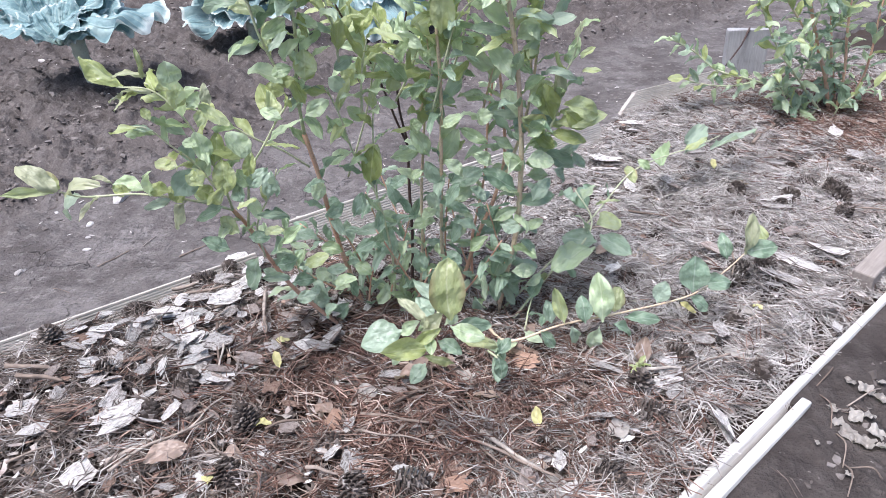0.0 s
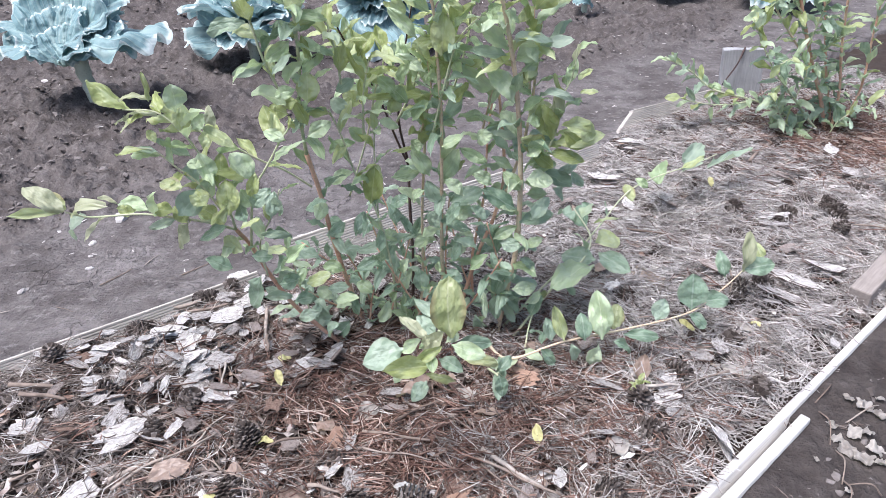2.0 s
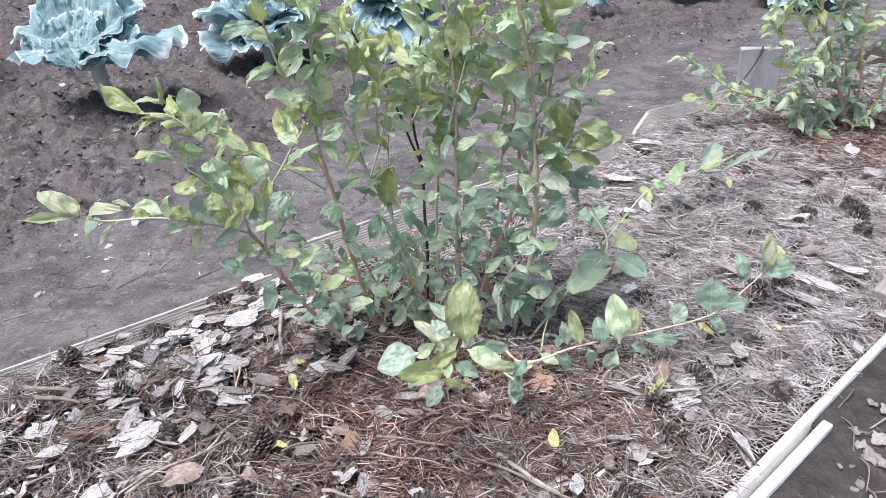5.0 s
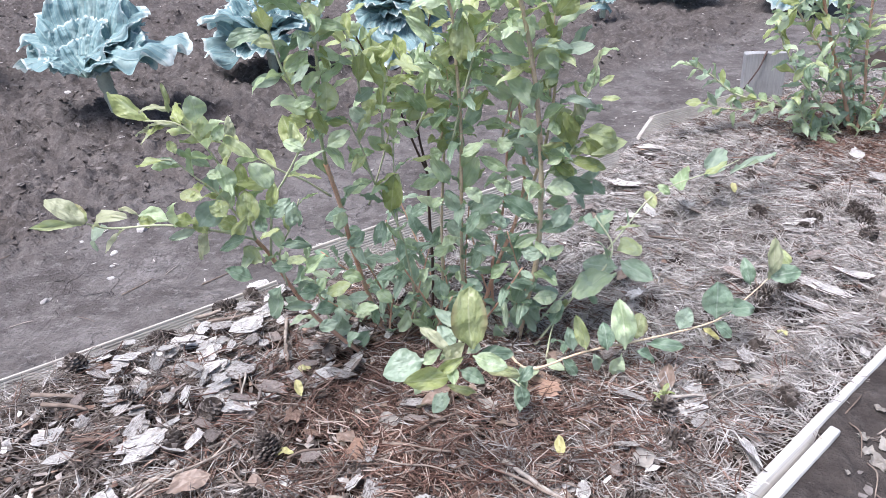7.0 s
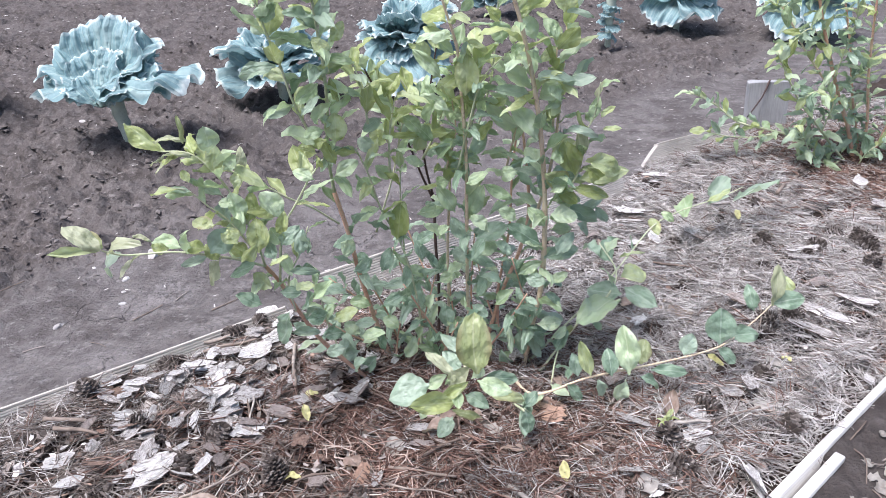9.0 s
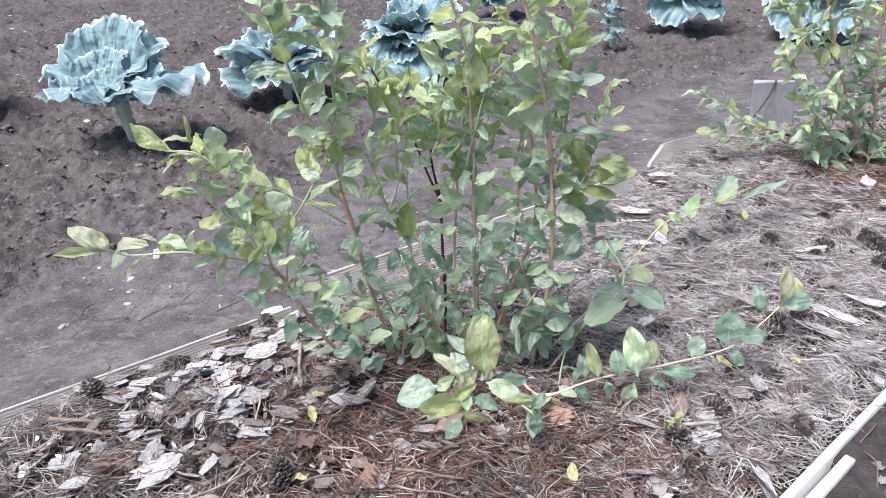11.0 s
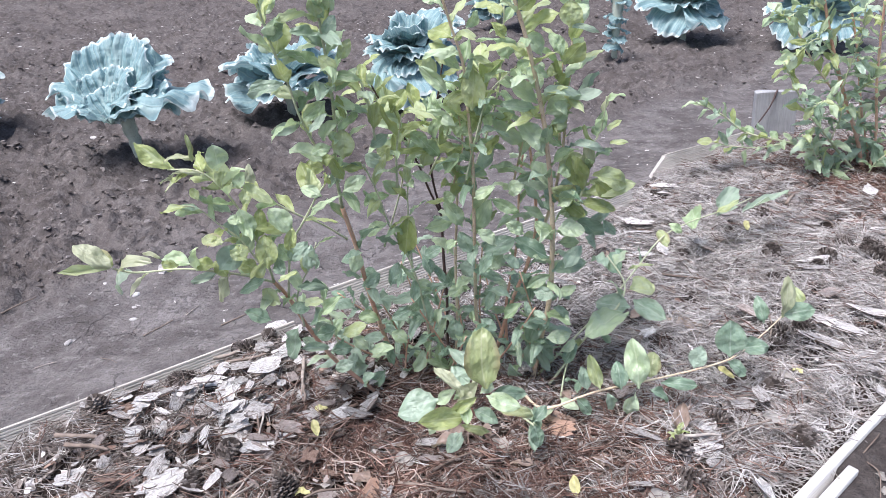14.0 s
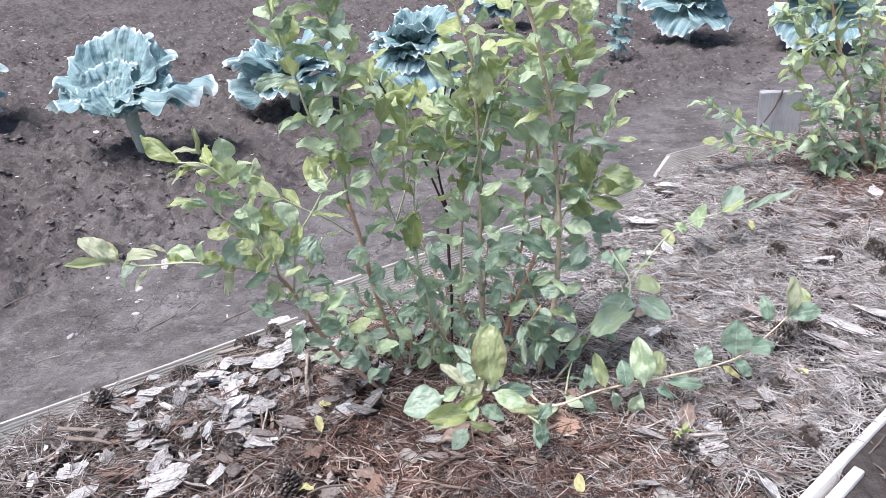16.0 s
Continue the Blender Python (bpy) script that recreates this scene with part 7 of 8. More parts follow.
bush.leaf((0.456, 1.032, 0.085), (0.515, 1.032, 0.098), 0.016, (0.1, -0.7, 0.9), 'deep', 1)
bush.leaf((0.426, 0.996, 0.085), (0.463, 0.991, 0.061), 0.013, (0, -0.6, 1), 'deep', 0)
bush.leaf((0.567, 1.132, 0.085), (0.576, 1.147, 0.164), 0.013, (0.2, -0.9, 0.3), 'pale', 0)
bush.leaf((0.568, 1.140, 0.085), (0.631, 1.140, 0.100), 0.018, (0, -0.7, 0.8), 'deep', 0)
bush.leaf((0.527, 1.113, 0.085), (0.514, 1.123, 0.135), 0.012, (-0.2, -0.8, 0.6), 'deep', 1)
bush.leaf((0.620, 1.175, 0.085), (0.602, 1.185, 0.122), 0.010, (0, -0.9, 0.4), 'lime', 1)
bush.leaf((0.183, 0.921, 0.085), (0.173, 0.929, 0.124), 0.010, (0, -0.7, 0.8), 'deep', 0)
bush.leaf((0.236, 0.921, 0.085), (0.231, 0.936, 0.129), 0.013, (0, -0.8, 0.6), 'deep', 1)
bush.leaf((0.163, 0.900, 0.085), (0.190, 0.895, 0.056), 0.010, (0, -0.6, 0.9), 'deep', 0)
bush.leaf((0.281, 0.921, 0.085), (0.321, 0.916, 0.072), 0.009, (0, -0.5, 1), 'deep', 1)
bush.stem([(-0.065, 1.080, 0.395), (-0.039, 1.080, 0.448), (-0.024, 1.080, 0.499), (-0.011, 1.080, 0.544)], 0.0020, 0.0010, STEM_GREEN, 13, 0.1, 0.052, 'lime green', 'green lime')
bush.stem([(-0.035, 1.060, 0.323), (-0.025, 1.060, 0.388), (-0.010, 1.060, 0.446), (-0.015, 1.060, 0.496)], 0.0020, 0.0010, STEM_TAN, 14, 0.1, 0.052, 'green lime', 'green lime')
bush.stem([(-0.109, 1.000, 0.406), (-0.106, 1.000, 0.464), (-0.095, 1.000, 0.519)], 0.0020, 0.0010, STEM_GREEN, 9, 0.1, 0.052, 'lime green', 'green lime')
bush.stem([(0.068, 1.080, 0.367), (0.083, 1.080, 0.440), (0.091, 1.080, 0.499), (0.090, 1.080, 0.563)], 0.0020, 0.0010, STEM_TAN, 13, 0.1, 0.052, 'green lime', 'green lime')
bush.stem([(0.153, 1.000, 0.354), (0.174, 1.000, 0.407), (0.182, 1.000, 0.457)], 0.0020, 0.0010, STEM_GREEN, 8, 0.1, 0.052, 'lime lime green', 'green lime')
bush.stem([(-0.134, 0.980, 0.486), (-0.138, 0.980, 0.532), (-0.149, 0.980, 0.575)], 0.0020, 0.0010, STEM_GREEN, 8, 0.1, 0.052, 'lime', 'green lime')
bush.stem([(0.014, 1.040, 0.461), (0.021, 1.040, 0.517), (0.017, 1.040, 0.579)], 0.0020, 0.0010, STEM_GREEN, 10, 0.1, 0.052, 'lime green', 'green lime')
bush.stem([(0.136, 1.030, 0.464), (0.136, 1.030, 0.520), (0.136, 1.030, 0.581)], 0.0020, 0.0010, STEM_TAN, 10, 0.1, 0.052, 'green lime', 'green lime')
bush.leaf((0.175, 1.000, 0.391), (0.248, 0.990, 0.411), 0.015, (0, -0.8, 0.6), 'lime', 0)
bush.leaf((0.168, 1.000, 0.376), (0.223, 0.990, 0.369), 0.013, (0, -0.7, 0.8), 'lime', 0)
bush.leaf((0.166, 1.000, 0.402), (0.150, 0.990, 0.452), 0.017, (0, -1, 0.4), 'lime', 0)
bush.leaf((0.176, 1.000, 0.432), (0.173, 0.990, 0.470), 0.008, (0, -1, 0.3), 'pale', 1)
bush.leaf((0.139, 1.000, 0.380), (0.177, 0.990, 0.356), 0.012, (0, -0.8, 0.6), 'lime', 0)
bush.leaf((0.104, 1.000, 0.485), (0.138, 0.990, 0.496), 0.010, (0, -0.6, 0.8), 'lime', 0)
bush.leaf((0.006, 1.000, 0.520), (0.009, 0.990, 0.581), 0.017, (0, -1, 0.3), 'lime', 0)
bush.leaf((-0.187, 1.000, 0.452), (-0.179, 0.990, 0.495), 0.014, (0, -1, 0.4), 'lime', 0)
bush.leaf((-0.103, 1.000, 0.292), (-0.095, 0.990, 0.355), 0.016, (0, -1, 0.4), 'lime', 0)
bush.leaf((-0.217, 1.000, 0.435), (-0.241, 0.990, 0.451), 0.012, (0, -0.7, 0.8), 'lime', 0)
bush.close()


far = Bush((1.19, 2.10, 0.0), "smaller blueberry bush with red stems and grey-green leaves", 5)
far.stem([(1.199, 2.100, -0.021), (1.145, 2.084, 0.107), (1.077, 2.068, 0.232), (1.006, 2.052, 0.380), (0.947, 2.036, 0.517), (0.912, 2.020, 0.603)], 0.0062, 0.0034, STEM_RED, 41, 0.10, 0.052, 'green under lime', 'deep green deep')
far.stem([(1.211, 2.100, -0.015), (1.201, 2.095, 0.121), (1.169, 2.090, 0.258), (1.147, 2.085, 0.386), (1.130, 2.080, 0.507)], 0.0045, 0.003, STEM_RED, 33, 0.10, 0.052, 'green under lime', 'deep green deep')
far.stem([(1.175, 2.080, -0.007), (1.100, 2.060, 0.063), (1.026, 2.040, 0.140), (0.955, 2.020, 0.214), (0.902, 2.000, 0.284), (0.848, 1.980, 0.366)], 0.004, 0.002, STEM_GREEN, 30, 0.10, 0.052, 'green under lime', 'deep green deep')
far.stem([(1.162, 2.070, -0.009), (1.072, 2.063, 0.045), (0.994, 2.056, 0.092), (0.904, 2.049, 0.122), (0.799, 2.041, 0.151), (0.724, 2.034, 0.205), (0.674, 2.027, 0.232), (0.635, 2.020, 0.248)], 0.004, 0.0016, STEM_GREEN, 35, 0.10, 0.052, 'green under lime', 'deep green deep')
far.stem([(0.918, 2.040, 0.116), (0.833, 2.027, 0.109), (0.746, 2.013, 0.121), (0.691, 2.000, 0.140)], 0.0022, 0.0012, STEM_GREEN, 13, 0.10, 0.052, 'green under lime', 'deep green deep')
far.stem([(1.214, 2.120, -0.023), (1.156, 2.124, 0.130), (1.077, 2.128, 0.233), (0.993, 2.132, 0.332), (0.939, 2.136, 0.412), (0.889, 2.140, 0.475)], 0.0045, 0.002, STEM_TAN, 41, 0.10, 0.052, 'green under lime', 'deep green deep')
far.stem([(1.238, 2.130, -0.033), (1.167, 2.138, 0.178), (1.124, 2.145, 0.344), (1.083, 2.152, 0.469), (1.047, 2.160, 0.574)], 0.0045, 0.002, STEM_RED, 41, 0.10, 0.052, 'green under lime', 'deep green deep')
far.stem([(1.234, 2.100, -0.006), (1.269, 2.107, 0.134), (1.262, 2.113, 0.299), (1.259, 2.120, 0.440)], 0.0045, 0.002, STEM_RED, 30, 0.10, 0.052, 'green under lime', 'deep green deep')
far.stem([(1.013, 2.050, 0.364), (0.950, 2.033, 0.414), (0.903, 2.017, 0.388), (0.867, 2.000, 0.346)], 0.0024, 0.0012, STEM_GREEN, 16, 0.10, 0.052, 'green under lime', 'deep green deep')
far.stem([(1.068, 2.050, 0.237), (1.103, 2.025, 0.290), (1.119, 2.000, 0.327)], 0.0024, 0.0012, STEM_GREEN, 13, 0.10, 0.052, 'green under lime', 'deep green deep')
far.stem([(1.135, 2.050, 0.031), (1.079, 2.030, 0.021), (1.013, 2.010, 0.064), (0.968, 1.990, 0.123), (0.929, 1.970, 0.163)], 0.0026, 0.0012, STEM_GREEN, 22, 0.10, 0.052, 'green under lime', 'deep green deep')
far.stem([(0.969, 2.060, 0.484), (0.911, 2.053, 0.501), (0.868, 2.047, 0.473), (0.825, 2.040, 0.490)], 0.0022, 0.0012, STEM_GREEN, 16, 0.10, 0.052, 'green under lime', 'deep green deep')
far.stem([(1.044, 2.040, 0.272), (1.051, 2.027, 0.353), (1.056, 2.013, 0.431), (1.040, 2.000, 0.505)], 0.0022, 0.0012, STEM_GREEN, 19, 0.10, 0.052, 'green under lime', 'deep green deep')
far.stem([(1.025, 2.000, 0.136), (1.031, 1.987, 0.222), (0.979, 1.973, 0.258), (0.938, 1.960, 0.246)], 0.0022, 0.0012, STEM_GREEN, 19, 0.10, 0.052, 'green under lime', 'deep green deep')
far.stem([(1.175, 2.040, 0.017), (1.183, 2.027, 0.057), (1.214, 2.013, 0.095), (1.249, 2.000, 0.116)], 0.0022, 0.0012, STEM_GREEN, 16, 0.10, 0.052, 'green under lime', 'deep green deep')
far.close()


def sprout(x, y):
    """A small green seedling with a few crinkled leaves."""
    root = thing("seedling", (x, y, mulch_z(x, y)), "tiny bright green seedling among the needles", "seedling")
    v, f = tube_data(spline([(0, 0, -0.005), (0.002, 0, 0.025), (0, 0.002, 0.045)], 4), 0.0012, 0.0008, 6)
    mesh_object("stem", v, f, STEM_GREEN, root)
    for k in range(6):
        ob = new("leaf", KINDS["lime"][k])
        ob.parent = root
        ob.matrix_basis = pose(0, 0, 0.032 + 0.003 * k, 35 + 5 * k, 0, 62 * k) @ Matrix.Diagonal((0.016, 0.017, 0.017, 1))
    return root


sprout(0.312, 0.856)

# ---- cabbages ----


def cabbage_leaf(name, seed, ruffle=1.0, cup=0.5):
    """A broad round leaf 1 long: stem at the origin, along +y, inner face +z, blistered, with a tightly crimped, rolled rim."""
    r = random.Random(seed)
    nu, nv = 52, 26
    ph = [r.uniform(0, 6) for _ in range(6)]
    verts, uv, faces = [], [], []
    for j in range(nv + 1):
        t = j / nv
        for i in range(nu + 1):
            u = 2 * i / nu - 1
            half = 0.05 + 0.50 * math.sin(math.pi * min(1.0, t * 0.62 + 0.02)) ** 0.9
            fall = math.sqrt(max(0.0, 1 - (0.90 * u) ** 2))
            lobes = 1 + 0.08 * t * noise.noise((u * 3.5 + seed, t * 1.5, 21)) + 0.018 * t * math.sin(24 * u + ph[0])
            x = u * half * lobes * (1 - 0.20 * max(0.0, t - 0.5) * abs(u))
            y = (t * (0.48 + 0.52 * fall) + 0.08 * t * (1 - t)) * lobes
            rim = max(abs(u) ** 3 * min(1.0, t * 1.6), t ** 4)
            z = cup * (0.70 * x * x - 0.16 * t * t)
            z += ruffle * rim * (0.046 * math.sin(9 * u + 5 * t + ph[2]) + 0.022 * math.sin(19 * u - 7 * t + ph[3]))
            z -= 0.16 * rim * rim * (0.7 + 1.3 * noise.noise((u * 2.2 + seed, t * 2, 7)))
            z += ruffle * t * (0.070 * noise.noise((x * 4 + seed, y * 4, 3)) + 0.022 * noise.noise((x * 10, y * 10, seed)))
            z += 0.010 * math.sin(22 * u + ph[4]) * min(1.0, t * 2)
            verts.append((x, y, z))
            uv.append((0.5 + 0.5 * u, t))
    n = nu + 1
    for j in range(nv):
        for i in range(nu):
            a = j * n + i
            faces.append((a, a + 1, a + n + 1, a + n))
    me = bpy.data.meshes.new(name)
    me.from_pydata(verts, [], faces)
    finish(me, CABBAGE, True, uv)
    return me


CAB_LEAVES = [cabbage_leaf("leaf", 60 + k, 0.8 + 0.25 * (k % 3), 0.3 + 0.25 * (k % 4)) for k in range(7)]


def cabbage(x, y, size, label, seed, stalk=0.14, lean=(0, 0), rings=((4, 14, 0.66), (6, 30, 0.95), (9, 54, 1.05), (7, 78, 1.0)), turn=0.0, droop=(), front=8):
    z = soil_z(x, y)
    root = thing("cabbage", (x, y, z), label, "cabbage", "cabbages in the soil")
    r = random.Random(seed)
    top = Vector((lean[0], lean[1], stalk))
    v, f = tube_data(spline([(0, 0, -0.03), (lean[0] * 0.3, lean[1] * 0.3, stalk * 0.4), top, top + Vector((0, 0, 0.05))], 5), 0.013, 0.036, 10, 0.6)
    mesh_object("stalk", v, f, STALK, root)
    for ring, (count, tilt, length) in enumerate(rings):
        for k in range(count):
            a = turn + 360 * (k + 0.5 * (ring % 2)) / count + r.uniform(-22, 22)
            t = tilt + r.uniform(-11, 11)
            l = size * length * r.uniform(0.80, 1.12)
            if math.cos(radians(a)) < -0.3:
                t, l = t + front, l * 0.8
            ob = new("leaf", CAB_LEAVES[r.randrange(7)])
            ob.parent = root
            m = Matrix.Translation(top + Vector((0, 0, 0.03 * (3 - ring) / 3))) @ Matrix.Rotation(radians(a), 4, "Z")
            m = m @ Matrix.Rotation(radians(90 - t), 4, "X") @ Matrix.Rotation(radians(r.uniform(-22, 22)), 4, "Y")
            ob.matrix_basis = m @ Matrix.Diagonal((l * r.uniform(0.9, 1.15), l, l, 1))
    droop_leaves(root, top + Vector((0, 0, 0.02)), droop)
    return root


def droop_leaves(root, top, rows):
    """Single leaves of a cabbage: turn about the stalk, tilt from upright, length."""
    for k, (a, t, l) in enumerate(rows):
        ob = new("leaf", CAB_LEAVES[(k * 3 + 1) % 7])
        ob.parent = root
        ob.matrix_basis = Matrix.Translation(top) @ Matrix.Rotation(radians(a), 4, "Z") @ Matrix.Rotation(radians(90 - t), 4, "X") @ Matrix.Rotation(radians((k * 37) % 24 - 12), 4, "Y") @ Matrix.Diagonal((l * 1.1, l, l, 1))


cabbage(-1.235, 2.46, 0.25, "large blue-green cabbage with crimped spreading leaves on a bare stalk", 3, 0.150, (-0.02, 0.0), rings=(), droop=((4, 12, 0.26), (30, 18, 0.25), (-30, 18, 0.25), (55, 34, 0.24), (-58, 38, 0.24), (80, 58, 0.245), (-84, 72, 0.31), (14, 26, 0.21), (-20, 30, 0.205), (42, 40, 0.20), (-46, 44, 0.20), (100, 78, 0.24), (-108, 74, 0.22), (120, 62, 0.19), (-125, 60, 0.19), (70, 50, 0.19), (-74, 54, 0.19), (146, 74, 0.15), (-150, 76, 0.15), (178, 76, 0.14), (30, 50, 0.16), (-30, 54, 0.16), (0, 46, 0.17)))
droop_leaves(bpy.data.objects["cabbage"], (-0.03, -0.06, 0.165), ((5, 16, 0.17), (45, 22, 0.16), (-42, 20, 0.17), (80, 40, 0.15), (-80, 42, 0.16)))
droop_leaves(bpy.data.objects["cabbage"], (0.0, -0.12, 0.15), ((10, 22, 0.14), (50, 30, 0.13), (-48, 28, 0.14), (90, 46, 0.13), (-95, 48, 0.13)))
droop_leaves(bpy.data.objects["cabbage"], (-0.10, -0.07, 0.155), ((0, 24, 0.14), (60, 38, 0.14), (-40, 34, 0.12)))
droop_leaves(bpy.data.objects["cabbage"], (0.07, -0.06, 0.155), ((-10, 24, 0.15), (-60, 38, 0.15), (40, 34, 0.12)))
cabbage(-0.80, 3.05, 0.24, "blue-green cabbage with loose leaves behind the bush", 8, 0.12)
cabbage(-0.27, 3.25, 0.24, "blue-green cabbage with large pale lower leaves", 12, 0.20, droop=((175, 118, 0.30), (205, 112, 0.28), (150, 115, 0.24)))
cabbage(1.27, 4.48, 0.30, "blue-green cabbage with drooping leaves farther off", 17, 0.22, rings=((4, 20, 0.7), (5, 50, 1.0), (4, 78, 1.0)), droop=((140, 110, 0.28), (215, 108, 0.28)))
cabbage(1.95, 4.25, 0.30, "blue-green cabbage with drooping leaves farther off", 21, 0.20, rings=((4, 20, 0.7), (5, 50, 1.0), (4, 78, 1.0)), droop=((130, 112, 0.30), (180, 105, 0.3)))
cabbage(-2.20, 2.80, 0.25, "blue-green cabbage at the edge of the bed", 25, 0.10)
cabbage(0.18, 5.1, 0.22, "small blue-green cabbage farther off", 29, 0.10)
stalk = cabbage(0.78, 4.03, 0.10, "tall thin dying cabbage stalk with a few curled leaves", 33, 0.26, rings=((3, 25, 0.8), (3, 70, 0.9)))
for k in range(5):
    droop_leaves(stalk, (0, 0, 0.07 + 0.04 * k), ((70 * k, 70, 0.07), (70 * k + 130, 105, 0.08), (70 * k + 240, 130, 0.07)))

# ---- bits on the soil ----


def pebble(x, y, size, flat=0.5, turn=0.0, label="small pale stone on the soil", name="stone"):
    bm = bmesh.new()
    bmesh.ops.create_icosphere(bm, subdivisions=2, radius=0.5)
    k = rnd.uniform(0, 50)
    for v in bm.verts:
        v.co *= 1 + 0.5 * noise.noise(v.co * 2.2 + Vector((k, 0, 0))) + 0.2 * noise.noise(v.co * 6 + Vector((0, k, 0)))
        v.co.z *= flat
    me = bpy.data.meshes.new(name)
    bm.to_mesh(me)
    bm.free()
    finish(me, STONE, False)
    ob = new(name, me)
    ob.matrix_basis = pose(x, y, soil_z(x, y) + 0.1 * size * flat, 0, 0, turn) @ Matrix.Diagonal((size, size * 0.6, size, 1))
    return tagged(ob, label, "stone", "pale bits on the soil")



def crumpled_mesh(seed):
    """A dead leaf about 1 long, torn at the rim and crushed into folds."""
    r = random.Random(seed)
    n = 9
    verts, uv, faces = [], [], []
    for j in range(n + 1):
        for i in range(n + 1):
            u, v = 2 * i / n - 1, 2 * j / n - 1
            k = math.sqrt(1 - 0.42 * max(u * u, v * v)) * (1 + 0.28 * noise.noise((u * 2.4, v * 2.4, seed + 3)))
            x, y = 0.36 * u * k, 0.5 * v * k
            z = 0.30 * noise.noise((x * 3.2, y * 3.2, seed)) + 0.16 * abs(noise.noise((x * 7, y * 7, seed + 8))) + 0.35 * r.uniform(-0.04, 0.04) + 0.5 * x * x
            verts.append((x, y, z))
            uv.append((0.5 + 0.5 * u, 0.5 + 0.5 * v))
    for j in range(n):
        for i in range(n):
            a = j * (n + 1) + i
            faces.append((a, a + 1, a + n + 2, a + n + 1))
    me = bpy.data.meshes.new("fallen_leaf")
    me.from_pydata(verts, [], faces)
    finish(me, LEAF_GREYED, True, uv)
    return me


CRUMPLED = [crumpled_mesh(k) for k in range(7)]


def soil_leaf(x, y, length, turn, tilt, wide=1.0, on=soil_z):
    ob = new("fallen_leaf", CRUMPLED[rnd.randrange(7)])
    ob.matrix_basis = pose(x, y, on(x, y) + 0.006, tilt, rnd.uniform(-20, 20), turn) @ Matrix.Diagonal((length * wide, length, length, 1))
    return tagged(ob, "crumpled pale dead leaf on the dark soil", "dead leaf", "fallen leaves on the bed")


pebble(-0.881, 1.263, 0.024, 0.5, 65)
pebble(-0.778, 1.355, 0.018, 0.5, 5)
pebble(-0.821, 1.469, 0.02, 0.5, 40)
pebble(-0.798, 1.600, 0.05, 0.5, 65)
pebble(-0.802, 1.412, 0.012, 0.5, 5)
pebble(-0.926, 1.525, 0.012, 0.5, 160)
pebble(-0.258, 1.965, 0.014, 0.5, 55)
pebble(-1.566, 2.770, 0.03, 0.5, 165)
pebble(-1.938, 5.972, 0.05, 0.5, 95)
pebble(-1.499, 2.797, 0.02, 0.5, 175)

soil_leaf(0.662, 0.879, 0.022, 60, 0, 0.9)
soil_leaf(0.681, 0.866, 0.031, 256, -6, 1.2)
soil_leaf(0.698, 0.847, 0.025, 106, 3, 1.2)
soil_leaf(0.610, 0.775, 0.031, 46, 3, 1.2)
soil_leaf(0.625, 0.758, 0.037, 235, 12, 0.9)
soil_leaf(0.651, 0.772, 0.031, 36, 12, 1.2)
soil_leaf(0.606, 0.798, 0.022, 280, 15, 0.9)
soil_leaf(0.639, 0.810, 0.031, 144, -15, 1.1)
soil_leaf(0.648, 0.747, 0.025, 120, 6, 0.9)
soil_leaf(0.713, 0.879, 0.019, 85, 0, 0.9)
soil_leaf(0.548, 0.813, 0.022, 115, 12, 0.9)
soil_leaf(0.574, 0.696, 0.015, 60, 12, 0.9)
soil_leaf(0.549, 0.747, 0.011, 0, 6, 0.9)
soil_leaf(0.609, 0.822, 0.019, 210, -9, 0.9)
soil_leaf(0.659, 0.810, 0.028, 305, -15, 0.9)
stick([(0.594, 0.776, -0.008), (0.589, 0.744, 0.004), (0.572, 0.711, -0.008)], 0.0014, 0.0009, "pale dry stalk lying on the dark soil")
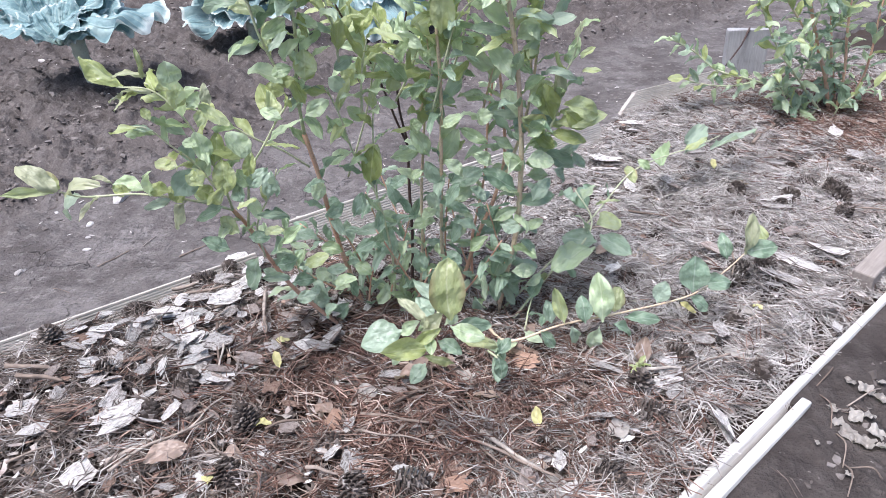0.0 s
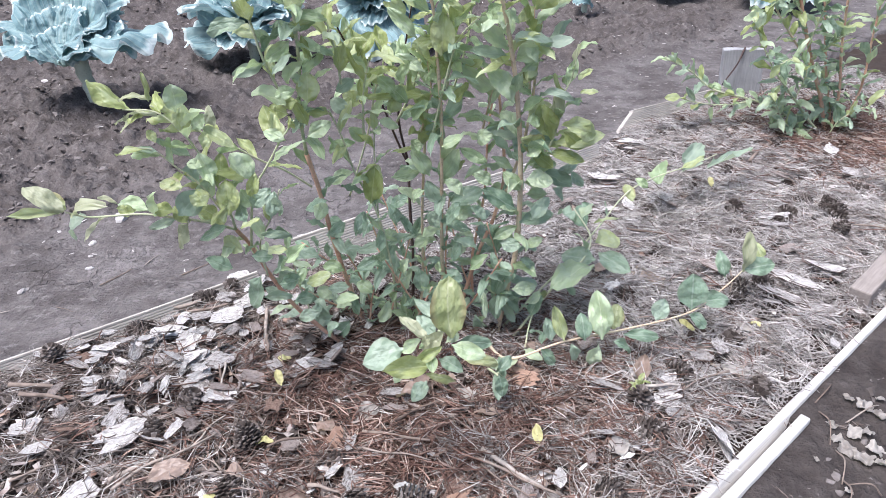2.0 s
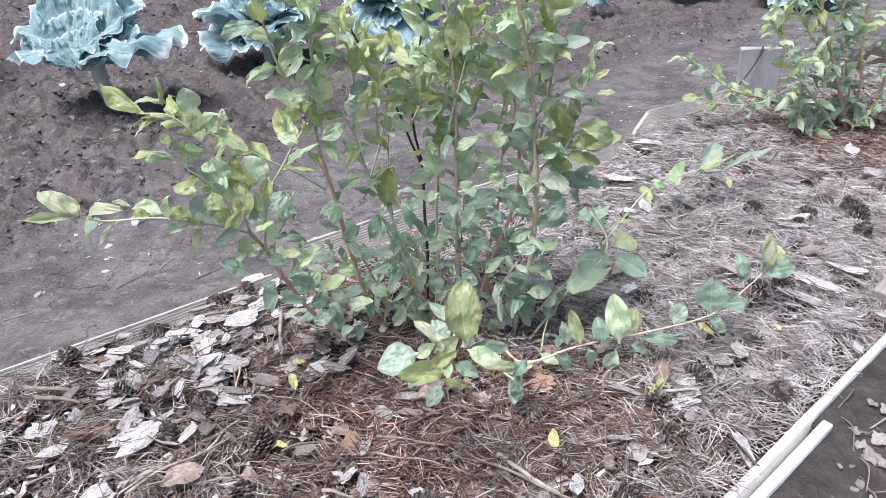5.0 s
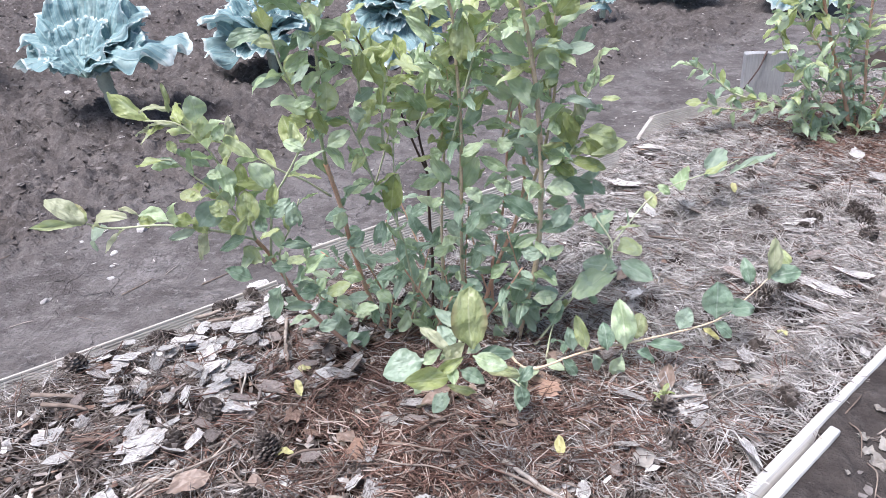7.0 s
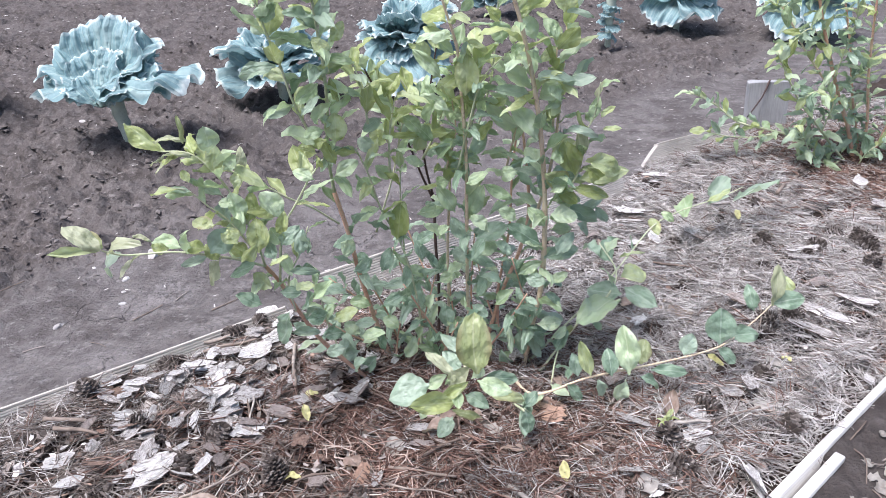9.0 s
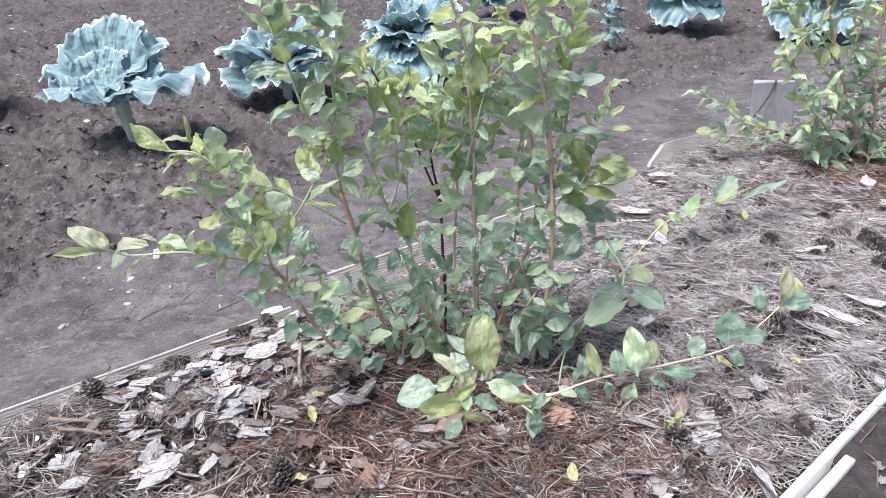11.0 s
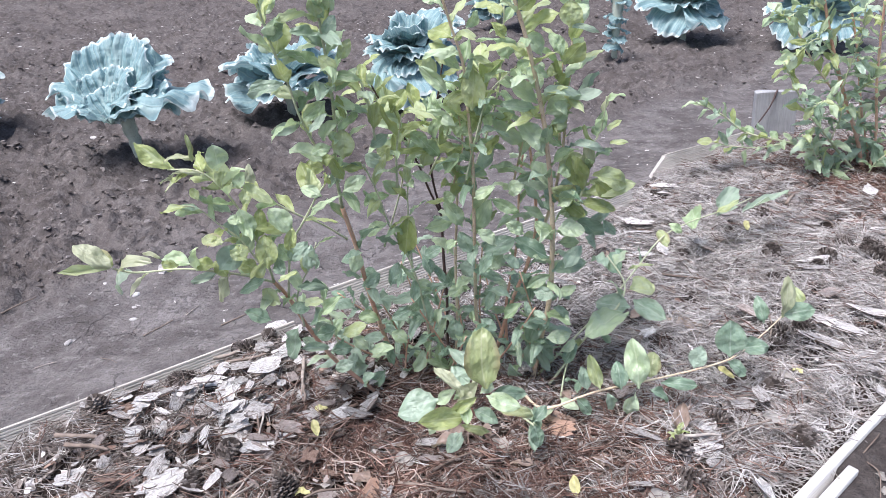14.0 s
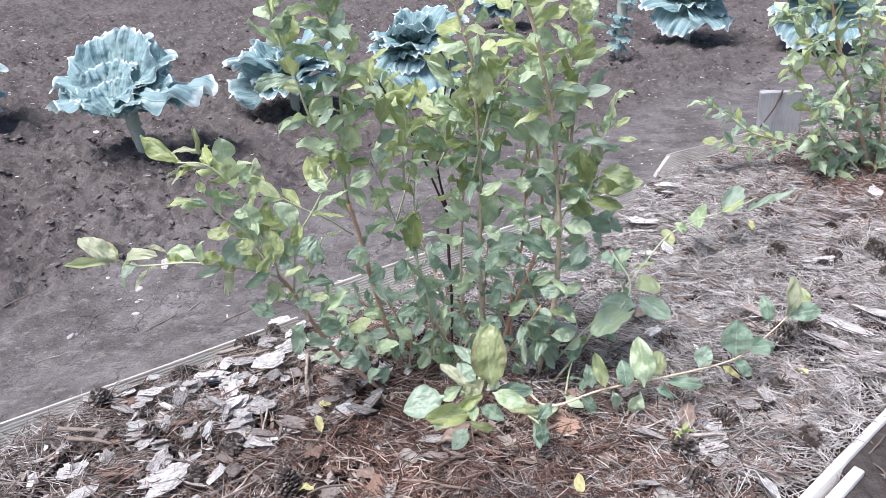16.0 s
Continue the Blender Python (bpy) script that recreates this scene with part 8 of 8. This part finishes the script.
stick([(0.577, 0.719, -0.008), (0.572, 0.690, 0.004), (0.555, 0.661, -0.008)], 0.0014, 0.0009, "pale dry stalk lying on the dark soil")
stick([(0.640, 0.835, -0.008), (0.682, 0.855, 0.004), (0.713, 0.874, -0.008)], 0.0014, 0.0009, "pale dry stalk lying on the dark soil")
stick([(0.604, 0.873, -0.008), (0.639, 0.901, 0.004), (0.661, 0.928, -0.008)], 0.0014, 0.0009, "pale dry stalk lying on the dark soil")
stick([(0.607, 0.860, -0.008), (0.605, 0.824, 0.004), (0.591, 0.787, -0.008)], 0.0014, 0.0009, "pale dry stalk lying on the dark soil")
stick([(0.617, 0.691, -0.008), (0.605, 0.701, 0.004), (0.580, 0.711, -0.008)], 0.0014, 0.0009, "pale dry stalk lying on the dark soil")


def straw_bits(name, count):
    """Short bleached straws and flakes scattered over the soil."""
    V, F = [], []
    for k in range(count):
        y = 0.8 + 5.4 * rng.random() ** 0.6
        x = rng.uniform(-0.72, 0.72) * y
        if -0.06 < across(x, y) < WIDTH + 0.06:
            y, x = 3.0 + 2.5 * rng.random(), -1.2 * rng.random() - 0.2
        a, l, w = rng.uniform(0, 6.28), rng.uniform(0.005, 0.018) * (0.5 + 0.25 * y), rng.uniform(0.0007, 0.0022) * (0.35 + 0.42 * y)
        d, s = np.array([math.cos(a), math.sin(a), 0]), np.array([-math.sin(a), math.cos(a), 0])
        c = np.array([x, y, soil_z(x, y) + 0.005])
        ends = [c - d * l / 2, c + d * l / 2]
        up = np.array([0, 0, w * 0.6])
        V += [ends[0] - s * w, ends[0] + s * w, ends[1] + s * w * 0.6, ends[1] - s * w * 0.6, c + up + d * l * 0.1]
        F += [(5 * k, 5 * k + 1, 5 * k + 4), (5 * k + 1, 5 * k + 2, 5 * k + 4), (5 * k + 2, 5 * k + 3, 5 * k + 4), (5 * k + 3, 5 * k, 5 * k + 4)]
    return soup(name, np.array(V), np.array(F), NEEDLE_PALE, "bleached straws and flakes scattered on the soil", "straw")


straw_bits("straw_bits", 1600)
